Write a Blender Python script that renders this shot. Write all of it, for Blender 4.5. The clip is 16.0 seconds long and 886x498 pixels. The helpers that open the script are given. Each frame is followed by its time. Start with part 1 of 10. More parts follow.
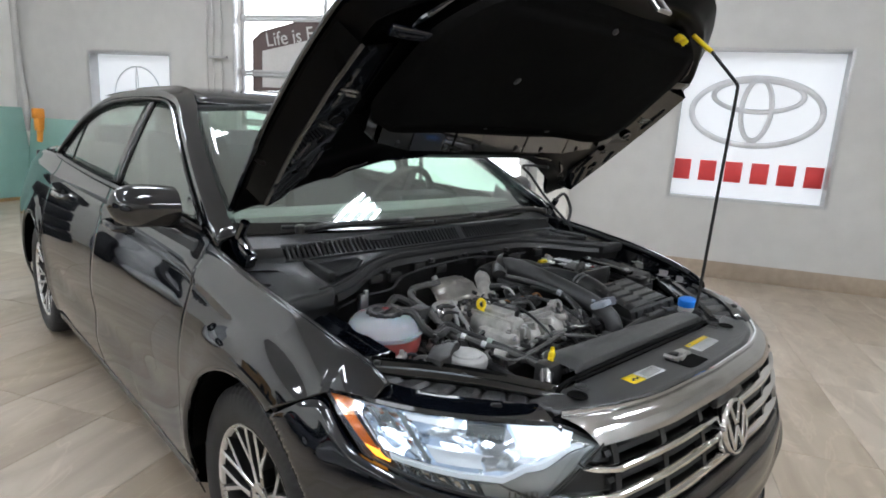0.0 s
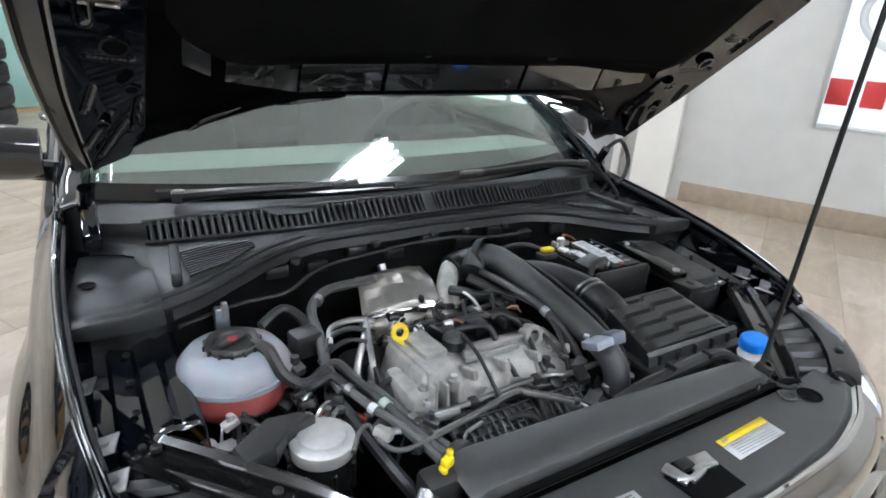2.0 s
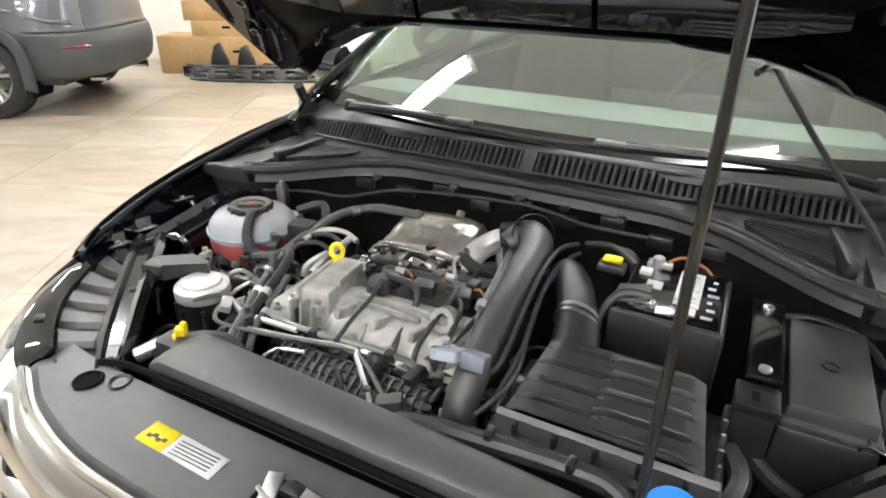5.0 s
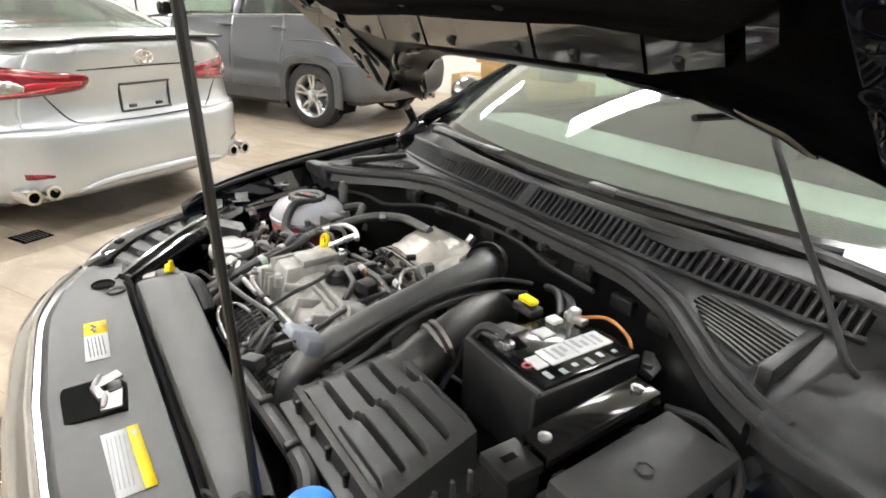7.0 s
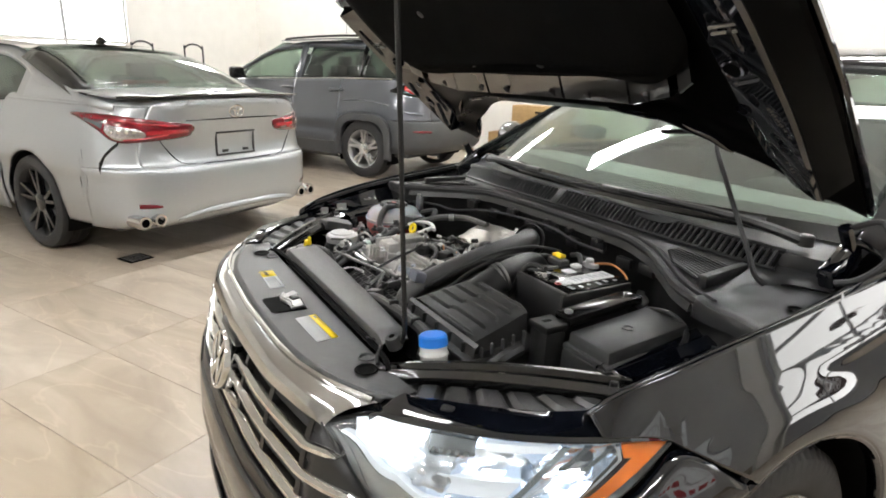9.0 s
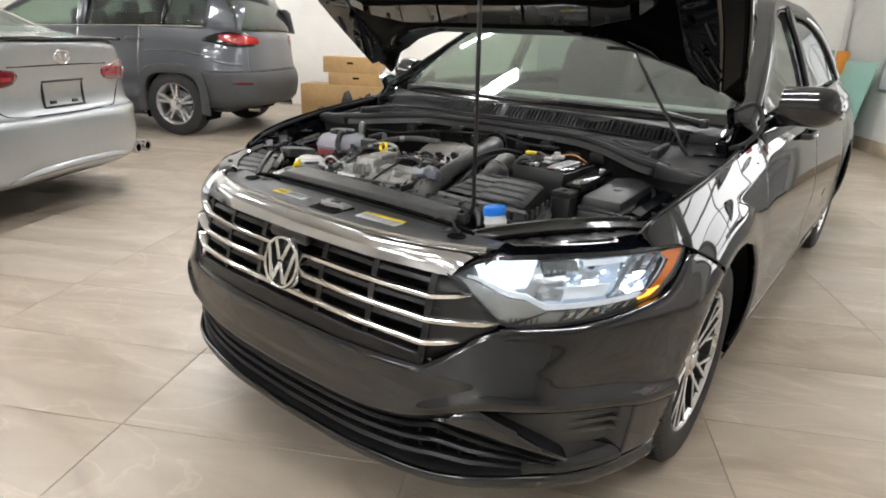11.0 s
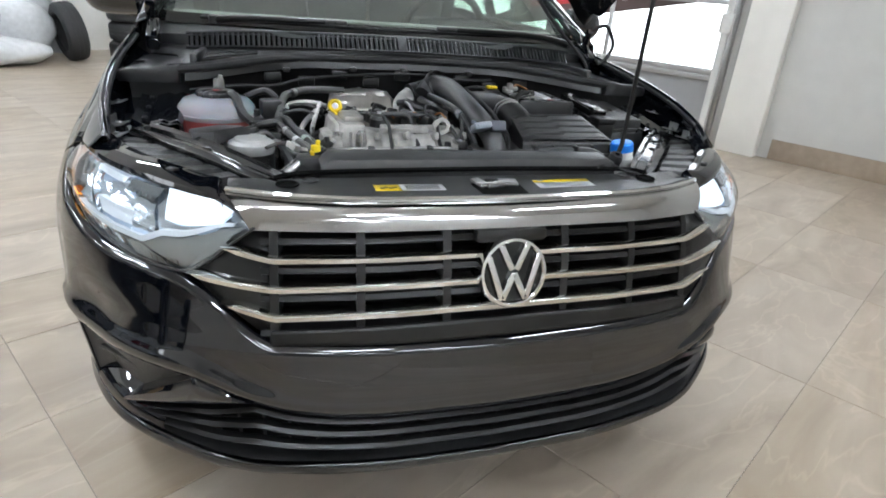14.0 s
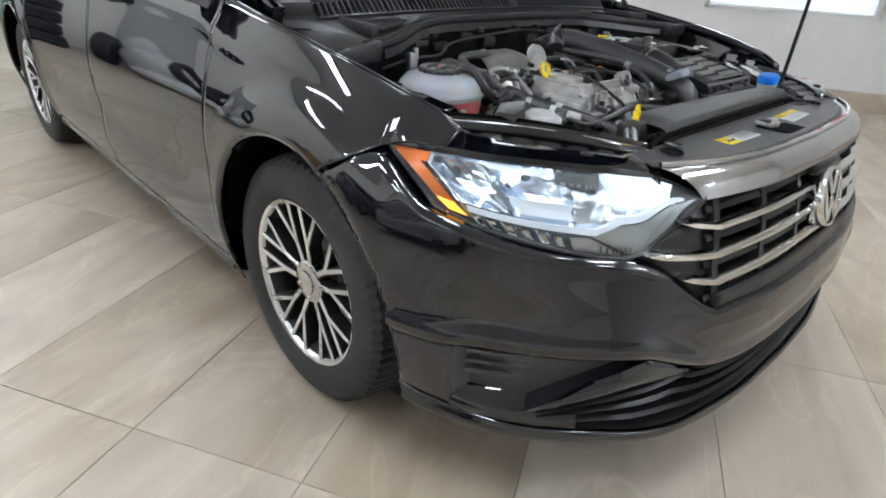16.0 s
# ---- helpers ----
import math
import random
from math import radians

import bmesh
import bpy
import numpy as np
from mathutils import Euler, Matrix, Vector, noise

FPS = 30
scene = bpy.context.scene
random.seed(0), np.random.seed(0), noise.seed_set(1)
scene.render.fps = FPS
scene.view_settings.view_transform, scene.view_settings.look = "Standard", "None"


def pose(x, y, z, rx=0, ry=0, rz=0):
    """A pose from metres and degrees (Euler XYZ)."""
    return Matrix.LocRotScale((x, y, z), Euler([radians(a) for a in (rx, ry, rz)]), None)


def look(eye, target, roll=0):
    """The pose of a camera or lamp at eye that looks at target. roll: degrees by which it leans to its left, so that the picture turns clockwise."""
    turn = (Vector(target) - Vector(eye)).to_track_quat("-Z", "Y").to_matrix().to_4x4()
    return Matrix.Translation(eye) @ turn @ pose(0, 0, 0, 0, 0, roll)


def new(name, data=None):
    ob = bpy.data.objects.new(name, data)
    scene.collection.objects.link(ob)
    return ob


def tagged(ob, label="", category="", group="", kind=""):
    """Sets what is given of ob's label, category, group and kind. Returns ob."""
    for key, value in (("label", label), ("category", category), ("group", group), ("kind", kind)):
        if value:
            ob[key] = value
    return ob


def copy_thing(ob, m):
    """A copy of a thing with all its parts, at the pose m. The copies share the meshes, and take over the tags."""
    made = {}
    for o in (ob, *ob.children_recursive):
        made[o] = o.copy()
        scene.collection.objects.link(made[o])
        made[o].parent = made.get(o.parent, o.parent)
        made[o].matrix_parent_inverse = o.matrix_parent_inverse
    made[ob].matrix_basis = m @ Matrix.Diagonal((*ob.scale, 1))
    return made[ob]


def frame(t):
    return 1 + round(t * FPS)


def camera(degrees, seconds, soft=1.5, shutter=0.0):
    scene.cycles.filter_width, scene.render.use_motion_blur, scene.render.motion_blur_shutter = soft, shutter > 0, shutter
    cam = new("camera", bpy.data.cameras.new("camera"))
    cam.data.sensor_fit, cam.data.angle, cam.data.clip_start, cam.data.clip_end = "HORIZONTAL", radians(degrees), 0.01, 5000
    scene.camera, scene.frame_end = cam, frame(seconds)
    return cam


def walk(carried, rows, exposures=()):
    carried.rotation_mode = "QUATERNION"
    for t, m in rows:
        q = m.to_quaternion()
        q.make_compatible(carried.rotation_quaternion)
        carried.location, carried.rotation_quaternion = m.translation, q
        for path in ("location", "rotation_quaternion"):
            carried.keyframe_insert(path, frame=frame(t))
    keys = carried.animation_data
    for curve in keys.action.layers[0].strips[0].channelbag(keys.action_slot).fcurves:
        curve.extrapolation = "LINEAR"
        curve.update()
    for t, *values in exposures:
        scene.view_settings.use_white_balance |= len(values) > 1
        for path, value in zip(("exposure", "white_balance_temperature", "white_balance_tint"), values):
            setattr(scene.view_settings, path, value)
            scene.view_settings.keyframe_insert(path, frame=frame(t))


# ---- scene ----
cam = camera(73.96, 16.0, soft=1.8)
PATH = [
    (0, (-1.465, -0.433, 1.337), (-0.107, 0.977, 0.925), 3.4),
    (0.5, (-1.31, -0.259, 1.369), (0.037, 1.139, 0.886), 3.5),
    (1, (-1.137, -0.215, 1.388), (0.144, 1.208, 0.808), 3.7),
    (1.5, (-0.929, -0.243, 1.4), (0.232, 1.245, 0.739), 3.8),
    (2, (-0.719, -0.218, 1.404), (0.272, 1.357, 0.671), 3.8),
    (2.5, (-0.554, -0.183, 1.395), (0.206, 1.491, 0.606), 3.6),
    (3, (-0.378, -0.221, 1.375), (0.105, 1.534, 0.546), 3.2),
    (3.5, (-0.151, -0.288, 1.387), (0.003, 1.512, 0.529), 2.6),
    (4, (0.053, -0.242, 1.375), (-0.127, 1.542, 0.49), 2.2),
    (4.5, (0.226, -0.19, 1.377), (-0.284, 1.531, 0.495), 1.6),
    (4.7, (0.297, -0.193, 1.37), (-0.338, 1.486, 0.489), 1.4),
    (6.8, (0.854, 0.16, 1.336), (-0.64, 1.231, 0.55), 1.8),
    (7, (0.905, 0.191, 1.334), (-0.632, 1.22, 0.573), 2.0),
    (7.5, (0.991, 0.218, 1.325), (-0.626, 1.163, 0.623), 1.8),
    (8, (1.067, 0.08, 1.318), (-0.587, 0.994, 0.663), 1.6),
    (8.5, (1.165, -0.076, 1.328), (-0.494, 0.856, 0.71), 1.9),
    (9, (1.332, -0.171, 1.316), (-0.319, 0.799, 0.739), 1.9),
    (9.5, (1.443, -0.271, 1.303), (-0.162, 0.775, 0.728), 1.9),
    (10, (1.463, -0.429, 1.27), (-0.052, 0.732, 0.673), 1.8),
    (10.2, (1.448, -0.523, 1.239), (-0.019, 0.69, 0.625), 1.8),
    (12.3, (0.427, -1.039, 1.192), (0.052, 0.779, 0.445), 3.8),
    (12.5, (0.309, -1.008, 1.165), (0.058, 0.828, 0.411), 3.9),
    (13, (0.054, -0.981, 1.173), (0.102, 0.86, 0.391), 4.3),
    (13.5, (-0.216, -1.002, 1.177), (0.116, 0.8, 0.375), 4.7),
    (14, (-0.46, -0.905, 1.143), (0.131, 0.826, 0.333), 4.8),
    (14.5, (-0.751, -0.789, 1.132), (0.04, 0.856, 0.314), 4.8),
    (15, (-1.031, -0.714, 1.138), (-0.072, 0.823, 0.291), 4.6),
    (15.5, (-1.274, -0.474, 1.123), (-0.159, 0.935, 0.244), 4.3),
    (16, (-1.489, -0.268, 1.097), (-0.232, 0.994, 0.187), 3.8),
]
EXPOSURES = [
    (0.0, -0.03, 6200, 11), (1.5, 0.31, 6110, 10.5), (2.5, 0.58, 6020, 9.5), (3.0, 0.78, 6030, 9), (3.4, 0.98, 6780, 9), (4.5, 0.88, 6850, 10), (7.0, 0.98, 6980, 11), (8.0, 0.83, 6960, 11), (9.0, 0.44, 6880, 11.5), (10.0, 0.34, 6880, 13), (12.3, 0.12, 6400, 10), (16.0, 0.26, 6090, 9.5),
]
walk(cam, [(t, look(eye, target, roll)) for t, eye, target, roll in PATH], EXPOSURES)

# ---- world and light ----
world = bpy.data.worlds.new("world")
scene.world = world
world.use_nodes = True
_sky = world.node_tree.nodes.new("ShaderNodeTexSky")
_sky.sky_type = "NISHITA"
_sky.sun_disc = False
_sky.sun_elevation = radians(35)
_sky.sun_rotation = radians(120)
world.node_tree.links.new(_sky.outputs[0], world.node_tree.nodes["Background"].inputs[0])
world.node_tree.nodes["Background"].inputs[1].default_value = 0.1
LAMP_POWER = 45.5      # glow of the ceiling tubes
SIGN_POWER = 0.36      # backlit sign panels
DOOR_POWER = 3.5       # daylight through the frosted door panes

# the room's axes: u runs along the tiles' long side, v along the wall with the signs
EU, EV = Vector((0.876, 0.482, 0)).normalized(), Vector((0.482, -0.876, 0)).normalized()
WALL_U, WALL_UB, WALL_V, WALL_VB, CEIL = 4.8, -9.4, -8.7, 8.0, 4.3


def room(u, v, z=0.0):
    return EU * u + EV * v + Vector((0, 0, z))


ROOM = Matrix.Rotation(math.atan2(EU.y, EU.x), 4, "Z")     # local x = u, local y = -v


# ---- materials ----
def nodes_of(name):
    m = bpy.data.materials.new(name)
    m.use_nodes = True
    return m, m.node_tree, m.node_tree.nodes["Principled BSDF"]


def mat(name, col, rough=0.5, metal=0.0, var=0.12, scale=40.0, bump=0.0, bscale=300.0, coat=0.0, rvar=0.1, island=False, spec=0.5, trans=0.0, sss=0.0):
    """A surface with two scales of colour variation, uneven gloss and fine relief."""
    m, t, b = nodes_of(name)
    L = t.links.new
    co = t.nodes.new("ShaderNodeTexCoord")
    n1 = t.nodes.new("ShaderNodeTexNoise")
    n1.inputs["Scale"].default_value, n1.inputs["Detail"].default_value = scale, 6
    n2 = t.nodes.new("ShaderNodeTexNoise")
    n2.inputs["Scale"].default_value, n2.inputs["Detail"].default_value = scale / 9, 3
    L(co.outputs["Object"], n1.inputs["Vector"])
    L(co.outputs["Object"], n2.inputs["Vector"])
    add = t.nodes.new("ShaderNodeMath")
    add.operation = "ADD"
    L(n1.outputs["Fac"], add.inputs[0])
    L(n2.outputs["Fac"], add.inputs[1])
    ramp = t.nodes.new("ShaderNodeMapRange")
    ramp.inputs[1].default_value, ramp.inputs[2].default_value = 0.7, 1.3
    ramp.inputs[3].default_value, ramp.inputs[4].default_value = 1 - var, 1 + var
    L(add.outputs[0], ramp.inputs[0])
    mul = t.nodes.new("ShaderNodeVectorMath")
    mul.operation = "SCALE"
    mul.inputs[0].default_value = col
    L(ramp.outputs[0], mul.inputs["Scale"])
    L(mul.outputs[0], b.inputs["Base Color"])
    r = t.nodes.new("ShaderNodeMapRange")
    r.inputs[1].default_value, r.inputs[2].default_value = 0.3, 0.7
    r.inputs[3].default_value, r.inputs[4].default_value = max(0.01, rough * (1 - rvar)), min(1, rough * (1 + rvar))
    L(n2.outputs["Fac"], r.inputs[0])
    L(r.outputs[0], b.inputs["Roughness"])
    b.inputs["Metallic"].default_value = metal
    b.inputs["Specular IOR Level"].default_value = spec
    b.inputs["Coat Weight"].default_value, b.inputs["Coat Roughness"].default_value = coat, 0.03
    b.inputs["Transmission Weight"].default_value = trans
    if sss:
        b.inputs["Subsurface Weight"].default_value, b.inputs["Subsurface Scale"].default_value = sss, 0.03
    if bump:
        n3 = t.nodes.new("ShaderNodeTexNoise")
        n3.inputs["Scale"].default_value, n3.inputs["Detail"].default_value = bscale, 4
        L(co.outputs["Object"], n3.inputs["Vector"])
        bu = t.nodes.new("ShaderNodeBump")
        bu.inputs["Strength"].default_value, bu.inputs["Distance"].default_value = bump, 0.002
        L(n3.outputs["Fac"], bu.inputs["Height"])
        L(bu.outputs["Normal"], b.inputs["Normal"])
    return m


def glow(name, col, power, base=(0.8, 0.8, 0.8)):
    m, t, b = nodes_of(name)
    b.inputs["Base Color"].default_value = (*base, 1)
    b.inputs["Roughness"].default_value = 0.35
    b.inputs["Emission Color"].default_value = (*col, 1)
    b.inputs["Emission Strength"].default_value = power
    return m


def pane(name, tint, ior=1.5, haze=0.02, boost=1.6):
    """Clear sheet: see-through with a tint, gloss by Fresnel, a thin diffuse haze."""
    m, t, b = nodes_of(name)
    t.nodes.remove(b)
    L = t.links.new
    tr, gl, df = t.nodes.new("ShaderNodeBsdfTransparent"), t.nodes.new("ShaderNodeBsdfGlossy"), t.nodes.new("ShaderNodeBsdfDiffuse")
    tr.inputs[0].default_value = (*tint, 1)
    gl.inputs["Roughness"].default_value = 0.01
    df.inputs[0].default_value = (0.6, 0.6, 0.6, 1)
    lw = t.nodes.new("ShaderNodeLayerWeight")
    lw.inputs[0].default_value = 0.5
    pw = t.nodes.new("ShaderNodeMath")
    pw.operation, pw.inputs[1].default_value = "POWER", 4.5
    fr = t.nodes.new("ShaderNodeMapRange")
    f0 = ((ior - 1) / (ior + 1)) ** 2 * boost
    fr.inputs[3].default_value, fr.inputs[4].default_value = f0, 1.0
    L(lw.outputs["Facing"], pw.inputs[0])
    L(pw.outputs[0], fr.inputs[0])
    m1, m2 = t.nodes.new("ShaderNodeMixShader"), t.nodes.new("ShaderNodeMixShader")
    m1.inputs[0].default_value = haze
    L(tr.outputs[0], m1.inputs[1])
    L(df.outputs[0], m1.inputs[2])
    L(fr.outputs[0], m2.inputs[0])
    L(m1.outputs[0], m2.inputs[1])
    L(gl.outputs[0], m2.inputs[2])
    L(m2.outputs[0], t.nodes["Material Output"].inputs[0])
    return m


PAINT = mat("black_paint", (0.0026, 0.0034, 0.0058), 0.45, 0.0, 0.2, 200, coat=1.0, spec=0.0, rvar=0.0)
PAINT.node_tree.nodes["Principled BSDF"].inputs["Coat IOR"].default_value = 1.80
PLASTIC = mat("black_plastic", (0.0165, 0.0165, 0.0168), 0.33, var=0.25, scale=60, bump=0.25, bscale=900, spec=0.7)
PLASTIC_GREY = mat("grey_black_plastic", (0.038, 0.0385, 0.039), 0.35, var=0.22, scale=40, bump=0.3, bscale=700, spec=0.75)
PLASTIC_SAT = mat("satin_black_plastic", (0.012, 0.012, 0.012), 0.34, var=0.2, scale=30, bump=0.1, bscale=500, spec=0.4)
GLOSS = mat("gloss_black", (0.006, 0.006, 0.006), 0.12, var=0.1)
# near-black that paints shade into recesses, holes and backings
DEEP = mat("recess_shade_black", (0.003, 0.003, 0.003), 0.8, var=0.2, spec=0.08)
RUBBER = mat("rubber", (0.020, 0.020, 0.021), 0.66, var=0.2, scale=80, bump=0.3, bscale=500)
HOSE = mat("hose_rubber", (0.022, 0.022, 0.022), 0.42, var=0.25, scale=60, bump=0.15, spec=0.5)
HOSE_LT = mat("dusty_grey_hose", (0.085, 0.085, 0.082), 0.5, var=0.25, scale=50, bump=0.15, spec=0.4)
CHROME = mat("chrome", (0.78, 0.78, 0.77), 0.07, 1.0, 0.03, 20)
CHROME_DK = mat("satin_chrome", (0.60, 0.60, 0.60), 0.13, 1.0, 0.05, 20)
STEEL = mat("steel", (0.5, 0.5, 0.5), 0.35, 1.0, 0.15, 60)
ALU = mat("cast_aluminium", (0.41, 0.40, 0.378), 0.42, 0.35, 0.38, 34, bump=0.6, bscale=240, rvar=0.3)
ALU_BR = mat("machined_aluminium", (0.72, 0.72, 0.72), 0.28, 0.9, 0.08, 60)
SHIELD = mat("heat_shield", (0.52, 0.50, 0.46), 0.32, 0.85, 0.2, 25, bump=0.8, bscale=60)
TANK = mat("tank_plastic", (0.31, 0.315, 0.345), 0.22, var=0.06, scale=20, sss=0.3)
COOLANT = mat("coolant_pink", (0.34, 0.075, 0.068), 0.3, var=0.12, scale=18, sss=0.2)
YELLOW = mat("yellow_plastic", (0.85, 0.62, 0.01), 0.4, var=0.06)
BLUE = mat("blue_plastic", (0.006, 0.2, 0.75), 0.4, var=0.06)
WHITE_P = mat("white_plastic", (0.7, 0.7, 0.68), 0.4, var=0.06)
RED_P = mat("red_plastic", (0.30, 0.02, 0.02), 0.4, var=0.06)
LABEL_W = mat("label_white", (0.62, 0.63, 0.64), 0.45, var=0.05)
LABEL_G = mat("label_grey", (0.33, 0.35, 0.38), 0.45, var=0.05)
INK = mat("ink", (0.03, 0.03, 0.03), 0.5, var=0.05)
AMBER = mat("amber_lens", (0.62, 0.14, 0.01), 0.12, var=0.06, coat=1.0)
AMBER_LIT = glow("amber_lamp", (1.0, 0.4, 0.03), 2.5, (0.8, 0.3, 0.02))
LED = glow("headlamp_led", (0.86, 0.93, 1.0), 3.6)
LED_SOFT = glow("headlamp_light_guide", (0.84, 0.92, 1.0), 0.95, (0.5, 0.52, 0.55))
LENS = pane("headlamp_lens", (0.93, 0.95, 0.96), 1.42, 0.01)
# the grey haze on car glass and windscreen paints in part of the room's reflection
GLASS = pane("car_glass", (0.78, 0.86, 0.81), 1.52, 0.03)
SCREEN = pane("windscreen_glass", (0.76, 0.85, 0.79), 1.52, 0.045, 3.2)
GLASS_DK = pane("privacy_glass", (0.45, 0.52, 0.48), 1.52, 0.02)
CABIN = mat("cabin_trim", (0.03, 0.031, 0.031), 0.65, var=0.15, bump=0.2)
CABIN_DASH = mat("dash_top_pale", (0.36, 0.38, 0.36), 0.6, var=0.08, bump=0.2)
CABIN_LT = mat("cabin_headliner", (0.42, 0.42, 0.39), 0.85, var=0.08)
SEAT = mat("seat_cloth", (0.045, 0.045, 0.047), 0.85, var=0.2, bump=0.3)
LINER = mat("hood_liner_felt", (0.0045, 0.0045, 0.0045), 0.95, var=0.3, scale=120, bump=0.8, bscale=350, spec=0.06)
COPPER = mat("copper_wire", (0.36, 0.15, 0.05), 0.45, 0.3, 0.1)
WALL_P = mat("wall_paint", (0.56, 0.55, 0.525), 0.75, var=0.05, scale=6, bump=0.15, bscale=180)
WALL_W = mat("white_wall_paint", (0.86, 0.84, 0.79), 0.75, var=0.04, scale=5, bump=0.15, bscale=180)
CEIL_P = mat("ceiling_paint", (0.72, 0.71, 0.69), 0.85, var=0.04, scale=6)
BASE_T = mat("skirting_tile", (0.34, 0.27, 0.205), 0.35, var=0.15, scale=14, bump=0.05)
GROUT = mat("grout", (0.24, 0.205, 0.17), 0.85, var=0.15, scale=50, bump=0.4)
ALU_FR = mat("door_aluminium", (0.5, 0.5, 0.5), 0.4, 0.6, 0.06, 12)
DOOR_PAN = mat("door_panel_grey", (0.36, 0.365, 0.37), 0.45, 0.2, 0.05, 8, bump=0.1)
CARD = mat("cardboard", (0.46, 0.29, 0.13), 0.8, var=0.12, scale=20, bump=0.3, bscale=200)
BAG = mat("plastic_bag", (0.62, 0.63, 0.64), 0.25, var=0.12, scale=18, bump=0.6, bscale=60)
TARP = mat("green_cloth", (0.045, 0.10, 0.098), 0.7, var=0.2, scale=30, bump=0.4, bscale=80)
ORANGE = mat("orange_plastic", (0.72, 0.27, 0.03), 0.45, var=0.1)
GLASS_ED = mat("green_glass_sheet", (0.38, 0.62, 0.55), 0.08, var=0.05, scale=5, trans=0.35)
SILVER = mat("silver_paint", (0.43, 0.452, 0.468), 0.30, 0.6, 0.015, 500, coat=1.0, rvar=0.0)
GREYP = mat("grey_paint", (0.095, 0.101, 0.115), 0.30, 0.4, 0.015, 500, coat=1.0, rvar=0.0)
TAIL = mat("tail_lamp_red", (0.15, 0.004, 0.010), 0.1, var=0.2, scale=60, coat=1.0)
SIGN_RED = mat("sign_red", (0.62, 0.045, 0.045), 0.45, var=0.03)
SIGN_GREY = mat("sign_grey", (0.72, 0.72, 0.73), 0.35, 0.12, 0.12, 6)
SIGN_LT = glow("sign_panel_glow", (0.93, 0.97, 1.0), SIGN_POWER, (0.8, 0.82, 0.84))
DOOR_LT = glow("door_pane_glow", (0.95, 0.98, 1.0), DOOR_POWER, (0.75, 0.77, 0.78))
DECAL_DK = mat("decal_dark", (0.10, 0.065, 0.06), 0.5, var=0.08)
DECAL_RED = mat("decal_red", (0.42, 0.03, 0.03), 0.5, var=0.06)
DECAL_WH = mat("decal_white", (0.62, 0.6, 0.58), 0.5, var=0.06)
TUBE_LT = glow("fluorescent_glow", (0.95, 1.0, 1.05), LAMP_POWER)
LAMP_HS = mat("lamp_housing", (0.75, 0.75, 0.74), 0.4, var=0.03)


def tile_material():
    m, t, b = nodes_of("floor_tile")
    L = t.links.new
    co, ob = t.nodes.new("ShaderNodeTexCoord"), t.nodes.new("ShaderNodeObjectInfo")
    geo = t.nodes.new("ShaderNodeNewGeometry")
    mp = t.nodes.new("ShaderNodeMapping")
    mp.inputs["Scale"].default_value = (0.9, 2.6, 3)
    mp.inputs["Rotation"].default_value = (0, 0, 0.55)
    off = t.nodes.new("ShaderNodeVectorMath")
    off.operation = "SCALE"
    off.inputs[0].default_value = (37, 53, 11)
    rnd = t.nodes.new("ShaderNodeMath")
    rnd.operation = "ADD"
    L(ob.outputs["Random"], rnd.inputs[0])
    L(geo.outputs["Random Per Island"], rnd.inputs[1])
    L(rnd.outputs[0], off.inputs["Scale"])
    ad = t.nodes.new("ShaderNodeVectorMath")
    L(co.outputs["Object"], ad.inputs[0])
    L(off.outputs[0], ad.inputs[1])
    L(ad.outputs[0], mp.inputs["Vector"])
    n = t.nodes.new("ShaderNodeTexNoise")
    n.inputs["Scale"].default_value, n.inputs["Detail"].default_value, n.inputs["Distortion"].default_value = 1.3, 9, 1.6
    L(mp.outputs[0], n.inputs["Vector"])
    cr = t.nodes.new("ShaderNodeValToRGB")
    e = cr.color_ramp.elements
    e[0].position, e[0].color = 0.25, (0.325, 0.265, 0.205, 1)
    e[1].position, e[1].color = 0.72, (0.50, 0.434, 0.355, 1)
    x = cr.color_ramp.elements.new(0.5)
    x.color = (0.42, 0.355, 0.282, 1)
    L(n.outputs["Fac"], cr.inputs[0])
    hs = t.nodes.new("ShaderNodeHueSaturation")
    v = t.nodes.new("ShaderNodeMapRange")
    v.inputs[3].default_value, v.inputs[4].default_value = 0.86, 1.08
    L(ob.outputs["Random"], v.inputs[0])
    L(v.outputs[0], hs.inputs["Value"])
    sat = t.nodes.new("ShaderNodeMapRange")      # darker tiles are a little browner
    sat.inputs[3].default_value, sat.inputs[4].default_value = 1.22, 0.92
    L(ob.outputs["Random"], sat.inputs[0])
    L(sat.outputs[0], hs.inputs["Saturation"])
    # pale sinuous veins
    vn = t.nodes.new("ShaderNodeTexNoise")
    vn.inputs["Scale"].default_value, vn.inputs["Detail"].default_value, vn.inputs["Distortion"].default_value = 0.9, 4, 2.2
    L(mp.outputs[0], vn.inputs["Vector"])
    sb, ab_ = t.nodes.new("ShaderNodeMath"), t.nodes.new("ShaderNodeMath")
    sb.operation, sb.inputs[1].default_value = "SUBTRACT", 0.5
    ab_.operation = "ABSOLUTE"
    L(vn.outputs["Fac"], sb.inputs[0])
    L(sb.outputs[0], ab_.inputs[0])
    vr = t.nodes.new("ShaderNodeMapRange")
    vr.inputs[1].default_value, vr.inputs[2].default_value, vr.inputs[3].default_value, vr.inputs[4].default_value = 0.0, 0.022, 1.13, 1.0
    L(ab_.outputs[0], vr.inputs[0])
    vm = t.nodes.new("ShaderNodeVectorMath")
    vm.operation = "SCALE"
    L(cr.outputs[0], vm.inputs[0])
    L(vr.outputs[0], vm.inputs["Scale"])
    L(vm.outputs[0], hs.inputs["Color"])
    L(hs.outputs[0], b.inputs["Base Color"])
    n2 = t.nodes.new("ShaderNodeTexNoise")
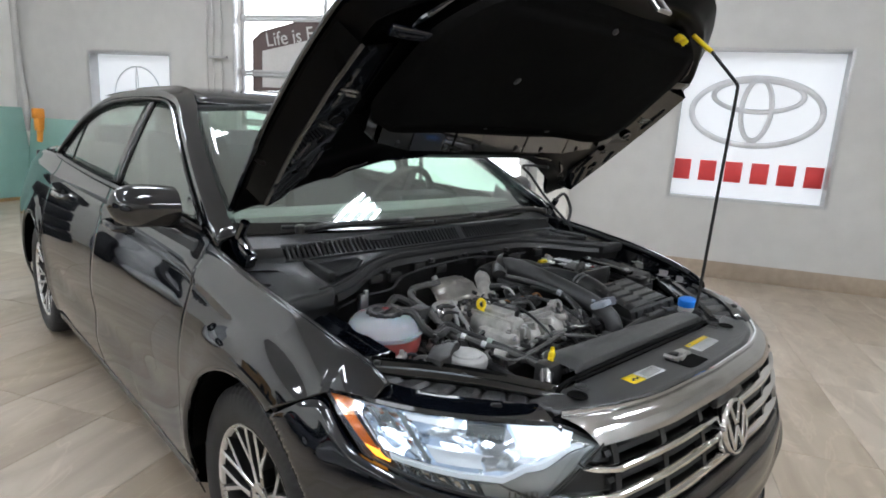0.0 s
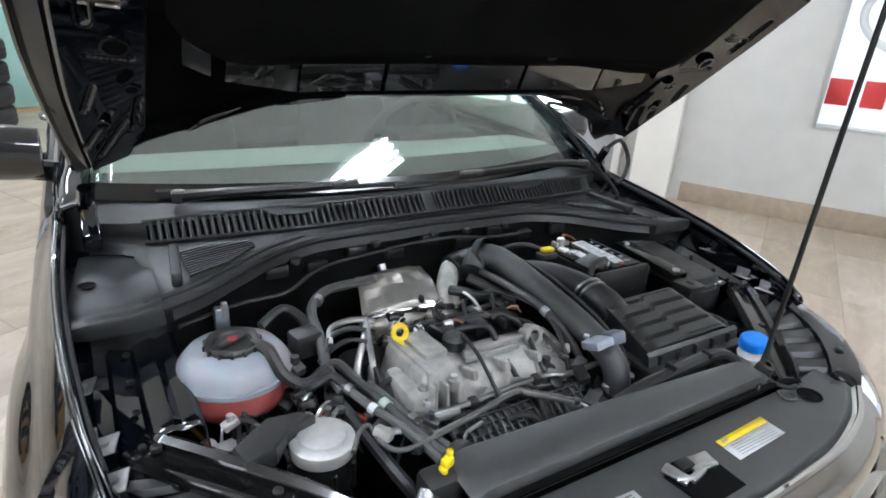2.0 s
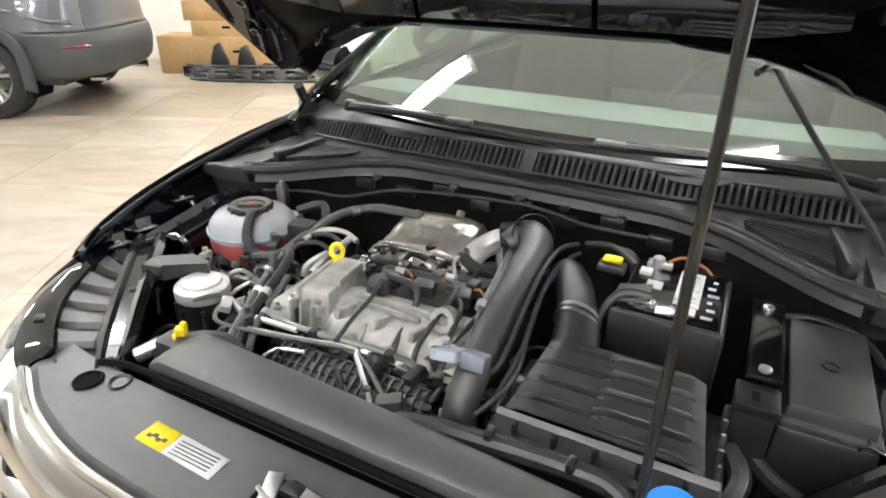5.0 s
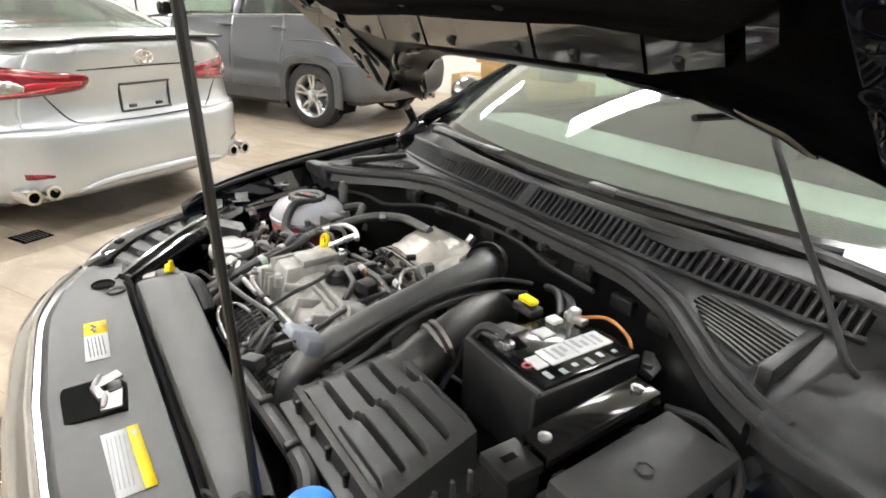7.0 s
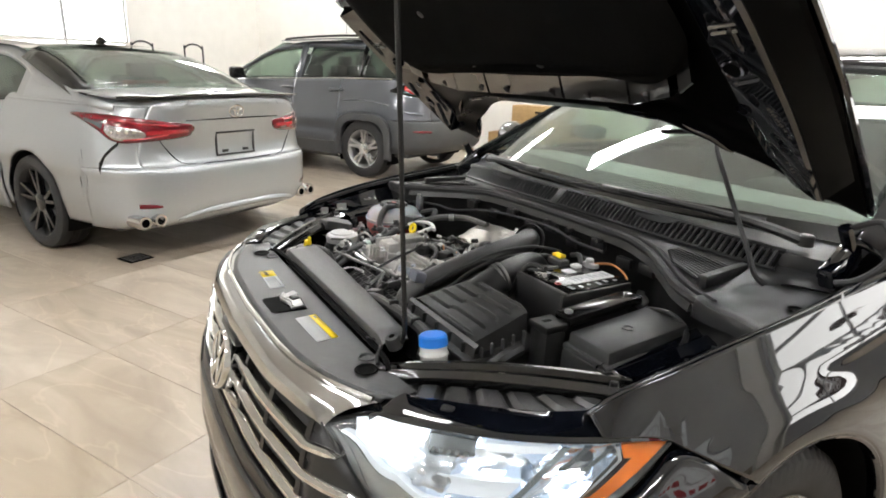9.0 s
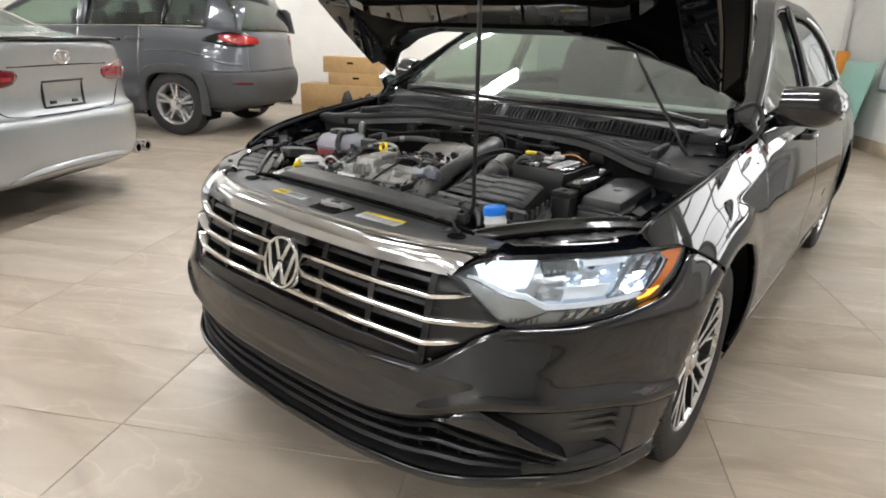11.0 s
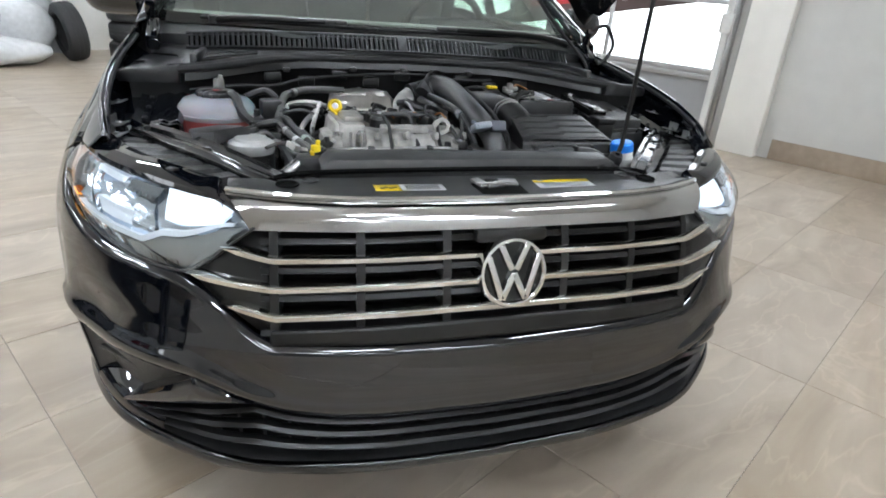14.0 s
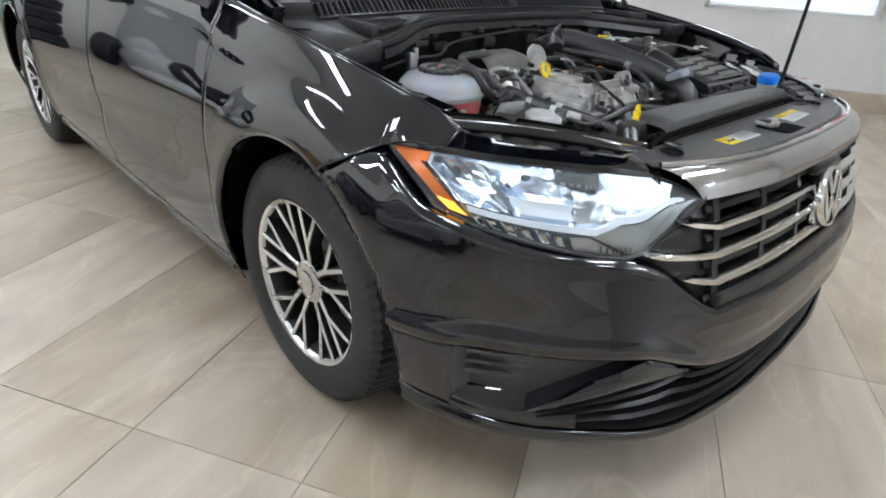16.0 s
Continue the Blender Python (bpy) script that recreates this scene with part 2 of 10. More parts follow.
    n2.inputs["Scale"].default_value = 9
    L(co.outputs["Object"], n2.inputs["Vector"])
    r = t.nodes.new("ShaderNodeMapRange")
    r.inputs[3].default_value, r.inputs[4].default_value = 0.24, 0.42
    L(n2.outputs["Fac"], r.inputs[0])
    L(r.outputs[0], b.inputs["Roughness"])
    return m


TILE = tile_material()


# ---- building helpers ----
def finish(name, bm, material, solid=0.0, sharp=35, smooth=True):
    if solid == 0:
        bmesh.ops.recalc_face_normals(bm, faces=bm.faces)
    me = bpy.data.meshes.new(name)
    bm.to_mesh(me)
    bm.free()
    for f in me.polygons:
        f.use_smooth = smooth
    if smooth:
        me.set_sharp_from_angle(angle=radians(sharp))
    me.materials.append(material)
    return me


def part(name, bm, material, parent=None, label="", solid=0.0, sharp=35, offset=-1.0, smooth=True):
    ob = new(name, finish(name, bm, material, solid, sharp, smooth))
    ob.parent = parent
    if solid:
        s = ob.modifiers.new("solid", "SOLIDIFY")
        s.thickness, s.offset = solid, offset
    if label:
        tagged(ob, label)
    return ob


def thing(name, label, category, loc=(0, 0, 0), rz=0.0, group="", kind=""):
    ob = new(name)
    ob.matrix_world = Matrix.Translation(loc) @ Matrix.Rotation(rz, 4, "Z")
    ob.empty_display_size = 0.1
    return tagged(ob, label, category, group, kind)


def merge(bm, other, m=None):
    me = bpy.data.meshes.new("tmp")
    other.to_mesh(me)
    other.free()
    if m is not None:
        me.transform(m)
    bm.from_mesh(me)
    bpy.data.meshes.remove(me)
    return bm


def box(bm, c, s, r=0.0, rot=(0, 0, 0), taper=(1, 1), seg=2):
    """A box at c of size s with edges rounded by r; taper narrows its top."""
    b = bmesh.new()
    bmesh.ops.create_cube(b, size=1)
    for v in b.verts:
        if v.co.z > 0:
            v.co.x *= taper[0]
            v.co.y *= taper[1]
        v.co = Vector((v.co.x * s[0], v.co.y * s[1], v.co.z * s[2]))
    if r:
        bmesh.ops.bevel(b, geom=list(b.edges), offset=r, segments=seg, profile=0.5, affect="EDGES")
    return merge(bm, b, Matrix.Translation(c) @ Euler([radians(a) for a in rot]).to_matrix().to_4x4())


def loft(bm, rows, close=False, caps=False):
    vs = [[bm.verts.new(p) for p in row] for row in rows]
    n = len(vs[0])
    for a, b in zip(vs, vs[1:]):
        for i in range(n if close else n - 1):
            j = (i + 1) % n
            try:
                bm.faces.new((a[i], a[j], b[j], b[i]))
            except ValueError:
                pass
    if caps:
        for row in (vs[0], vs[-1]):
            if len(row) > 2:
                bm.faces.new(row)
    return bm


def grid(bm, f, nu, nv):
    return loft(bm, [[f(i / nu, j / nv) for j in range(nv + 1)] for i in range(nu + 1)])


def lathe(bm, prof, n=32, m=None):
    """Turns (radius, height) pairs round the z axis, then lays the result by m."""
    b = bmesh.new()
    rows = [[(r * math.cos(2 * math.pi * k / n), r * math.sin(2 * math.pi * k / n), z) for k in range(n)] for r, z in prof]
    loft(b, rows, close=True)
    bmesh.ops.remove_doubles(b, verts=b.verts, dist=1e-6)
    return merge(bm, b, m)


def spline(pts, step=6):
    pts = [Vector(p) for p in pts]
    if len(pts) < 3:
        return pts
    out = []
    for i in range(len(pts) - 1):
        p0, p1, p2, p3 = pts[max(i - 1, 0)], pts[i], pts[i + 1], pts[min(i + 2, len(pts) - 1)]
        for k in range(step):
            t = k / step
            out.append(0.5 * (2 * p1 + (p2 - p0) * t + (2 * p0 - 5 * p1 + 4 * p2 - p3) * t * t + (3 * p1 - p0 - 3 * p2 + p3) * t ** 3))
    return out + [pts[-1]]


def tube(bm, pts, r, n=8, step=5, ribs=0, curved=True):
    """A round hose, wire or rod through pts; ribs gives bellows."""
    path = spline(pts, step) if curved else [Vector(p) for p in pts]
    rows, up = [], None
    for i, p in enumerate(path):
        d = (path[min(i + 1, len(path) - 1)] - path[max(i - 1, 0)]).normalized()
        if up is None:
            up = d.orthogonal().normalized()
        up = (up - d * up.dot(d)).normalized()
        side = d.cross(up)
        rr = r(i / (len(path) - 1)) if callable(r) else r
        if ribs:
            rr *= 1 + 0.09 * (1 if i % 2 else -1)
        rows.append([p + rr * (math.cos(2 * math.pi * k / n) * up + math.sin(2 * math.pi * k / n) * side) for k in range(n)])
    return loft(bm, rows, close=True, caps=True)


def prism(bm, poly, h, m=None, r=0.0):
    """An outline in x, y raised from 0 to h, its upper edges rounded by r."""
    b = bmesh.new()
    lo, hi = [b.verts.new((x, y, 0)) for x, y in poly], [b.verts.new((x, y, h)) for x, y in poly]
    n = len(poly)
    b.faces.new(lo[::-1])
    top = b.faces.new(hi)
    for i in range(n):
        b.faces.new((lo[i], lo[(i + 1) % n], hi[(i + 1) % n], hi[i]))
    if r:
        bmesh.ops.bevel(b, geom=list(top.edges), offset=r, segments=2, profile=0.5, affect="EDGES")
    return merge(bm, b, m)


def table(rows):
    """A smooth function through (x, value...) rows."""
    xs = [r[0] for r in rows]
    cols = list(zip(*[r[1:] for r in rows]))
    slopes = []
    for c in cols:
        d = [(c[i + 1] - c[i]) / (xs[i + 1] - xs[i]) for i in range(len(xs) - 1)]
        s = [d[0]] + [0 if d[i] * d[i + 1] <= 0 else 2 * d[i] * d[i + 1] / (d[i] + d[i + 1]) for i in range(len(d) - 1)] + [d[-1]]
        slopes.append(s)

    def f(x):
        x = min(max(x, xs[0]), xs[-1])
        i = min(max(k for k in range(len(xs)) if xs[k] <= x), len(xs) - 2)
        h = xs[i + 1] - xs[i]
        t = (x - xs[i]) / h
        out = []
        for c, s in zip(cols, slopes):
            out.append(c[i] * (1 + 2 * t) * (1 - t) ** 2 + s[i] * h * t * (1 - t) ** 2 + c[i + 1] * t * t * (3 - 2 * t) + s[i + 1] * h * t * t * (t - 1))
        return out[0] if len(out) == 1 else tuple(out)

    return f


AX_X = Matrix.Rotation(radians(90), 4, "Y")       # turns a lathe's axis from z to x


def turned(loc, x=0, y=0, z=0):
    return Matrix.Translation(loc) @ Euler((radians(x), radians(y), radians(z))).to_matrix().to_4x4()

# ---- the room ----
def wall_bits(name, along, fixed, lo, hi, holes, material, label):
    """A wall 0.2 m thick in the room's axes with openings (a0, a1, z0, z1) cut through it."""
    bm = bmesh.new()
    cuts = sorted({lo, hi, *(h[0] for h in holes), *(h[1] for h in holes)})
    zs = sorted({0.0, CEIL, *(h[2] for h in holes), *(h[3] for h in holes)})
    for a0, a1 in zip(cuts, cuts[1:]):
        for z0, z1 in zip(zs, zs[1:]):
            if any(h[0] <= a0 and a1 <= h[1] and h[2] <= z0 and z1 <= h[3] for h in holes):
                continue
            if along == "v":
                box(bm, (fixed, -(a0 + a1) / 2, (z0 + z1) / 2), (0.2, a1 - a0, z1 - z0))
            else:
                box(bm, ((a0 + a1) / 2, -fixed, (z0 + z1) / 2), (a1 - a0, 0.2, z1 - z0))
    bmesh.ops.remove_doubles(bm, verts=bm.verts, dist=1e-4)
    ob = part(name, bm, material, smooth=False)
    ob.matrix_world = ROOM
    return tagged(ob, label, "wall", kind="structure")


SIGN_A = (0.03, 1.43, 0.77, 2.20)
SIGN_B = (-7.36, -6.02, 0.77, 2.02)
DOOR = (-5.0, -1.42, 0.0, 3.3)
wall_bits("wall_east", "v", WALL_U + 0.1, WALL_V - 0.2, WALL_VB + 0.2, [SIGN_A, SIGN_B, DOOR], WALL_P, "beige-grey painted wall with sign niches and garage door")
wall_bits("wall_north", "u", WALL_V - 0.1, WALL_UB, WALL_U, [], WALL_W, "plain off-white painted wall behind the parked cars")
wall_bits("wall_south", "u", WALL_VB + 0.1, WALL_UB, WALL_U, [], WALL_P, "plain beige-grey painted wall")
WINDOW = (-5.75, -2.6, 1.62, 3.2)
wall_bits("wall_west", "v", WALL_UB - 0.1, WALL_V - 0.2, WALL_VB + 0.2, [WINDOW], WALL_W, "off-white painted wall with a bright window")

bm = bmesh.new()
box(bm, ((WALL_U + WALL_UB) / 2, -(WALL_V + WALL_VB) / 2, CEIL + 0.1), (WALL_U - WALL_UB + 0.4, WALL_VB - WALL_V + 0.4, 0.2))
ceiling = part("ceiling", bm, CEIL_P, smooth=False)
ceiling.matrix_world = ROOM
tagged(ceiling, "plain white painted ceiling with strip lights", "ceiling", kind="structure")

# skirting of tile along the walls
bm = bmesh.new()
for v0, v1 in ((-0.84, WALL_VB), (WALL_V, -5.06)):
    box(bm, (WALL_U - 0.006, -(v0 + v1) / 2, 0.085), (0.012, v1 - v0, 0.17), 0.003)
sk = part("baseboard", bm, BASE_T)
sk.matrix_world = ROOM
tagged(sk, "brown tile skirting along the wall foot", "baseboard", kind="structure")


def sign_panel(name, s, letters):
    """A backlit panel in its niche: metal frame, glowing sheet, three rings and a row of red blocks."""
    v0, v1, z0, z1 = s
    w, h = v1 - v0, z1 - z0
    root = thing(name, "backlit white wall sign with " + ("grey oval rings and red blocks" if letters else "a thin grey ring"), "sign", room(WALL_U, (v0 + v1) / 2, z0), math.atan2(EU.y, EU.x))
    bm = bmesh.new()
    box(bm, (0.15, 0, h / 2), (0.02, w, h))
    part("light_panel", bm, SIGN_LT, root, "white glowing panel", smooth=False)
    fw = 0.045
    for c, d in (((0.07, w / 2 - fw / 2 + 0.02, h / 2), (0.14, fw, h + 0.04)), ((0.07, -w / 2 + fw / 2 - 0.02, h / 2), (0.14, fw, h + 0.04)), ((0.07, 0, h - fw / 2 + 0.02), (0.14, w - 0.05, fw)), ((0.07, 0, fw / 2 - 0.02), (0.14, w - 0.05, fw))):
        bm = bmesh.new()
        box(bm, c, d, 0.004)
        part("frame_bar", bm, ALU_FR, root)
    cz, k = h * 0.60, w / 1.4
    for ry, rz, oz, t in ((0.57, 0.315, 0.0, 0.030), (0.39, 0.145, 0.15, 0.026), (0.13, 0.285, 0.02, 0.027)) if letters else ((0.40, 0.40, -0.05, 0.013), (0.022, 0.33, 0.0, 0.010)):
        bm = bmesh.new()
        rows = []
        for a in range(49):
            ang = 2 * math.pi * a / 48
            c, sn = math.cos(ang), math.sin(ang)
            rows.append([(0.136 - dx, (ry + dr) * k * c, cz + (oz + (rz + dr) * sn) * k) for dr, dx in ((-t, 0), (-t * 0.4, 0.012), (t * 0.4, 0.012), (t, 0))])
        loft(bm, rows)
        part("oval_ring", bm, SIGN_GREY, root, "metallic grey oval ring")
    if letters:
        bw = 0.155
        for i in range(6):
            y = 0.585 - i * 0.234
            bm = bmesh.new()
            box(bm, (0.134, y * k, h * 0.195), (0.012, bw * k, 0.2 * k), 0.004)
            part("red_block", bm, SIGN_RED, root, "red block of the lettering")
    return root


sign_panel("wall_sign", SIGN_A, True)
sign_panel("wall_sign", SIGN_B, False)


def overhead_door():
    v0, v1, z0, z1 = DOOR
    root = thing("overhead_door", "aluminium sectional garage door with frosted panes", "garage door", room(WALL_U, 0, 0), math.atan2(EU.y, EU.x), kind="structure")
    rails = [0.03, 0.605, 1.235, 1.82, 2.45, 3.0]
    stiles = [-4.98, -3.87, -2.62, -1.46]
    for i, (za, zb) in enumerate(zip(rails, rails[1:])):
        for va, vb in zip(stiles, stiles[1:]):
            bm = bmesh.new()
            box(bm, (0.085, -(va + vb) / 2, (za + zb) / 2), (0.012, vb - va, zb - za))
            part("panel" if i == 0 else "pane", bm, DOOR_PAN if i == 0 else DOOR_LT, root, "grey solid door panel" if i == 0 else "frosted bright pane", smooth=False)
    for z in rails:
        bm = bmesh.new()
        h = 0.050 if z == 0.605 else 0.038
        box(bm, (0.075, -(v0 + v1) / 2, z + h / 2), (0.05, v1 - v0, h - 0.002), 0.005)
        box(bm, (0.068, -(v0 + v1) / 2, z - h / 2 - 0.003), (0.05, v1 - v0, h - 0.002), 0.005)
        part("rail", bm, ALU_FR, root, "brushed aluminium rail")
    for v in stiles:
        for za, zb in zip(rails[1:], rails[2:]):
            bm = bmesh.new()
            box(bm, (0.07, -v, (za + zb) / 2), (0.04, 0.045, zb - za - 0.08), 0.004)
            part("stile", bm, ALU_FR, root)
            bm = bmesh.new()
            box(bm, (0.05, -v, za + 0.01), (0.03, 0.08, 0.06), 0.006)
            part("hinge", bm, STEEL, root)
    for v in (v0 - 0.03, v1 + 0.03):
        bm = bmesh.new()
        box(bm, (0.0, -v, 1.6), (0.09, 0.05, 3.2), 0.006)
        part("guide_rail", bm, STEEL, root, "galvanised guide track")
    bm = bmesh.new()
    box(bm, (0.06, -(v0 + v1) / 2, 0.012), (0.06, v1 - v0, 0.024), 0.006)
    part("bottom_seal", bm, RUBBER, root)

    # stripes and roundels stuck on the panes
    def decal(name, poly, material, x=0.074, label=""):
        bm = bmesh.new()
        prism(bm, poly, 0.002, Matrix(((0, 0, -1, x), (-1, 0, 0, 0), (0, 1, 0, 0), (0, 0, 0, 1))))
        part(name, bm, material, root, label, smooth=False)

    def band(va, za, vb, zb, h, ha=0.0, hb=1.0):
        return [(va, za + h * ha), (vb, zb + h * ha), (vb, zb + h * hb), (va, za + h * hb)]

    def slope(v):
        return 1.040 + (v + 2.66) * 0.178

    # rising band below the middle rail, with a red field between two roundels
    decal("stripe", [(-4.93, slope(-4.93)), (-1.56, slope(-1.56)), (-1.56, 1.24), (-3.02, 1.24), (-3.52, 1.118), (-3.87, 0.985), (-4.185, 0.882), (-4.93, 0.70)], DECAL_DK, label="dark brown stripe")
    decal("stripe", band(-3.66, 1.022, -3.12, 1.096, 0.078), DECAL_RED, 0.0732, "red stripe")
    for v, z, rv, rz in ((-3.775, 1.020, 0.148, 0.098), (-2.985, 1.131, 0.135, 0.078)):
        oval = lambda k: [(v + rv * k * math.cos(a * math.pi / 14), z + rz * k * math.sin(a * math.pi / 14)) for a in range(28)]
        decal("roundel", oval(1.0), DECAL_WH, 0.0722, "pale oval roundel")
        decal("roundel_core", oval(0.80), DECAL_DK, 0.0714)
        decal("roundel_bar", band(v - rv * 0.78, z - rz * 0.10, v + rv * 0.78, z - rz * 0.10, rz * 0.22), DECAL_WH, 0.0706)
        decal("roundel_bar", band(v - rv * 0.13, z - rz * 0.76, v + rv * 0.13, z - rz * 0.76, rz * 1.5), DECAL_WH, 0.0704)
    rnd = random.Random(4)
    v = -3.86
    while v < -2.5:
        w = rnd.uniform(0.04, 0.07)
        z = 1.138 if v < -3.45 else 1.165
        if abs(v + 2.985) > 0.15:
            decal("text_bar", band(v, z, v + w, z + 0.006, 0.028), DECAL_WH if v > -3.45 else DECAL_DK, 0.0718, "small bar of unreadable lettering")
        v += w + 0.025
    # second stripe with large lettering above the rail
    decal("stripe", [(-3.485, 1.285), (-2.30, 1.285), (-2.30, 1.50), (-3.485, 1.312)], DECAL_DK, label="dark brown stripe")
    v = -3.40
    while v < -2.36:
        w = rnd.uniform(0.08, 0.12)
        decal("text_bar", band(v, 1.287, v + w, 1.287, 0.012 + (v + 3.485) * 0.10), DECAL_WH, 0.0718, "pale bar of unreadable lettering")
        v += w + 0.03
    # graphic with a slogan on the upper panes
    decal("graphic", [(-4.86, 1.62), (-4.86, 2.2), (-4.74, 2.3), (-3.0, 2.72), (-2.9, 2.6), (-2.9, 1.62)], DECAL_DK, label="dark rounded graphic")
    decal("graphic_field", [(-4.72, 1.66), (-4.72, 2.08), (-3.1, 2.42), (-3.0, 2.34), (-3.0, 1.66)], DECAL_WH, 0.0725, "white field of the graphic")
    for v, h in ((-4.465, 0.36), (-4.36, 0.36)):
        decal("red_mark", band(v, 1.32, v + 0.075, 1.32, h), DECAL_RED, 0.0715, "red mark of the graphic")
    for v, h in ((-4.1, 0.36), (-3.85, 0.3), (-3.6, 0.36), (-3.35, 0.33)):
        decal("red_mark", band(v, 1.70, v + 0.13, 1.70, h), DECAL_RED, 0.0715, "red mark of the graphic")
    cu = bpy.data.curves.new("slogan", "FONT")
    cu.body, cu.size, cu.extrude = "Life is Ful", 0.22, 0.001
    ob = new("slogan", cu)
    ob.parent = root
    ob.matrix_local = Matrix(((0, 0, -1, 0.0705), (-1, 0.0, 0, 4.66), (0.22, 1, 0, 2.13), (0, 0, 0, 1)))
    cu.materials.append(DECAL_WH)
    tagged(ob, "white slogan lettering")
    return root


overhead_door()

# boxed column beside the door
bm = bmesh.new()
box(bm, (WALL_U - 0.06, 1.10, CEIL / 2), (0.12, 0.34, CEIL), 0.012)
col = part("column", bm, WALL_W)
col.matrix_world = ROOM
tagged(col, "white boxed-in column beside the garage door", "column", kind="structure")
bm = bmesh.new()
box(bm, (WALL_U - 0.11, 1.42, 1.5), (0.05, 0.06, 3.0), 0.008)
box(bm, (WALL_U - 0.125, 1.42, 1.05), (0.05, 0.1, 0.16), 0.008)
tr = part("door_track", bm, WHITE_P)
tr.matrix_world = ROOM
tagged(tr, "white steel door track with a bracket", "door track", kind="structure")

# pipes and conduits on the wall
pipe = thing("drain_pipe", "grey painted pipe with a box at its foot", "pipe", room(WALL_U, -8.42, 0), math.atan2(EU.y, EU.x))
bm = bmesh.new()
tube(bm, [(-0.07, 0.1, 4.25), (-0.07, 0.1, 2.1), (-0.07, 0.02, 1.2), (-0.07, 0.02, 0.9)], 0.035, 12)
part("pipe_run", bm, WALL_P, pipe)
bm = bmesh.new()
box(bm, (-0.06, 0.06, 0.82), (0.12, 0.24, 0.2), 0.012)
part("junction_box", bm, WALL_W, pipe)
pipe = thing("conduit", "thin grey conduits with a bracket", "conduit", room(WALL_U, -5.35, 0), math.atan2(EU.y, EU.x))
for y, z0 in ((0.0, 1.2), (0.09, 1.0), (-0.12, 1.3)):
    bm = bmesh.new()
    tube(bm, [(-0.03, y, 4.25), (-0.03, y, z0)], 0.014, 8)
    part("conduit_run", bm, WALL_P, pipe)
bm = bmesh.new()
box(bm, (-0.06, -0.1, 1.98), (0.05, 0.24, 0.03), 0.004)
part("bracket", bm, STEEL, pipe)


def ceiling_light(u, v, first=[]):
    if first:
        return copy_thing(first[0], Matrix.Translation(room(u, v, CEIL)) @ ROOM)
    root = thing("ceiling_light", "long white fluorescent strip light on the ceiling", "ceiling light", group="ceiling strip lights")
    root.matrix_world = Matrix.Translation(room(u, v, CEIL)) @ ROOM
    bm = bmesh.new()
    box(bm, (0, 0, -0.04), (1.42, 0.44, 0.08), 0.01)
    part("housing", bm, LAMP_HS, root)
    for y in (-0.15, -0.05, 0.05, 0.15):
        bm = bmesh.new()
        tube(bm, [(-0.65, y, -0.105), (0.65, y, -0.105)], 0.018, 8, curved=False)
        part("tube", bm, TUBE_LT, root)
    first.append(root)
    return root


# the unseen lamp at u -7.9 is added to brighten the north wall
for v in (-6.9, -3.35, -0.75, 1.9, 4.6, 7.0):
    for u in (-7.9, -4.9, -1.5, 1.52):
        if not (u == 1.52 and v > 4 or u == -7.9 and v > -6 or u == -4.9 and -1 < v < 2.5):
            ceiling_light(u, v)

# window in the far wall
win = thing("window_1", "bright frosted window with white bars", "window", room(WALL_UB, (WINDOW[0] + WINDOW[1]) / 2, WINDOW[2]), math.atan2(EU.y, EU.x), kind="structure")
ww, wh = WINDOW[1] - WINDOW[0], WINDOW[3] - WINDOW[2]
for i in range(3):
    for j in range(2):
        bm = bmesh.new()
        box(bm, (-0.1, (i - 1) * ww / 3, wh * (0.25 + 0.5 * j)), (0.012, ww / 3 - 0.03, wh / 2 - 0.03))
        part("pane", bm, DOOR_LT, win, "frosted bright pane", smooth=False)
for i in range(4):
    bm = bmesh.new()
    box(bm, (-0.08, (i - 1.5) * ww / 3, wh / 2), (0.06, 0.05, wh), 0.004)
    part("window_frame", bm, ALU_FR, win)
for j in range(3):
    bm = bmesh.new()
    box(bm, (-0.075, 0, j * wh / 2), (0.06, ww, 0.05), 0.004)
    part("window_frame", bm, ALU_FR, win)

# ---- the black sedan: front at y = 0, nose towards -y, the driver's side at +x ----
sedan = thing("sedan_car", "glossy black sedan with its hood propped open", "car")

WIDTH = table([(0.45, 0.870), (0.56, 0.889), (0.7, 0.899), (0.87, 0.900), (1.2, 0.893), (1.8, 0.888), (2.5, 0.886), (3.2, 0.886), (3.56, 0.884), (4.0, 0.87), (4.3, 0.83), (4.5, 0.78), (4.66, 0.68)])
BELT = table([(0.45, 0.762, 0.832), (0.56, 0.781, 0.857), (0.64, 0.790, 0.875), (0.775, 0.800, 0.898), (0.945, 0.805, 0.921), (1.2, 0.797, 0.955), (1.34, 0.792, 0.985), (1.8, 0.79, 1.0), (2.5, 0.785, 1.015), (3.2, 0.765, 1.04), (3.6, 0.74, 1.052), (4.2, 0.70, 1.03), (4.66, 0.60, 0.98)])
AXLE_F, AXLE_R, HUB_Z, ARCH = 0.872, 3.558, 0.326, 0.374
ARCH_F, ARCH_R, ARCH_Z = 0.838, 3.558, 0.346      # centres of the wheel openings


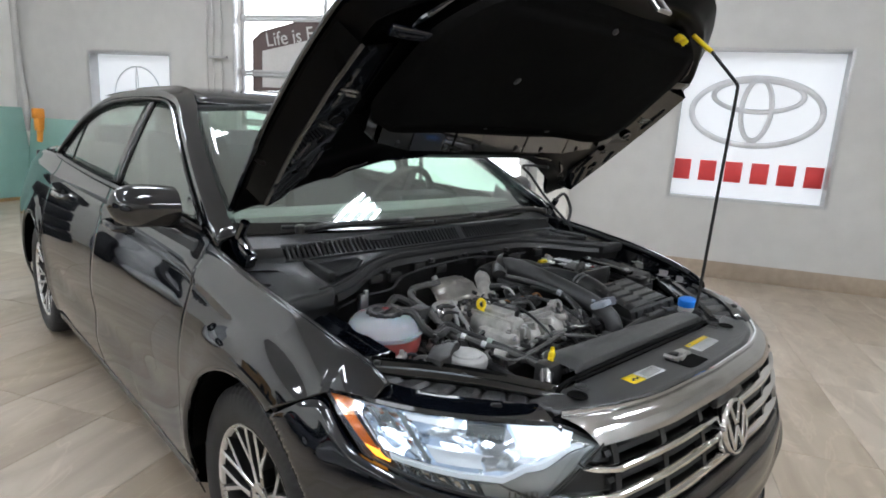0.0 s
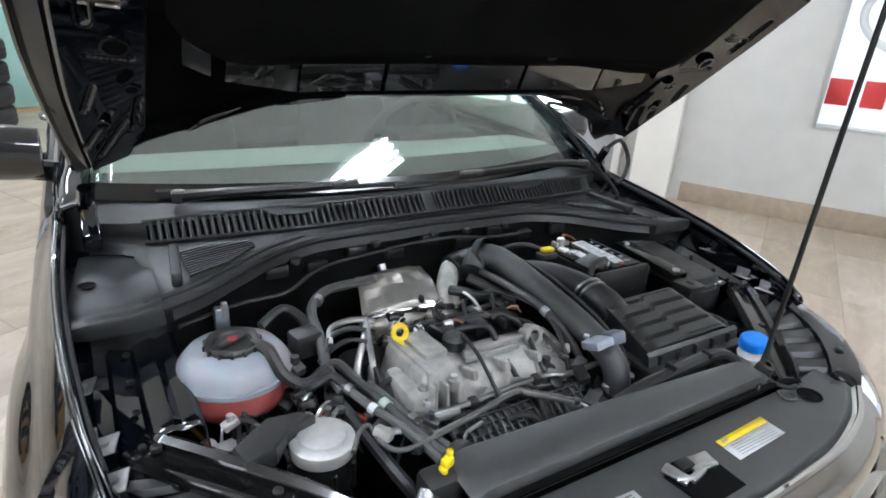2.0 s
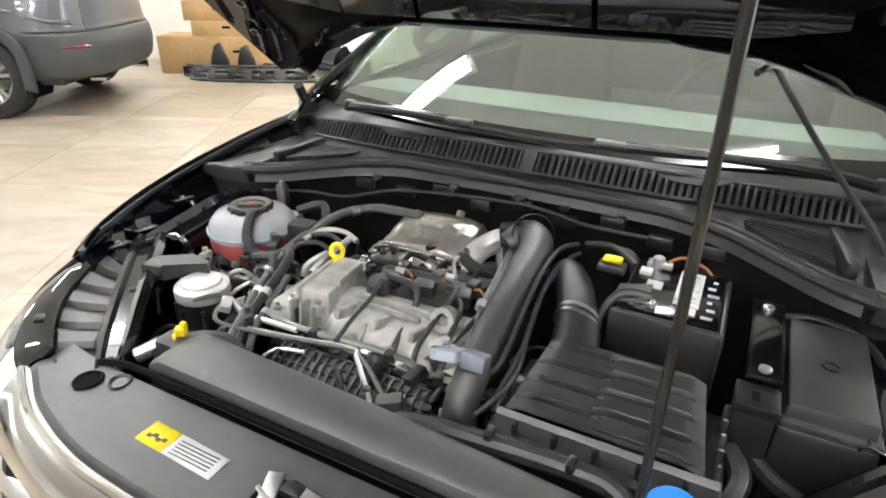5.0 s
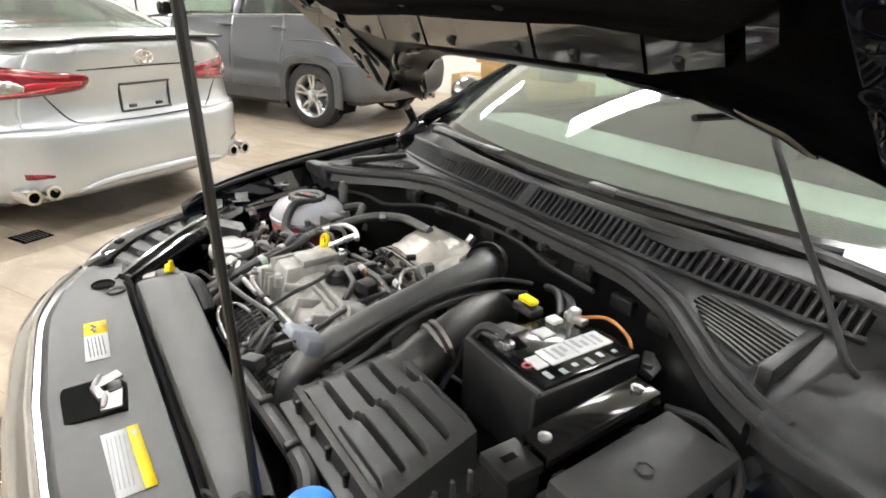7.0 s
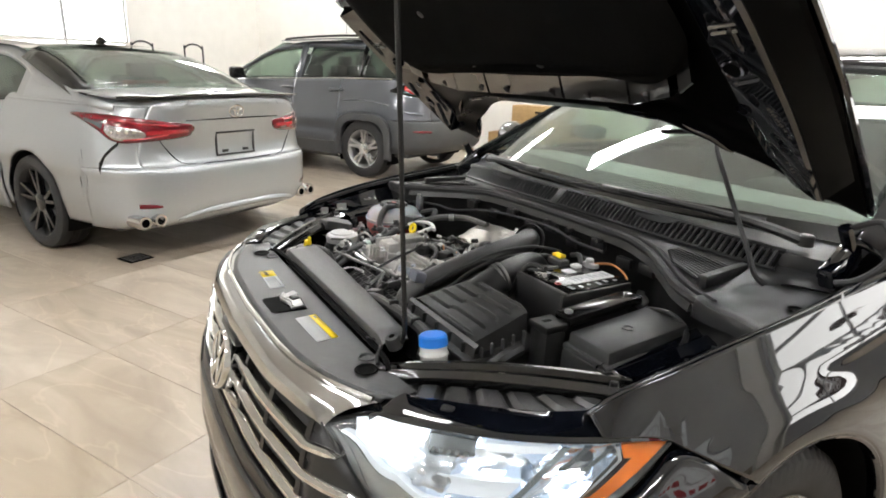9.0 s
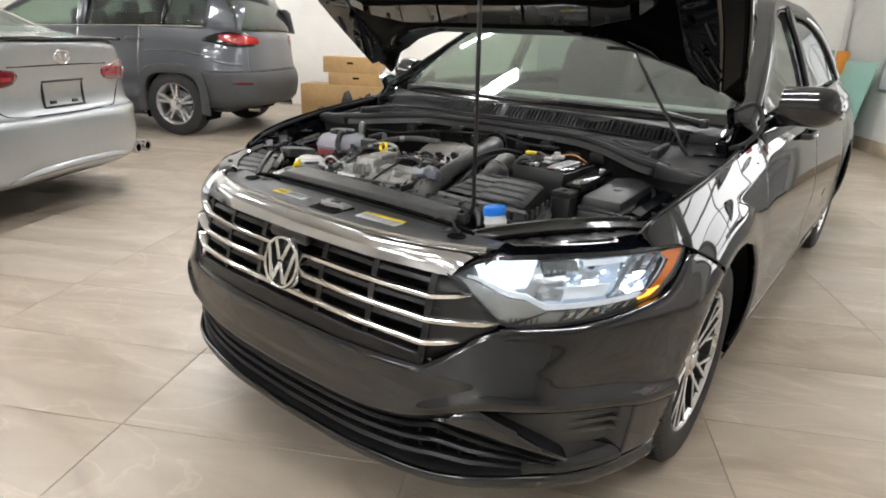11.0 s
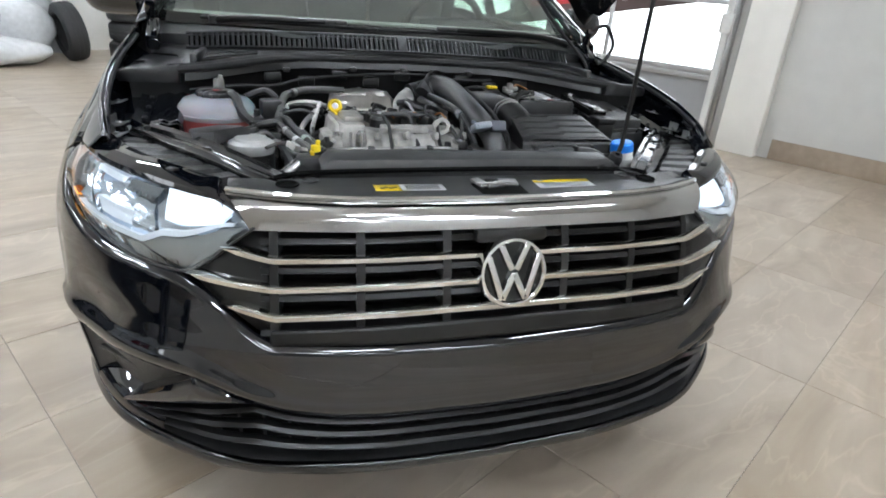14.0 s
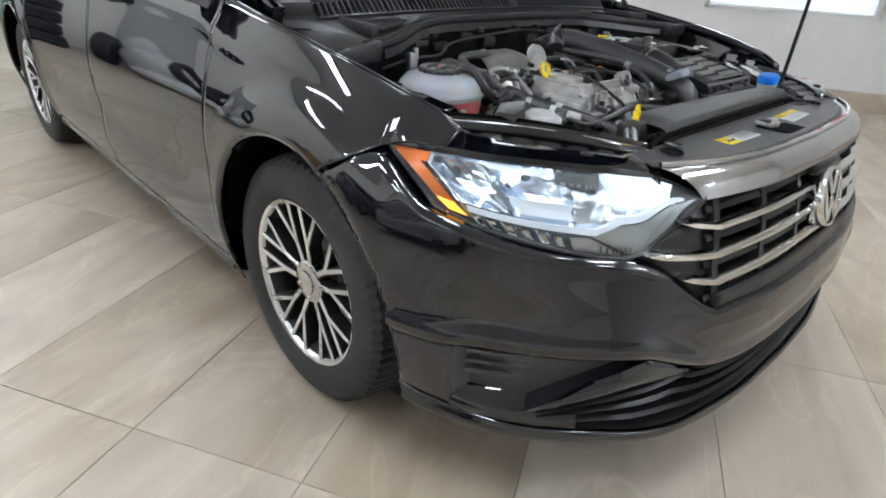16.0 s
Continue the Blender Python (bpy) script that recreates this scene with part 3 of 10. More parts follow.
def side_x(y, z):
    """Half-width of the flank."""
    w, (tx, tz) = WIDTH(y), BELT(y)
    x = w
    if z > 0.60:
        k = (z - 0.60) / max(tz - 0.60, 0.01)
        x = w - (w - tx) * max(k, 0) ** 1.9
        x += 0.010 * math.exp(-((z - tz + 0.085) / 0.02) ** 2) * min(1, max(0, (y - 0.7) * 2))
    if z < 0.5:
        x -= 0.06 * ((0.5 - z) / 0.32) ** 2
    x -= 0.012 * math.exp(-((z - 0.47) / 0.07) ** 2) * min(1, max(0, (y - 1.2) * 3)) * min(1, max(0, (3.2 - y) * 3))
    for ay in (ARCH_F, ARCH_R):       # arches flare a little
        d = math.hypot(y - ay, z - ARCH_Z)
        f = min(1, max(0, (ARCH + 0.115 - d) / 0.07))
        if z > 0.6:
            x += 0.42 * (w - x) * f * f * (3 - 2 * f)
        x += 0.008 * math.exp(-((d - ARCH) / 0.05) ** 2)
    return x


def flank(name, sgn, y0, y1, z0, z1, keep=None, step=0.016, parent=None, solid=0.012):
    bm = bmesh.new()
    ny = max(4, round((y1 - y0) / step))
    rows = []
    for i in range(ny + 1):
        y = y0 + (y1 - y0) * i / ny
        a = z0(y) if callable(z0) else z0
        b = z1(y) if callable(z1) else z1
        nz = 40
        rows.append([(sgn * side_x(y, a + (b - a) * j / nz), y, a + (b - a) * j / nz) for j in range(nz + 1)])
    loft(bm, rows)
    kill = []
    for f in bm.faces:
        c = f.calc_center_median()
        if any(math.hypot(c.y - ay, c.z - ARCH_Z) < ARCH for ay in (ARCH_F, ARCH_R)) or (keep and not keep(c.y, c.z)):
            kill.append(f)
    bmesh.ops.delete(bm, geom=kill, context="FACES")
    for v in bm.verts:
        if v.is_boundary:
            for ay in (ARCH_F, ARCH_R):
                dy, dz = v.co.y - ay, v.co.z - ARCH_Z
                d = math.hypot(dy, dz)
                if abs(d - ARCH) < 0.022:
                    v.co.y, v.co.z = ay + dy / d * ARCH, ARCH_Z + dz / d * ARCH
                    v.co.x = sgn * side_x(v.co.y, v.co.z)
    if sgn > 0:
        bmesh.ops.reverse_faces(bm, faces=bm.faces)
    return part(name, bm, PAINT, parent or sedan, solid=solid, offset=-1)


TONGUE = table([(0.40, 0.762, 0.405, 0.789), (0.452, 0.793, 0.456, 0.786), (0.52, 0.816, 0.520, 0.781), (0.564, 0.830, 0.564, 0.7654)])
SHOULDER = table([(0.40, 0.756, 0.791), (0.44, 0.759, 0.811), (0.477, 0.765, 0.831), (0.52, 0.773, 0.8465), (0.564, 0.7815, 0.858)])


def fender(sgn):
    """Front wing: a slanted upper part behind the lamp and the part behind the wheel."""
    bm = bmesh.new()
    skin = lambda y, z: (sgn * side_x(y, z), y, z)
    def low(y):
        """Lower edge: the seam to the bumper, then the wheel opening."""
        if y < 0.690:
            return 0.762 - 0.565 * (y - 0.570)
        return ARCH_Z + math.sqrt(max(0.0, ARCH ** 2 - (y - ARCH_F) ** 2)) + 0.0005
    rows = []
    for j in range(27):
        k = j / 26
        yf = 0.564
        rows.append([skin(y, low(y) + (BELT(y)[1] - low(y)) * k) for y in [yf + (1.240 - yf) * i / 90 for i in range(91)]])
    loft(bm, rows)
    # rolled shoulder, with a tongue that reaches forward over the lamp
    strip, fold = [], []
    for i in range(13):
        y = 0.440 + 0.124 * i / 12
        o, c = Vector(TONGUE(y)), SHOULDER(y)
        n = Vector((c[0], y, c[1]))
        if i == 12:
            o, n = Vector((side_x(0.564, low(0.564)), 0.564, low(0.564))), Vector((side_x(0.564, BELT(0.564)[1]), 0.564, BELT(0.564)[1]))
        row = []
        for m in range(27):
            k = m / 26
            z = low(0.564) + (BELT(0.564)[1] - low(0.564)) * k
            x0, x1 = side_x(0.564, low(0.564)), side_x(0.564, BELT(0.564)[1])
            q = o.lerp(n, k) + Vector((side_x(0.564, z) - x0 - (x1 - x0) * k, 0, 0)) * min(1, i / 9)
            row.append((sgn * q.x, q.y, q.z))
        strip.append(row)
    loft(bm, strip)
    for i in range(49):
        y = 0.440 + 0.765 * i / 48
        ix, iz = SHOULDER(y) if y < 0.564 else BELT(y)
        fold.append([(sgn * (ix - dx), y, iz - dz) for dx, dz in ((0, 0), (0.004, -0.001), (0.009, 0.002), (0.012, 0.008), (0.0125, 0.032))])
    loft(bm, fold)
    loft(bm, [[skin(y, 0.20 + 0.24 * j / 12) for j in range(13)] for y in [1.18 + 0.06 * i / 6 for i in range(7)]])
    bmesh.ops.remove_doubles(bm, verts=bm.verts, dist=1e-4)
    bmesh.ops.delete(bm, geom=[f for f in bm.faces if math.hypot(f.calc_center_median().y - ARCH_F, f.calc_center_median().z - ARCH_Z) < ARCH], context="FACES")
    for v in bm.verts:
        if v.is_boundary:
            dy, dz = v.co.y - ARCH_F, v.co.z - ARCH_Z
            d = math.hypot(dy, dz)
            if abs(d - ARCH) < 0.012:
                v.co.y, v.co.z = ARCH_F + dy / d * ARCH, ARCH_Z + dz / d * ARCH
                v.co.x = sgn * side_x(v.co.y, v.co.z)
    bmesh.ops.recalc_face_normals(bm, faces=bm.faces)
    return part("fender", bm, PAINT, sedan, solid=0.004, offset=0)


def belt_z(y):
    return BELT(y)[1]


def sill_z(y):
    return 0.232


RAIL = table([(1.30, 1.01), (1.5, 1.115), (1.75, 1.25), (1.98, 1.365), (2.2, 1.39), (2.6, 1.385), (2.9, 1.35), (3.15, 1.27), (3.35, 1.15), (3.46, 1.07)])


def glass_x(y, z):
    tx, tz = BELT(y)
    k = max(0, z - tz)
    return tx - 0.015 - 0.36 * k - 0.25 * k * k


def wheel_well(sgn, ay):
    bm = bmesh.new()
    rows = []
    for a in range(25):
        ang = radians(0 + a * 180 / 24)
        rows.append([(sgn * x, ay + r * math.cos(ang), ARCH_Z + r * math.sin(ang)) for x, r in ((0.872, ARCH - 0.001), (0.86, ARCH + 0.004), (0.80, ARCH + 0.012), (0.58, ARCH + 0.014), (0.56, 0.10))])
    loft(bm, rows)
    # liner takes the shade colour, so the well reads as unlit
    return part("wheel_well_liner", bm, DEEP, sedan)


WHEEL_MESH = {}


def wheel(sgn, ay, spin):
    w = new("wheel")
    w.parent = sedan
    w.matrix_local = Matrix.Translation((sgn * 0.747, ay, HUB_Z)) @ Matrix.Rotation(0 if sgn > 0 else math.pi, 4, "Z") @ Matrix.Rotation(radians(spin), 4, "X")
    if not WHEEL_MESH:
        bm = bmesh.new()
        prof = [(0.218, -0.095), (0.235, -0.103), (0.27, -0.106), (0.30, -0.102), (0.318, -0.088), (0.323, -0.06), (0.325, -0.058), (0.325, -0.032), (0.318, -0.030), (0.318, -0.024), (0.326, -0.022), (0.326, -0.004), (0.318, -0.003), (0.318, 0.003), (0.326, 0.004), (0.326, 0.022), (0.318, 0.024), (0.318, 0.030), (0.325, 0.032), (0.325, 0.058), (0.323, 0.06), (0.318, 0.088), (0.30, 0.102), (0.27, 0.107), (0.245, 0.106), (0.235, 0.103), (0.222, 0.098), (0.214, 0.09)]
        lathe(bm, [(r, z) for r, z in prof], 216, AX_X)
        for vert in bm.verts:       # cuts across both shoulders of the tread
            rr = math.hypot(vert.co.y, vert.co.z)
            if 0.05 < abs(vert.co.x) < 0.095 and rr > 0.31:
                step = round(math.atan2(vert.co.y, vert.co.z) / (2 * math.pi / 216)) + (1 if vert.co.x > 0 else 0)
                if step % 3 == 0:
                    vert.co.y, vert.co.z = vert.co.y * (1 - 0.008 / rr), vert.co.z * (1 - 0.008 / rr)
        WHEEL_MESH["tyre"] = finish("tyre", bm, RUBBER)
        bm = bmesh.new()
        lathe(bm, [(0.205, -0.09), (0.19, -0.07), (0.188, 0.04), (0.196, 0.075), (0.213, 0.094), (0.219, 0.0985), (0.2195, 0.094), (0.214, 0.085), (0.207, -0.08), (0.205, -0.09)], 64, AX_X)
        WHEEL_MESH["rim_barrel"] = finish("rim_barrel", bm, PLASTIC_SAT)
        bm = bmesh.new()
        lathe(bm, [(0.202, 0.078), (0.207, 0.091), (0.2125, 0.0965), (0.2175, 0.0975)], 64, AX_X)
        WHEEL_MESH["rim_lip"] = finish("rim_lip", bm, ALU_BR)
        # one forked spoke: bright machined face over a dark side
        def bar(bm, p, q, w0, w1, d, lift):
            (r0, t0), (r1, t1) = p, q
            a, b = Vector((0, r0 * math.sin(t0), r0 * math.cos(t0))), Vector((0, r1 * math.sin(t1), r1 * math.cos(t1)))
            dr = (b - a).normalized()
            sd = Vector((1, 0, 0)).cross(dr)
            fx = lambda r: 0.078 + 0.016 * min(1, r / 0.2) - 0.006 * (1 - r / 0.21) + lift
            rows = []
            for pt, r, ww in ((a, r0, w0), (b, r1, w1)):
                x = fx(r)
                rows.append([pt + sd * ww * k + Vector((x - dx, 0, 0)) for k, dx in ((-0.6, d), (-0.5, 0.0015), (-0.42, 0), (0.42, 0), (0.5, 0.0015), (0.6, d))])
            loft(bm, rows, close=True, caps=True)
        dark, face = bmesh.new(), bmesh.new()
        for bmx, d, wk, lift in ((dark, 0.034, 1.6, -0.0025), (face, 0.004, 1.0, 0.0)):
            for sg in (-1, 1):
                bar(bmx, (0.030, sg * 0.40), (0.112, sg * 0.225), 0.0135 * wk, 0.011 * wk, d, lift)
                bar(bmx, (0.107, sg * 0.222), (0.209, sg * 0.125), 0.0098 * wk, 0.0105 * wk, d, lift)
                bar(bmx, (0.107, sg * 0.235), (0.209, sg * 0.445), 0.0092 * wk, 0.010 * wk, d, lift)
        WHEEL_MESH["spoke_back"] = finish("spoke_back", dark, PLASTIC_SAT)
        WHEEL_MESH["spoke"] = finish("spoke", face, ALU_BR)
        bm = bmesh.new()
        lathe(bm, [(0.06, 0.05), (0.058, 0.076), (0.05, 0.082), (0.032, 0.083), (0.031, 0.087), (0.026, 0.089), (0, 0.0895)], 32, AX_X)
        for k in range(5):
            a = 2 * math.pi * (k + 0.5) / 5
            lathe(bm, [(0.009, 0.0), (0.009, 0.012), (0.006, 0.016), (0, 0.016)], 6, Matrix.Translation((0.067, 0.046 * math.sin(a), 0.046 * math.cos(a))) @ AX_X)
        WHEEL_MESH["hub_cap"] = finish("hub_cap", bm, CHROME_DK)
        bm = bmesh.new()
        lathe(bm, [(0.07, 0.02), (0.14, 0.022), (0.14, 0.0), (0.07, -0.01)], 48, AX_X)
        WHEEL_MESH["brake_disc"] = finish("brake_disc", bm, STEEL)
        bm = bmesh.new()
        box(bm, (0.02, 0.115, 0.03), (0.06, 0.06, 0.13), 0.012)
        WHEEL_MESH["brake_caliper"] = finish("brake_caliper", bm, PLASTIC)
    for n in ("tyre", "rim_barrel", "rim_lip", "hub_cap", "brake_disc", "brake_caliper"):
        o = new(n, WHEEL_MESH[n])
        o.parent = w
    for k in range(5):
        for n in ("spoke_back", "spoke"):
            o = new(n, WHEEL_MESH[n])
            o.parent = w
            o.matrix_local = Matrix.Rotation(2 * math.pi * k / 5, 4, "X")
    return w


for sgn in (-1, 1):
    fender(sgn)
    fd = flank("front_door", sgn, 1.245, 2.255, sill_z, belt_z)
    rd = flank("rear_door", sgn, 2.26, 3.255, sill_z, belt_z)
    flank("rear_quarter_panel", sgn, 3.26, 4.66, 0.22, belt_z)
    # sill with its step
    bm = bmesh.new()
    loft(bm, [[(sgn * (side_x(y, 0.2) + dx), y, z) for dx, z in ((0.0, 0.238), (0.010, 0.228), (0.010, 0.204), (-0.03, 0.185), (-0.2, 0.18))] for y in [1.25 + i * 0.1 for i in range(20)]])
    part("sill_trim", bm, PAINT, sedan)
    for ay in (ARCH_F, ARCH_R):
        bm = bmesh.new()
        arc = [(ay + ARCH * math.cos(a), ARCH_Z + ARCH * math.sin(a)) for a in [radians(-4 + 188 * k / 48) for k in range(49)]]
        tube(bm, [(sgn * (side_x(max(y, 0.46), z) - 0.006), y, z) for y, z in arc], 0.0085, 8, curved=False)
        part("arch_lip", bm, PAINT, sedan)
    wheel_well(sgn, ARCH_F)
    wheel_well(sgn, ARCH_R)
    wheel(sgn, AXLE_F, 8)
    wheel(sgn, AXLE_R, 31)

    # side windows
    def window(name, y0, y1, parent, mt):
        bm = bmesh.new()
        grid(bm, lambda u, v: (lambda y: (lambda z: (sgn * glass_x(y, z), y, z))(BELT(y)[1] + 0.012 + (RAIL(y) - 0.02 - BELT(y)[1] - 0.012) * v))(y0 + (y1 - y0) * u), 24, 8)
        part(name, bm, mt, parent, solid=0.004).visible_shadow = False
    window("window", 1.40, 2.22, fd, GLASS)
    window("window", 2.30, 3.10, rd, GLASS)
    window("quarter_window", 3.12, 3.38, sedan, GLASS)
    for nm, pts, r, pr in (("window_trim", [(y, BELT(y)[1] + 0.004) for y in (1.3, 1.6, 2.0, 2.4, 2.8, 3.2, 3.45)], 0.011, sedan),):
        bm = bmesh.new()
        tube(bm, [(sgn * (glass_x(y, z) + 0.012), y, z) for y, z in pts], r, 8)
        part(nm, bm, GLOSS, pr)
    bm = bmesh.new()      # door pillar between the windows
    grid(bm, lambda u, v: (lambda y, z: (sgn * (glass_x(y, z) + 0.006), y, z))(2.215 + 0.09 * u, BELT(2.25)[1] + (RAIL(2.25) - BELT(2.25)[1]) * v), 2, 8)
    part("pillar_trim", bm, GLOSS, sedan, solid=0.02)
    # roof rail and pillars: one painted band from cowl to boot
    bm = bmesh.new()
    rows = []
    for i in range(61):
        y = 1.20 + 2.36 * i / 60
        z = RAIL(y)
        if y < 1.30:
            z = 0.96 + (y - 1.2) * 0.5
        x = glass_x(y, z) if y > 1.3 else 0.775 - (y - 1.2) * 0.02
        wide = 0.034 + 0.026 * min(1, max(0, (y - 1.80) / 0.20))
        lean = 0.8 if y < 1.9 else 0.2
        rows.append([(sgn * (x + dx), y - dy * lean, z + dz) for dx, dy, dz in ((0.012, 0, -0.018), (0.0165, 0.004, -0.004), (0.0155, 0.008, 0.008), (0.009, 0.015, 0.019), (-0.3 * wide, 0.024, 0.028), (-0.7 * wide, 0.036, 0.034), (-wide, 0.048, 0.034 + 0.012 * (1 - lean)), (-wide - 0.010, 0.044, 0.015))])
    loft(bm, rows)
    part("roof_pillar", bm, PAINT, sedan, solid=0.01)
    # thin gloss line round the window opening
    bm = bmesh.new()
    tube(bm, [(sgn * (glass_x(y, RAIL(y) - 0.018) + 0.013), y, RAIL(y) - 0.02) for y in (1.32, 1.5, 1.75, 1.98, 2.2, 2.6, 2.9, 3.15, 3.35, 3.45)], 0.008, 6)
    part("window_seal", bm, GLOSS, sedan)

    # mirror: shell, cap line, stalk, glass
    mir = new("door_mirror")
    mir.parent = sedan
    mir.location = (-sgn * 0.022, 0.045, 0.0)
    bm = bmesh.new()
    rows = []
    for i in range(17):
        t = i / 16
        x = 0.835 + 0.178 * t
        h = 0.066 * (1 - max(0, (t - 0.55) / 0.45) ** 2.2) ** 0.5 * (0.93 + 0.07 * min(1, t * 3))
        d = 0.075 * (1 - max(0, (t - 0.45) / 0.55) ** 2.4) ** 0.5
        h, d = max(h, 0.002), max(d, 0.002)
        rows.append([(sgn * x, 1.43 + t * 0.045 + (-d * math.cos(a) if math.cos(a) > 0 else -0.35 * d * math.cos(a)), 1.04 + t * 0.002 + h * math.sin(a)) for a in [2 * math.pi * k / 20 for k in range(20)]])
    loft(bm, rows, close=True, caps=True)
    part("mirror_shell", bm, PAINT, mir)
    bm = bmesh.new()
    tube(bm, [(sgn * 0.77, 1.47, 0.985), (sgn * 0.80, 1.455, 0.985), (sgn * 0.87, 1.44, 1.0)], 0.026, 10)
    part("mirror_stalk", bm, GLOSS, mir)
    bm = bmesh.new()
    loft(bm, [[(sgn * x, 1.474 + (x - 0.85) * 0.2, 1.04 + z * (1 - ((x - 0.92) / 0.09) ** 4 * 0.35)) for z in (-0.045, 0, 0.045)] for x in (0.85, 0.89, 0.93, 0.97, 0.99)])
    part("mirror_glass", bm, CHROME, mir, "mirror glass")
    # triangular sail panel
    bm = bmesh.new()
    prism(bm, [(1.30, 0.985), (1.47, 0.995), (1.47, 1.06)], 0.012, Matrix(((0, 0, sgn, sgn * 0.765), (1, 0, 0, 0), (0, 1, 0, 0), (0, 0, 0, 1))))
    part("mirror_sail", bm, GLOSS, mir)
    # door handles
    for y in (2.0, 2.93):
        bm = bmesh.new()
        z = 0.895
        x = side_x(y, z)
        tube(bm, [(sgn * (x - 0.005), y - 0.1, z), (sgn * (x + 0.03), y - 0.08, z), (sgn * (x + 0.036), y, z + 0.004), (sgn * (x + 0.03), y + 0.08, z), (sgn * (x - 0.005), y + 0.1, z)], 0.013, 8)
        part("handle", bm, PAINT, fd if y < 2.5 else rd)
        bm = bmesh.new()
        lathe(bm, [(0.036, 0.0), (0.034, 0.002), (0.0, 0.0021)], 20, Matrix.Translation((sgn * (x - 0.001), y - 0.0, z)) @ Matrix.Rotation(radians(90 * sgn), 4, "Y") @ Matrix.Diagonal((0.7, 1.6, 1, 1)))
        part("handle_recess", bm, DEEP, fd if y < 2.5 else rd)

# roof, rear window, boot
bm = bmesh.new()
ROOF = table([(1.80, 1.374), (1.93, 1.411), (2.1, 1.437), (2.5, 1.455), (2.9, 1.437), (3.2, 1.38)])


def roof_pt(u, v):
    y = 1.80 + (3.2 - 1.80) * u
    s = 2 * v - 1
    e = max(y + 0.10 * (1 - u), 1.90)
    hx = glass_x(e, RAIL(e)) - 0.048
    zr = RAIL(e) + 0.034
    return (s * hx, y + 0.10 * abs(s) ** 2 * (1 - u), zr + (ROOF(y) - zr) * (1 - abs(s) ** 2.2))


grid(bm, roof_pt, 24, 24)
part("roof", bm, PAINT, sedan, solid=0.012)
bm = bmesh.new()
grid(bm, lambda u, v: ((2 * v - 1) * (0.52 + 0.09 * u), 3.2 + 0.72 * u, 1.385 - 0.31 * u + 0.035 * (1 - (2 * v - 1) ** 2) * (1 - u * 0.4)), 8, 12)
part("rear_window", bm, GLASS, sedan, solid=0.004).visible_shadow = False
bm = bmesh.new()
grid(bm, lambda u, v: ((2 * v - 1) * (0.70 - 0.10 * u), 3.88 + 0.76 * u, 1.05 - 0.05 * u + 0.02 * math.sin(math.pi * u) + 0.025 * (1 - (2 * v - 1) ** 2) - 0.0 * u), 10, 14)
part("boot_lid", bm, PAINT, sedan, solid=0.015)
bm = bmesh.new()
grid(bm, lambda u, v: ((2 * v - 1) * 0.70 * (1 - 0.05 * abs(2 * u - 1)), 4.64 + 0.06 * math.sin(math.pi * u) - 0.14 * abs(2 * v - 1) ** 3, 0.25 + 0.75 * u), 10, 14)
part("rear_bumper", bm, PAINT, sedan, solid=0.02)

# windscreen
def screen_pt(u, v):
    s = 2 * v - 1
    b = Vector((s * 0.732, 1.075 + 0.17 * abs(s) ** 2.0, 0.985))
    t = Vector((s * 0.603, 1.80 + 0.10 * s * s, 1.372 - 0.03 * s * s))
    p = b.lerp(t, u)
    p.z += 0.035 * math.sin(math.pi * u)
    return p


bm = bmesh.new()
grid(bm, screen_pt, 20, 28)
glass = part("windscreen", bm, SCREEN, sedan, "clear windscreen with green tint", solid=0.005)
glass.visible_shadow = False
bm = bmesh.new()
loft(bm, [[screen_pt(u, v) + Vector((0, -0.001, 0.002)) for u in (-0.01, 0.05)] for v in [i / 28 for i in range(29)]])
part("screen_band", bm, GLOSS, sedan, "black ceramic edge")
bm = bmesh.new()
tube(bm, [screen_pt(1.0, v / 12) for v in range(13)], 0.012, 6)
part("screen_seal", bm, RUBBER, sedan)
# inspection stickers and mirror base inside the screen
bm = bmesh.new()
box(bm, (0, 1.66, 1.33), (0.10, 0.06, 0.07), 0.02, (35, 0, 0))
box(bm, (0, 1.72, 1.27), (0.25, 0.03, 0.065), 0.014)
part("rear_view_mirror", bm, CABIN, sedan)

# wipers
for pts, blade in (([(-0.56, 1.135, 1.0), (-0.45, 1.10, 1.012), (-0.20, 1.065, 1.018)], [(-0.60, 1.18, 1.003), (-0.3, 1.10, 1.004), (0.02, 1.07, 1.003)]),
                   ([(0.66, 1.145, 0.985), (0.50, 1.11, 1.01), (0.16, 1.055, 1.018)], [(0.55, 1.165, 1.006), (0.25, 1.085, 1.005), (-0.07, 1.064, 1.004)])):
    wp = new("wiper")
    wp.parent = sedan
    bm = bmesh.new()
    tube(bm, pts, lambda t: 0.014 - 0.006 * t, 8)
    part("wiper_arm", bm, PLASTIC_SAT, wp)
    bm = bmesh.new()
    tube(bm, blade, 0.007, 6)
    part("wiper_blade", bm, RUBBER, wp)
    bm = bmesh.new()
    c = Vector(pts[-1])
    box(bm, c + Vector((0, 0.004, 0.0)), (0.07, 0.022, 0.016), 0.006)
    part("blade_clip", bm, PLASTIC_GREY, wp)
    bm = bmesh.new()
    lathe(bm, [(0.016, -0.01), (0.016, 0.012), (0.012, 0.016), (0, 0.017)], 16, Matrix.Translation(pts[0]))
    part("pivot_nut", bm, PLASTIC, wp)

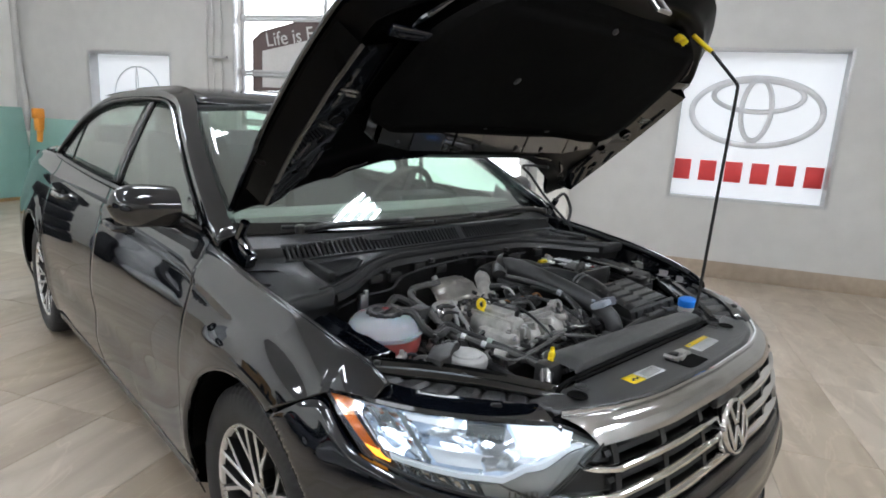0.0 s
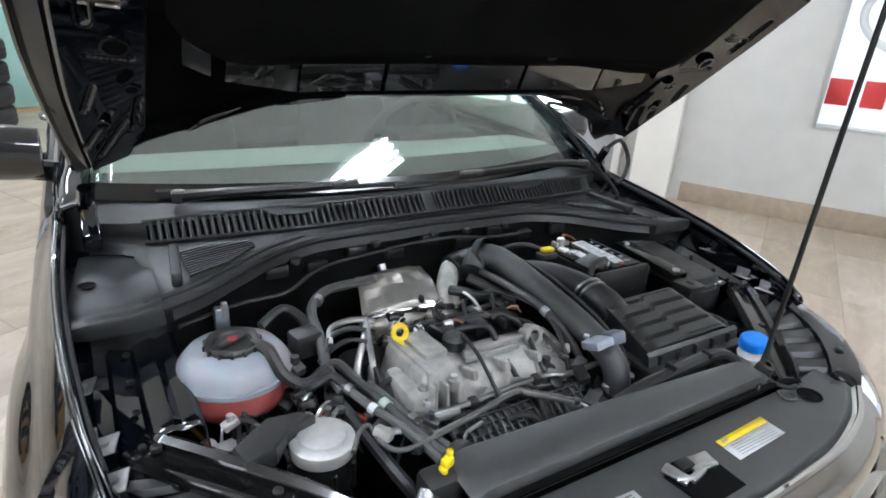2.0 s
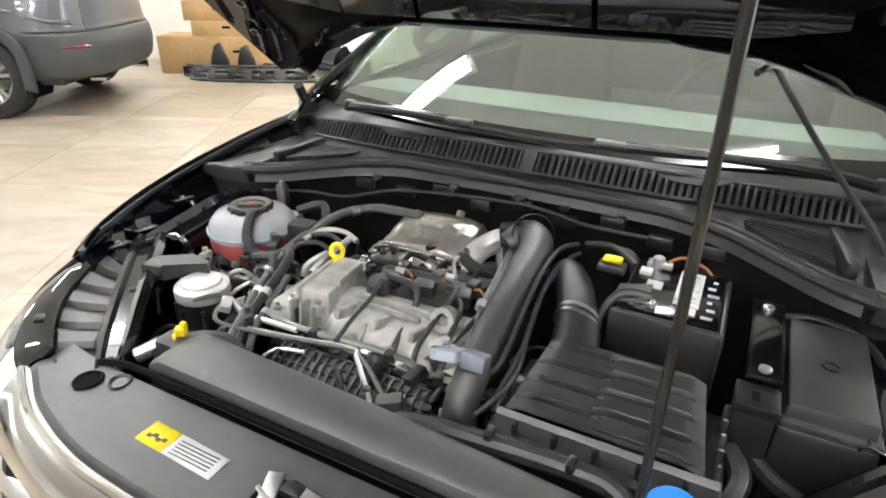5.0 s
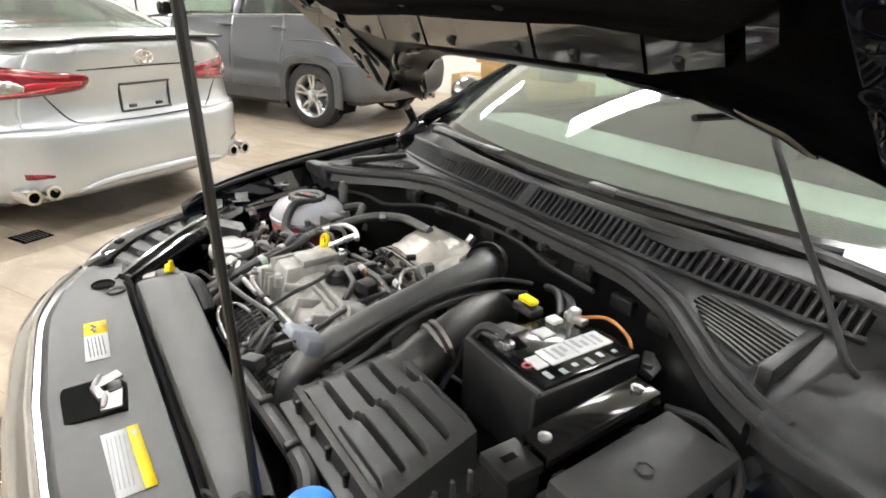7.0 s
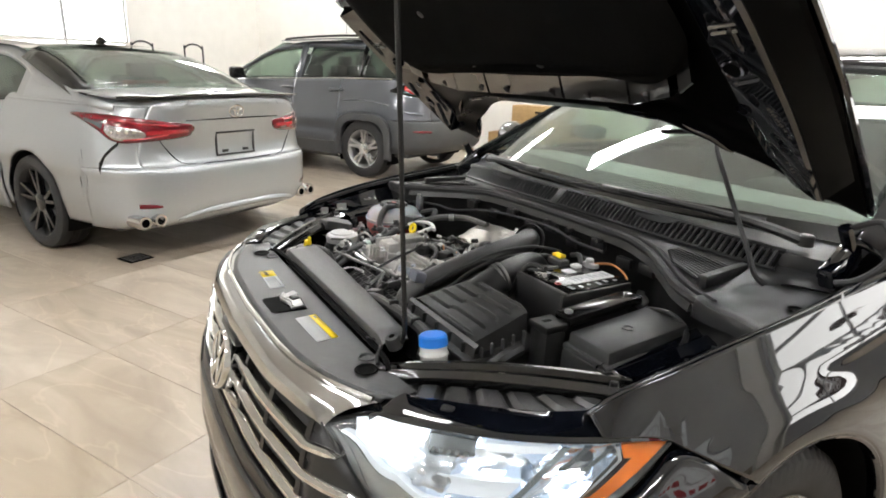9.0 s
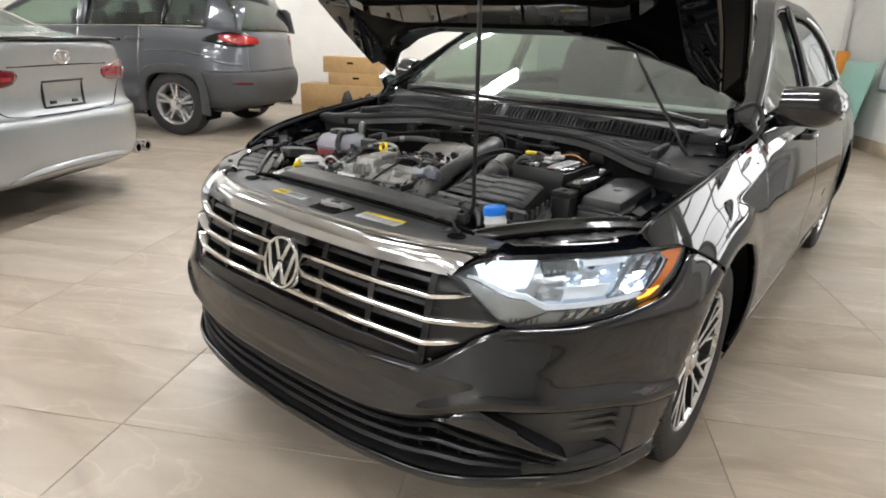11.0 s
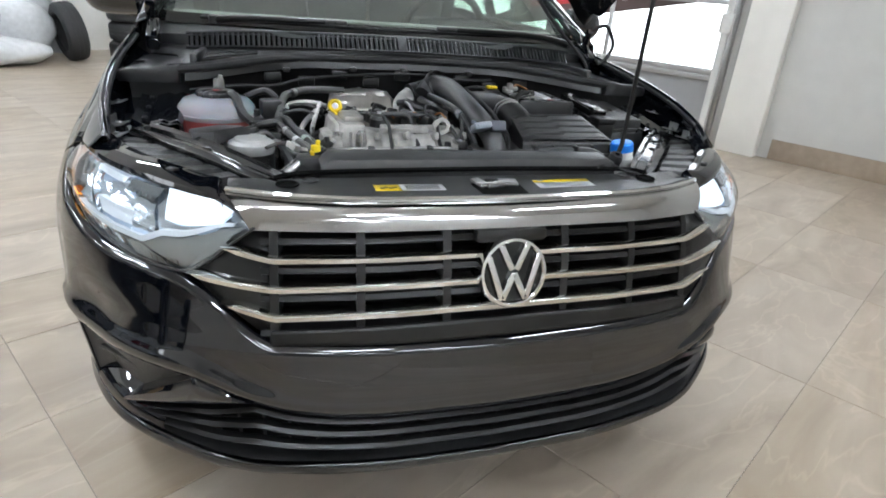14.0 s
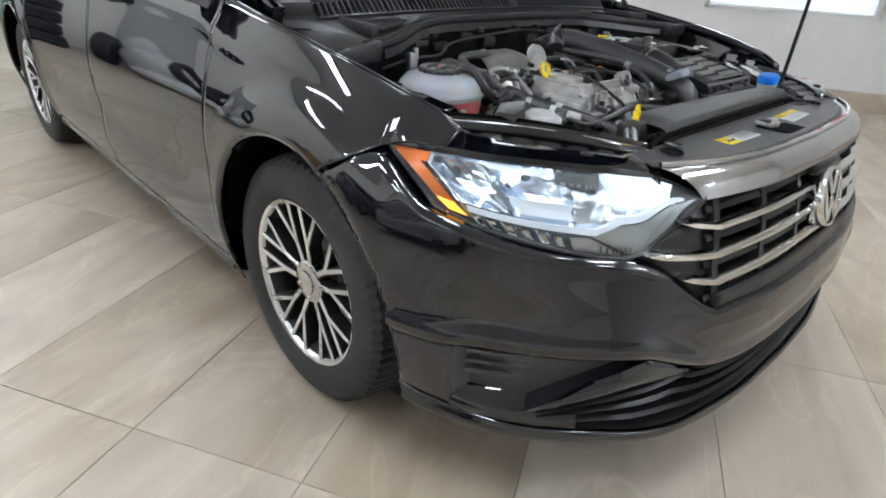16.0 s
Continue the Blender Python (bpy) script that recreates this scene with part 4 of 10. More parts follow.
# cabin seen through the glass
bm = bmesh.new()
loft(bm, [[(x, 1.17 + 0.10 * (x / 0.7) ** 2, 0.975), (x, 1.35, 1.0), (x, 1.6, 0.985), (x, 1.7, 0.93), (x, 1.72, 0.75), (x, 1.6, 0.6)] for x in [-0.72 + i * 0.12 for i in range(13)]])
part("dashboard", bm, CABIN, sedan)
# dash top coloured paler, with the ceiling's glare on the screen put into it
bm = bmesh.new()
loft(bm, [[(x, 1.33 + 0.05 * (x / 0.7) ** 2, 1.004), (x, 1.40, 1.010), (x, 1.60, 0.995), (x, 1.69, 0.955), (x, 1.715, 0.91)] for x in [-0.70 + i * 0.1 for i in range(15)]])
part("dash_top", bm, CABIN_DASH, sedan, "upper dashboard, pale grey tone carries screen glare")
bm = bmesh.new()
box(bm, (0.37, 1.66, 0.995), (0.34, 0.16, 0.06), 0.028)
part("binnacle", bm, CABIN, sedan)
bm = bmesh.new()
st = turned((0.37, 1.80, 0.965), -62)
rows = [[(math.cos(a) * (0.18 + 0.016 * math.cos(b)), math.sin(a) * (0.18 + 0.016 * math.cos(b)), 0.016 * math.sin(b)) for b in [2 * math.pi * k / 8 for k in range(8)]] for a in [2 * math.pi * k / 36 for k in range(37)]]
b2 = bmesh.new()
loft(b2, rows, close=True)
box(b2, (0, 0, -0.01), (0.34, 0.04, 0.02), 0.008)
box(b2, (0, -0.09, -0.01), (0.05, 0.17, 0.02), 0.008)
box(b2, (0, 0, -0.005), (0.14, 0.11, 0.04), 0.02)
merge(bm, b2, st)
part("steering_wheel", bm, CABIN, sedan)
for x in (-0.37, 0.37):
    seat = new("front_seat")
    seat.parent = sedan
    bm = bmesh.new()
    box(bm, (x, 2.25, 0.62), (0.5, 0.52, 0.18), 0.05)
    part("seat_base", bm, SEAT, seat)
    bm = bmesh.new()
    box(bm, (x, 2.52, 0.94), (0.48, 0.14, 0.60), 0.05, (-14, 0, 0), (0.82, 0.8))
    part("seat_back", bm, SEAT, seat)
    bm = bmesh.new()
    box(bm, (x, 2.60, 1.27), (0.25, 0.1, 0.17), 0.035, (-10, 0, 0))
    part("headrest", bm, SEAT, seat)
bm = bmesh.new()
box(bm, (0, 3.25, 0.62), (1.3, 0.5, 0.2), 0.05)
box(bm, (0, 3.5, 0.88), (1.3, 0.14, 0.5), 0.05, (-20, 0, 0))
for x in (-0.4, 0, 0.4):
    box(bm, (x, 3.58, 1.16), (0.25, 0.09, 0.13), 0.03)
part("rear_bench", bm, SEAT, sedan)
bm = bmesh.new()
grid(bm, lambda u, v: ((2 * v - 1) * 0.56, 2.0 + 1.2 * u, 1.385 + 0.03 * math.sin(math.pi * u) + 0.012 * (1 - (2 * v - 1) ** 2)), 8, 8)
part("headliner", bm, CABIN_LT, sedan)
bm = bmesh.new()
box(bm, (0, 2.6, 0.33), (1.6, 2.7, 0.12), 0.03)
box(bm, (0, 4.1, 0.6), (1.3, 0.9, 0.7), 0.05)
part("cabin_floor", bm, CABIN, sedan)
for s in (-1, 1):
    bm = bmesh.new()
    box(bm, (s * 0.80, 2.3, 0.66), (0.04, 2.0, 0.6), 0.01)
    part("door_lining", bm, CABIN, sedan)

# ---- front bumper ----
PLAN = table([(0.0, 0.0, 0.0), (0.2, 0.2, 0.005), (0.445, 0.445, 0.040), (0.56, 0.55, 0.075), (0.65, 0.625, 0.122), (0.74, 0.700, 0.182), (0.83, 0.767, 0.251), (0.93, 0.823, 0.339), (1.04, 0.868, 0.445), (1.155, 0.893, 0.56), (1.25, 0.898, 0.655), (1.295, 0.899, 0.70)])
SEND = 1.293
LEAN = table([(0.14, 0.055), (0.17, 0.03), (0.20, 0.012), (0.235, 0.006), (0.30, 0.006), (0.37, 0.0), (0.44, -0.014), (0.50, -0.010), (0.535, 0.0), (0.60, 0.018), (0.66, 0.03), (0.74, 0.06), (0.80, 0.12)])


def nose(s, z, out=0.0):
    """Point of the front's surface at arc s (signed) and height z, pushed out by out."""
    a = abs(s)
    x, y = PLAN(a)
    x2, y2 = PLAN(min(a + 0.01, SEND))
    x1, y1 = PLAN(max(a - 0.01, 0))
    tx, ty = x2 - x1, y2 - y1
    L = math.hypot(tx, ty) or 1
    nx, ny = ty / L, -tx / L
    side = min(1, max(0, (a - 0.75) / 0.35))
    g = LEAN(z) * (1 - side)
    if side > 0:
        sx = side_x(max(y, 0.45), z) - WIDTH(max(y, 0.45))
        x += sx * side
    p = Vector((x + nx * out - nx * g * 0.6, y + ny * out + g, z))
    if s < 0:
        p.x = -p.x
    return p


TOPZ = table([(0.0, 0.520), (0.445, 0.526), (0.47, 0.535), (0.60, 0.618), (0.66, 0.632), (0.76, 0.640), (0.85, 0.653), (0.98, 0.682), (1.02, 0.692), (1.05, 0.706), (1.10, 0.736), (1.145, 0.760), (1.165, 0.759), (1.25, 0.709), (1.293, 0.688)])
MIDZ = table([(0.0, 0.358), (0.3, 0.363), (0.40, 0.375), (0.49, 0.408), (0.56, 0.438), (0.61, 0.451), (0.75, 0.452), (0.90, 0.448), (0.95, 0.440), (1.25, 0.42)])
WEDGE = lambda a: MIDZ(a) if a < 0.49 else 0.408 - (a - 0.49) * 0.33      # upper edge of the lower intake, below the side wedge
RIDGE = lambda a: MIDZ(a) if a < 0.60 else 0.450 - (a - 0.60) * 0.66      # upper edge of the wedge
LOWZ = table([(0.0, 0.238), (0.4, 0.242), (0.7, 0.266), (0.9, 0.276), (1.0, 0.284), (1.25, 0.30)])


def nose_band(lo, hi, s0, s1, n, k, fn=None):
    bm = bmesh.new()
    rows = []
    for i in range(n + 1):
        s = s0 + (s1 - s0) * i / n
        a, b = lo(abs(s)), hi(abs(s))
        rows.append([(fn or nose)(s, a + (b - a) * j / k) for j in range(k + 1)])
    return loft(bm, rows)


def trim_arch(bm):
    kill = [f for f in bm.faces if math.hypot(f.calc_center_median().y - ARCH_F, f.calc_center_median().z - ARCH_Z) < ARCH]
    bmesh.ops.delete(bm, geom=kill, context="FACES")
    for v in bm.verts:
        if v.is_boundary:
            dy, dz = v.co.y - ARCH_F, v.co.z - ARCH_Z
            d = math.hypot(dy, dz)
            if abs(d - ARCH) < 0.03:
                v.co.y, v.co.z = ARCH_F + dy / d * ARCH, ARCH_Z + dz / d * ARCH
                v.co.x = math.copysign(side_x(max(v.co.y, 0.45), v.co.z), v.co.x)
    return bm


bumper = new("front_bumper")
bumper.parent = sedan


def crest(s, z):
    """Bumper face with a soft fold above the lower intake and a rolled upper edge."""
    a = abs(s)
    o = 0.012 * math.exp(-((z - MIDZ(a) - 0.02) / 0.02) ** 2) - 0.012 * math.exp(-((z - TOPZ(a)) / 0.006) ** 2)
    o -= 0.02 * math.exp(-((a - 0.86) / 0.10) ** 2) * math.exp(-((z - 0.50) / 0.05) ** 2)
    return nose(s, z, o)


bm = trim_arch(nose_band(MIDZ, TOPZ, -SEND, SEND, 220, 34, crest))
part("bumper_skin", bm, PAINT, bumper, solid=0.004, offset=0)
for sg in (-1, 1):       # cheek outside the lamp pocket
    bm = nose_band(LOWZ, MIDZ, sg * 0.945, sg * SEND, 34, 14)
    part("bumper_cheek", trim_arch(bm), PAINT, bumper, solid=0.004, offset=0)
LIPB = lambda a: 0.213 + 0.027 * min(1, max(0, (a - 0.35) / 0.4)) + 0.02 * max(0, (a - 1.0) / 0.25)
bm = nose_band(LIPB, LOWZ, -SEND, SEND, 140, 8, lambda s, z: nose(s, z, 0.012 * math.exp(-((z - LIPB(abs(s)) - 0.014) / 0.018) ** 2)))
part("lower_lip", trim_arch(bm), PAINT, bumper, solid=0.006, offset=0)
bm = bmesh.new()
loft(bm, [[nose(s, LIPB(abs(s)), 0.008), nose(s, LIPB(abs(s)) - 0.012, -0.02), nose(s, LIPB(abs(s)) - 0.01, -0.12)] for s in [-1.1 + 2.2 * i / 60 for i in range(61)]])
part("air_dam", bm, PLASTIC, bumper)
# lower intake: mesh back in painted shade, and three slats that run out below the side wedges
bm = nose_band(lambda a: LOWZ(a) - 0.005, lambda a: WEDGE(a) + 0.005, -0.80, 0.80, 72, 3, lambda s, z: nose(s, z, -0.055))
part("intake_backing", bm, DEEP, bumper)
bm = bmesh.new()
for edge in (WEDGE, LOWZ):
    loft(bm, [[nose(s, edge(abs(s)), 0.0), nose(s, edge(abs(s)) + (-0.004 if edge is WEDGE else 0.004), -0.02), nose(s, edge(abs(s)), -0.06)] for s in [-0.80 + 1.60 * i / 72 for i in range(73)]])
part("intake_edge", bm, PLASTIC, bumper)
for k in range(3):
    bm = bmesh.new()
    rows = []
    for i in range(73):
        s = -0.775 + 1.55 * i / 72
        a = abs(s)
        z = LOWZ(a) + (WEDGE(a) - LOWZ(a)) * (k + 0.95) / 3.7
        th = 1 - 0.45 * max(0, (a - 0.5) / 0.28)
        rows.append([nose(s, z + dz * th, o) for dz, o in ((0.004, -0.024), (0.006, -0.006), (0.0, 0.002), (-0.007, -0.004), (-0.006, -0.024))])
    loft(bm, rows, close=True, caps=True)
    part("intake_slat", bm, PLASTIC_SAT, bumper)
bm = bmesh.new()
for i in range(24):
    s = -0.66 + 1.32 * i / 23
    a, b = nose(s, LOWZ(abs(s)), -0.045), nose(s, WEDGE(abs(s)), -0.045)
    tube(bm, [a, b], 0.004, 4, curved=False)
part("intake_mesh", bm, PLASTIC, bumper)
# side pockets: a shallow matt recess with fins at its outer end and a polished wedge inside
for sg in (-1, 1):
    hollow = lambda a: -0.034 * min(1, max(0, (0.945 - a) / 0.03)) ** 0.7
    bm = nose_band(lambda a: LOWZ(a) - 0.004, lambda a: MIDZ(a) + 0.004, sg * 0.60, sg * 0.95, 40, 10, lambda s, z: nose(s, z, hollow(abs(s))))
    part("side_pocket", bm, PLASTIC_GREY, bumper, "matt black recess beside the intake")
    for k in range(3):       # slits that fade out inwards
        bm = bmesh.new()
        rows = []
        for i in range(13):
            q = i / 12
            a = 0.80 + 0.122 * q
            zc = 0.362 + 0.026 * k + 0.004 * q
            rows.append([nose(sg * a, zc + dz, hollow(a) + o * q ** 1.2) for dz, o in ((0.011, -0.002), (0.009, 0.014), (0.002, 0.017), (-0.004, 0.010), (-0.005, -0.002))])
        loft(bm, rows, close=True, caps=True)
        part("pocket_slat", bm, PLASTIC_GREY, bumper)
    bm = bmesh.new()       # painted blade under the recess
    rows = []
    for i in range(31):
        s = 0.70 + 0.248 * i / 30
        h = 0.062 - 0.014 * (s - 0.70) / 0.248
        rows.append([nose(sg * s, LOWZ(s) - 0.002 + h * k, o) for k, o in ((0, 0.001), (0.12, 0.005), (0.3, 0.004), (0.55, -0.004), (0.8, -0.018), (1.0, -0.034))])
    loft(bm, rows)
    part("pocket_blade", bm, PAINT, bumper)
    bm = bmesh.new()       # wedge between intake and recess
    rows = []
    for i in range(33):
        s = 0.487 + 0.308 * i / 32
        lo_, hi_ = WEDGE(s), RIDGE(s)
        w = min(1, max(0, (s - 0.60) / 0.02))
        rows.append([nose(sg * s, lo_, -0.05), nose(sg * s, lo_ + 0.001, -0.003), nose(sg * s, lo_ * 0.9 + hi_ * 0.1, 0.006), nose(sg * s, lo_ * 0.72 + hi_ * 0.28, 0.012), nose(sg * s, lo_ * 0.5 + hi_ * 0.5, 0.013), nose(sg * s, lo_ * 0.25 + hi_ * 0.75, 0.009), nose(sg * s, hi_ - 0.003, 0.001 - 0.003 * w), nose(sg * s, hi_ + 0.001, -0.004 - 0.032 * w)])
    loft(bm, rows)
    part("pocket_wedge", bm, PAINT, bumper, "polished black wedge")

# ---- grille ----
grille = new("grille")
grille.parent = sedan


def face(x, z, out=0.0):
    """The grille's face by sideways place."""
    s = x if abs(x) < 0.445 else math.copysign(0.445 + (abs(x) - 0.445) * 1.13, x)
    return nose(s, z, out)


CH_TOP = table([(0.0, 0.088, 0.779), (0.25, 0.098, 0.779), (0.4, 0.130, 0.778), (0.518, 0.186, 0.776)])
CH_BOT = table([(0.0, 0.042, 0.737), (0.25, 0.052, 0.735), (0.4, 0.080, 0.731), (0.472, 0.104, 0.727)])
bm = bmesh.new()
rows = []
for i in range(61):
    k = -1 + 2 * i / 60
    xt, xb = 0.523 * k, 0.477 * k
    (ty, tz), (by, bz) = CH_TOP(abs(xt)), CH_BOT(abs(xb))
    t, b = Vector((xt, ty, tz)), Vector((xb, by, bz))
    row = [t + Vector((0, 0.012, -0.006)), t + Vector((0, 0, 0.0))]
    for j in range(1, 8):
        p = t.lerp(b, j / 8)
        row.append(p + Vector((0, -0.010 * math.sin(math.pi * j / 8), 0.010 * math.sin(math.pi * j / 8))))
    row += [b, b + Vector((0, 0.02, -0.003)), b + Vector((0, 0.04, 0.006))]
    rows.append(row)
loft(bm, rows)
part("chrome_bar", bm, CHROME_DK, grille, "broad chrome bar along the hood edge")
bm = bmesh.new()
tube(bm, [(x, CH_TOP(abs(x))[0] - 0.004, CH_TOP(abs(x))[1] + 0.003) for x in [-0.515 + 1.03 * i / 20 for i in range(21)]], 0.0055, 6, 2)
part("bright_edge", bm, CHROME, grille)

STRIPS = ((0.685, 0.677, 0.536, 0.694), (0.635, 0.624, 0.602, 0.640), (0.583, 0.572, 0.535, 0.594))
for zm, zk, xe, ze in STRIPS:
    bm = bmesh.new()
    rows = []
    n = 80
    for i in range(n + 1):
        x = -xe + 2 * xe * i / n
        a = abs(x)
        z = zm + (zk - zm) * (a / 0.445) ** 2 if a < 0.445 else zk + (ze - zk) * (a - 0.445) / (xe - 0.445)
        th = 0.0075 if a < xe - 0.03 else 0.0075 * max(0.1, (xe - a) / 0.03)
        rows.append([face(x, z + dz, o) for dz, o in ((th, -0.03), (th, -0.004), (th * 0.5, 0.002), (-th * 0.6, 0.0), (-th, -0.006), (-th, -0.03))])
    loft(bm, rows, close=True, caps=True)
    part("chrome_strip", bm, CHROME, grille, "thin chrome strip")
for k in range(4):       # black louvres between the strips
    bm = bmesh.new()
    zc = (0.712, 0.661, 0.610, 0.548)[k]
    rows = []
    for i in range(61):
        x = -0.47 + 0.94 * i / 60
        z = zc - 0.008 * (x / 0.445) ** 2
        rows.append([face(x, z + dz, o) for dz, o in ((0.006, -0.06), (0.007, -0.014), (-0.002, -0.010), (-0.007, -0.02), (-0.006, -0.06))])
    loft(bm, rows, close=True, caps=True)
    part("grille_louvre", bm, PLASTIC_SAT, grille)
for x in (-0.445, -0.29, -0.125, 0.125, 0.29, 0.445):
    bm = bmesh.new()
    loft(bm, [[face(x - 0.008, z, -0.008), face(x + 0.008, z, -0.008), face(x + 0.008, z, -0.06), face(x - 0.008, z, -0.06)] for z in (0.525, 0.56, 0.60, 0.65, 0.70, 0.732)], close=True, caps=True)
    part("grille_rib", bm, PLASTIC_SAT, grille)
# near-black sheet paints the depth behind the grille as shade
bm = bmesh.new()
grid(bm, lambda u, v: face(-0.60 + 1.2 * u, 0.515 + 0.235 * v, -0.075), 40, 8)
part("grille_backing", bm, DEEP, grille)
bm = bmesh.new()
grid(bm, lambda u, v: face(-0.45 + 0.9 * u, 0.522 + (0.038 - 0.012 * (2 * u - 1) ** 2) * v, -0.014 + 0.004 * v), 40, 5)
part("grille_lower_panel", bm, PLASTIC_SAT, grille, solid=0.01)
for sg in (-1, 1):       # dark wings outside the kink
    bm = bmesh.new()
    loft(bm, [[face(sg * (0.44 + (0.6 - 0.44) * u), z0 + (z1 - z0) * v, -0.02) for v in (0, 0.25, 0.5, 0.75, 1)] for u, z0, z1 in ((0, 0.526, 0.73), (0.25, 0.545, 0.722), (0.5, 0.573, 0.70), (0.75, 0.60, 0.672), (1, 0.628, 0.642))])
    part("grille_wing", bm, PLASTIC_SAT, grille, solid=0.01)
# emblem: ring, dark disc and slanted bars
em = new("emblem")
em.parent = sedan
E_M = Matrix.Translation((0, 0.018, 0.654)) @ Matrix.Rotation(radians(76), 4, "X")
bm = bmesh.new()
lathe(bm, [(0.0, 0.0), (0.062, 0.0), (0.064, -0.02), (0.066, -0.05)], 48, E_M)
part("emblem_disc", bm, GLOSS, em)
bm = bmesh.new()
lathe(bm, [(0.059, -0.004), (0.0595, 0.007), (0.062, 0.010), (0.067, 0.009), (0.0695, 0.003), (0.07, -0.02), (0.066, -0.03)], 56, E_M)
part("emblem_ring", bm, CHROME, em, "chrome ring")
for p, q in (((-0.028, 0.056), (-0.004, 0.006)), ((0.028, 0.056), (0.004, 0.006)), ((-0.052, 0.034), (-0.024, -0.052)), ((0.052, 0.034), (0.024, -0.052)), ((-0.024, -0.052), (0.0, 0.0)), ((0.024, -0.052), (0.0, 0.0))):
    bm = bmesh.new()
    d = Vector((q[0] - p[0], q[1] - p[1]))
    a = math.atan2(d.y, d.x)
    b2 = bmesh.new()
    box(b2, (0, 0, 0.004), (d.length, 0.0125, 0.012), 0.002)
    merge(bm, b2, E_M @ Matrix.Translation(((p[0] + q[0]) / 2, (p[1] + q[1]) / 2, 0)) @ Matrix.Rotation(a, 4, "Z"))
    part("emblem_bar", bm, CHROME, em)
bm = bmesh.new()
box(bm, (0, 0.05, 0.722), (0.15, 0.03, 0.03), 0.012)
part("emblem_seat", bm, PLASTIC_SAT, grille)

# ---- headlamps ----
HL_TOP = table([(0.0, 0.828, 0.560, 0.774), (0.2, 0.790, 0.452, 0.782), (0.45, 0.700, 0.305, 0.782), (0.72, 0.580, 0.202, 0.771), (0.86, 0.529, 0.176, 0.761), (1.0, 0.474, 0.106, 0.733)])
HL_BOT = table([(0.0, 0.826, 0.425, 0.690), (0.2, 0.790, 0.345, 0.668), (0.45, 0.715, 0.235, 0.648), (0.72, 0.607, 0.148, 0.634), (1.0, 0.478, 0.100, 0.728)])


LAMP_GR = mat("lamp_smoke", (0.13, 0.145, 0.155), 0.22, 0.5, 0.15, coat=0.5)
REFL = mat("lamp_reflector", (0.74, 0.82, 0.92), 0.17, 0.92, 0.10, 30)
LAMP_BZ = mat("lamp_bezel_grey", (0.36, 0.39, 0.41), 0.24, 0.6, 0.12, 30, coat=0.6)
REFL_DK = mat("lamp_reflector_smoked", (0.42, 0.48, 0.52), 0.16, 0.9, 0.15, 30)
# weak emission for the light guide, also painted onto reflector facets as thrown light
GUIDE_FACET_GLOW = glow("headlamp_guide_facet_glow", (0.80, 0.90, 1.0), 0.27, (0.5, 0.53, 0.56))


def lamp_pt(sg, u, v, out):
    t, b = Vector(HL_TOP(u)), Vector(HL_BOT(u))
    p = t.lerp(b, v)
    bulge = 0.03 * math.sin(math.pi * v) * min(1, (1 - u) * 3 + 0.1)
    n = Vector((0.62, -0.74, 0.25)) if u < 0.5 else Vector((0.4, -0.88, 0.25))
    p = p + n.normalized() * (bulge + out)
    p.x *= sg
    return p


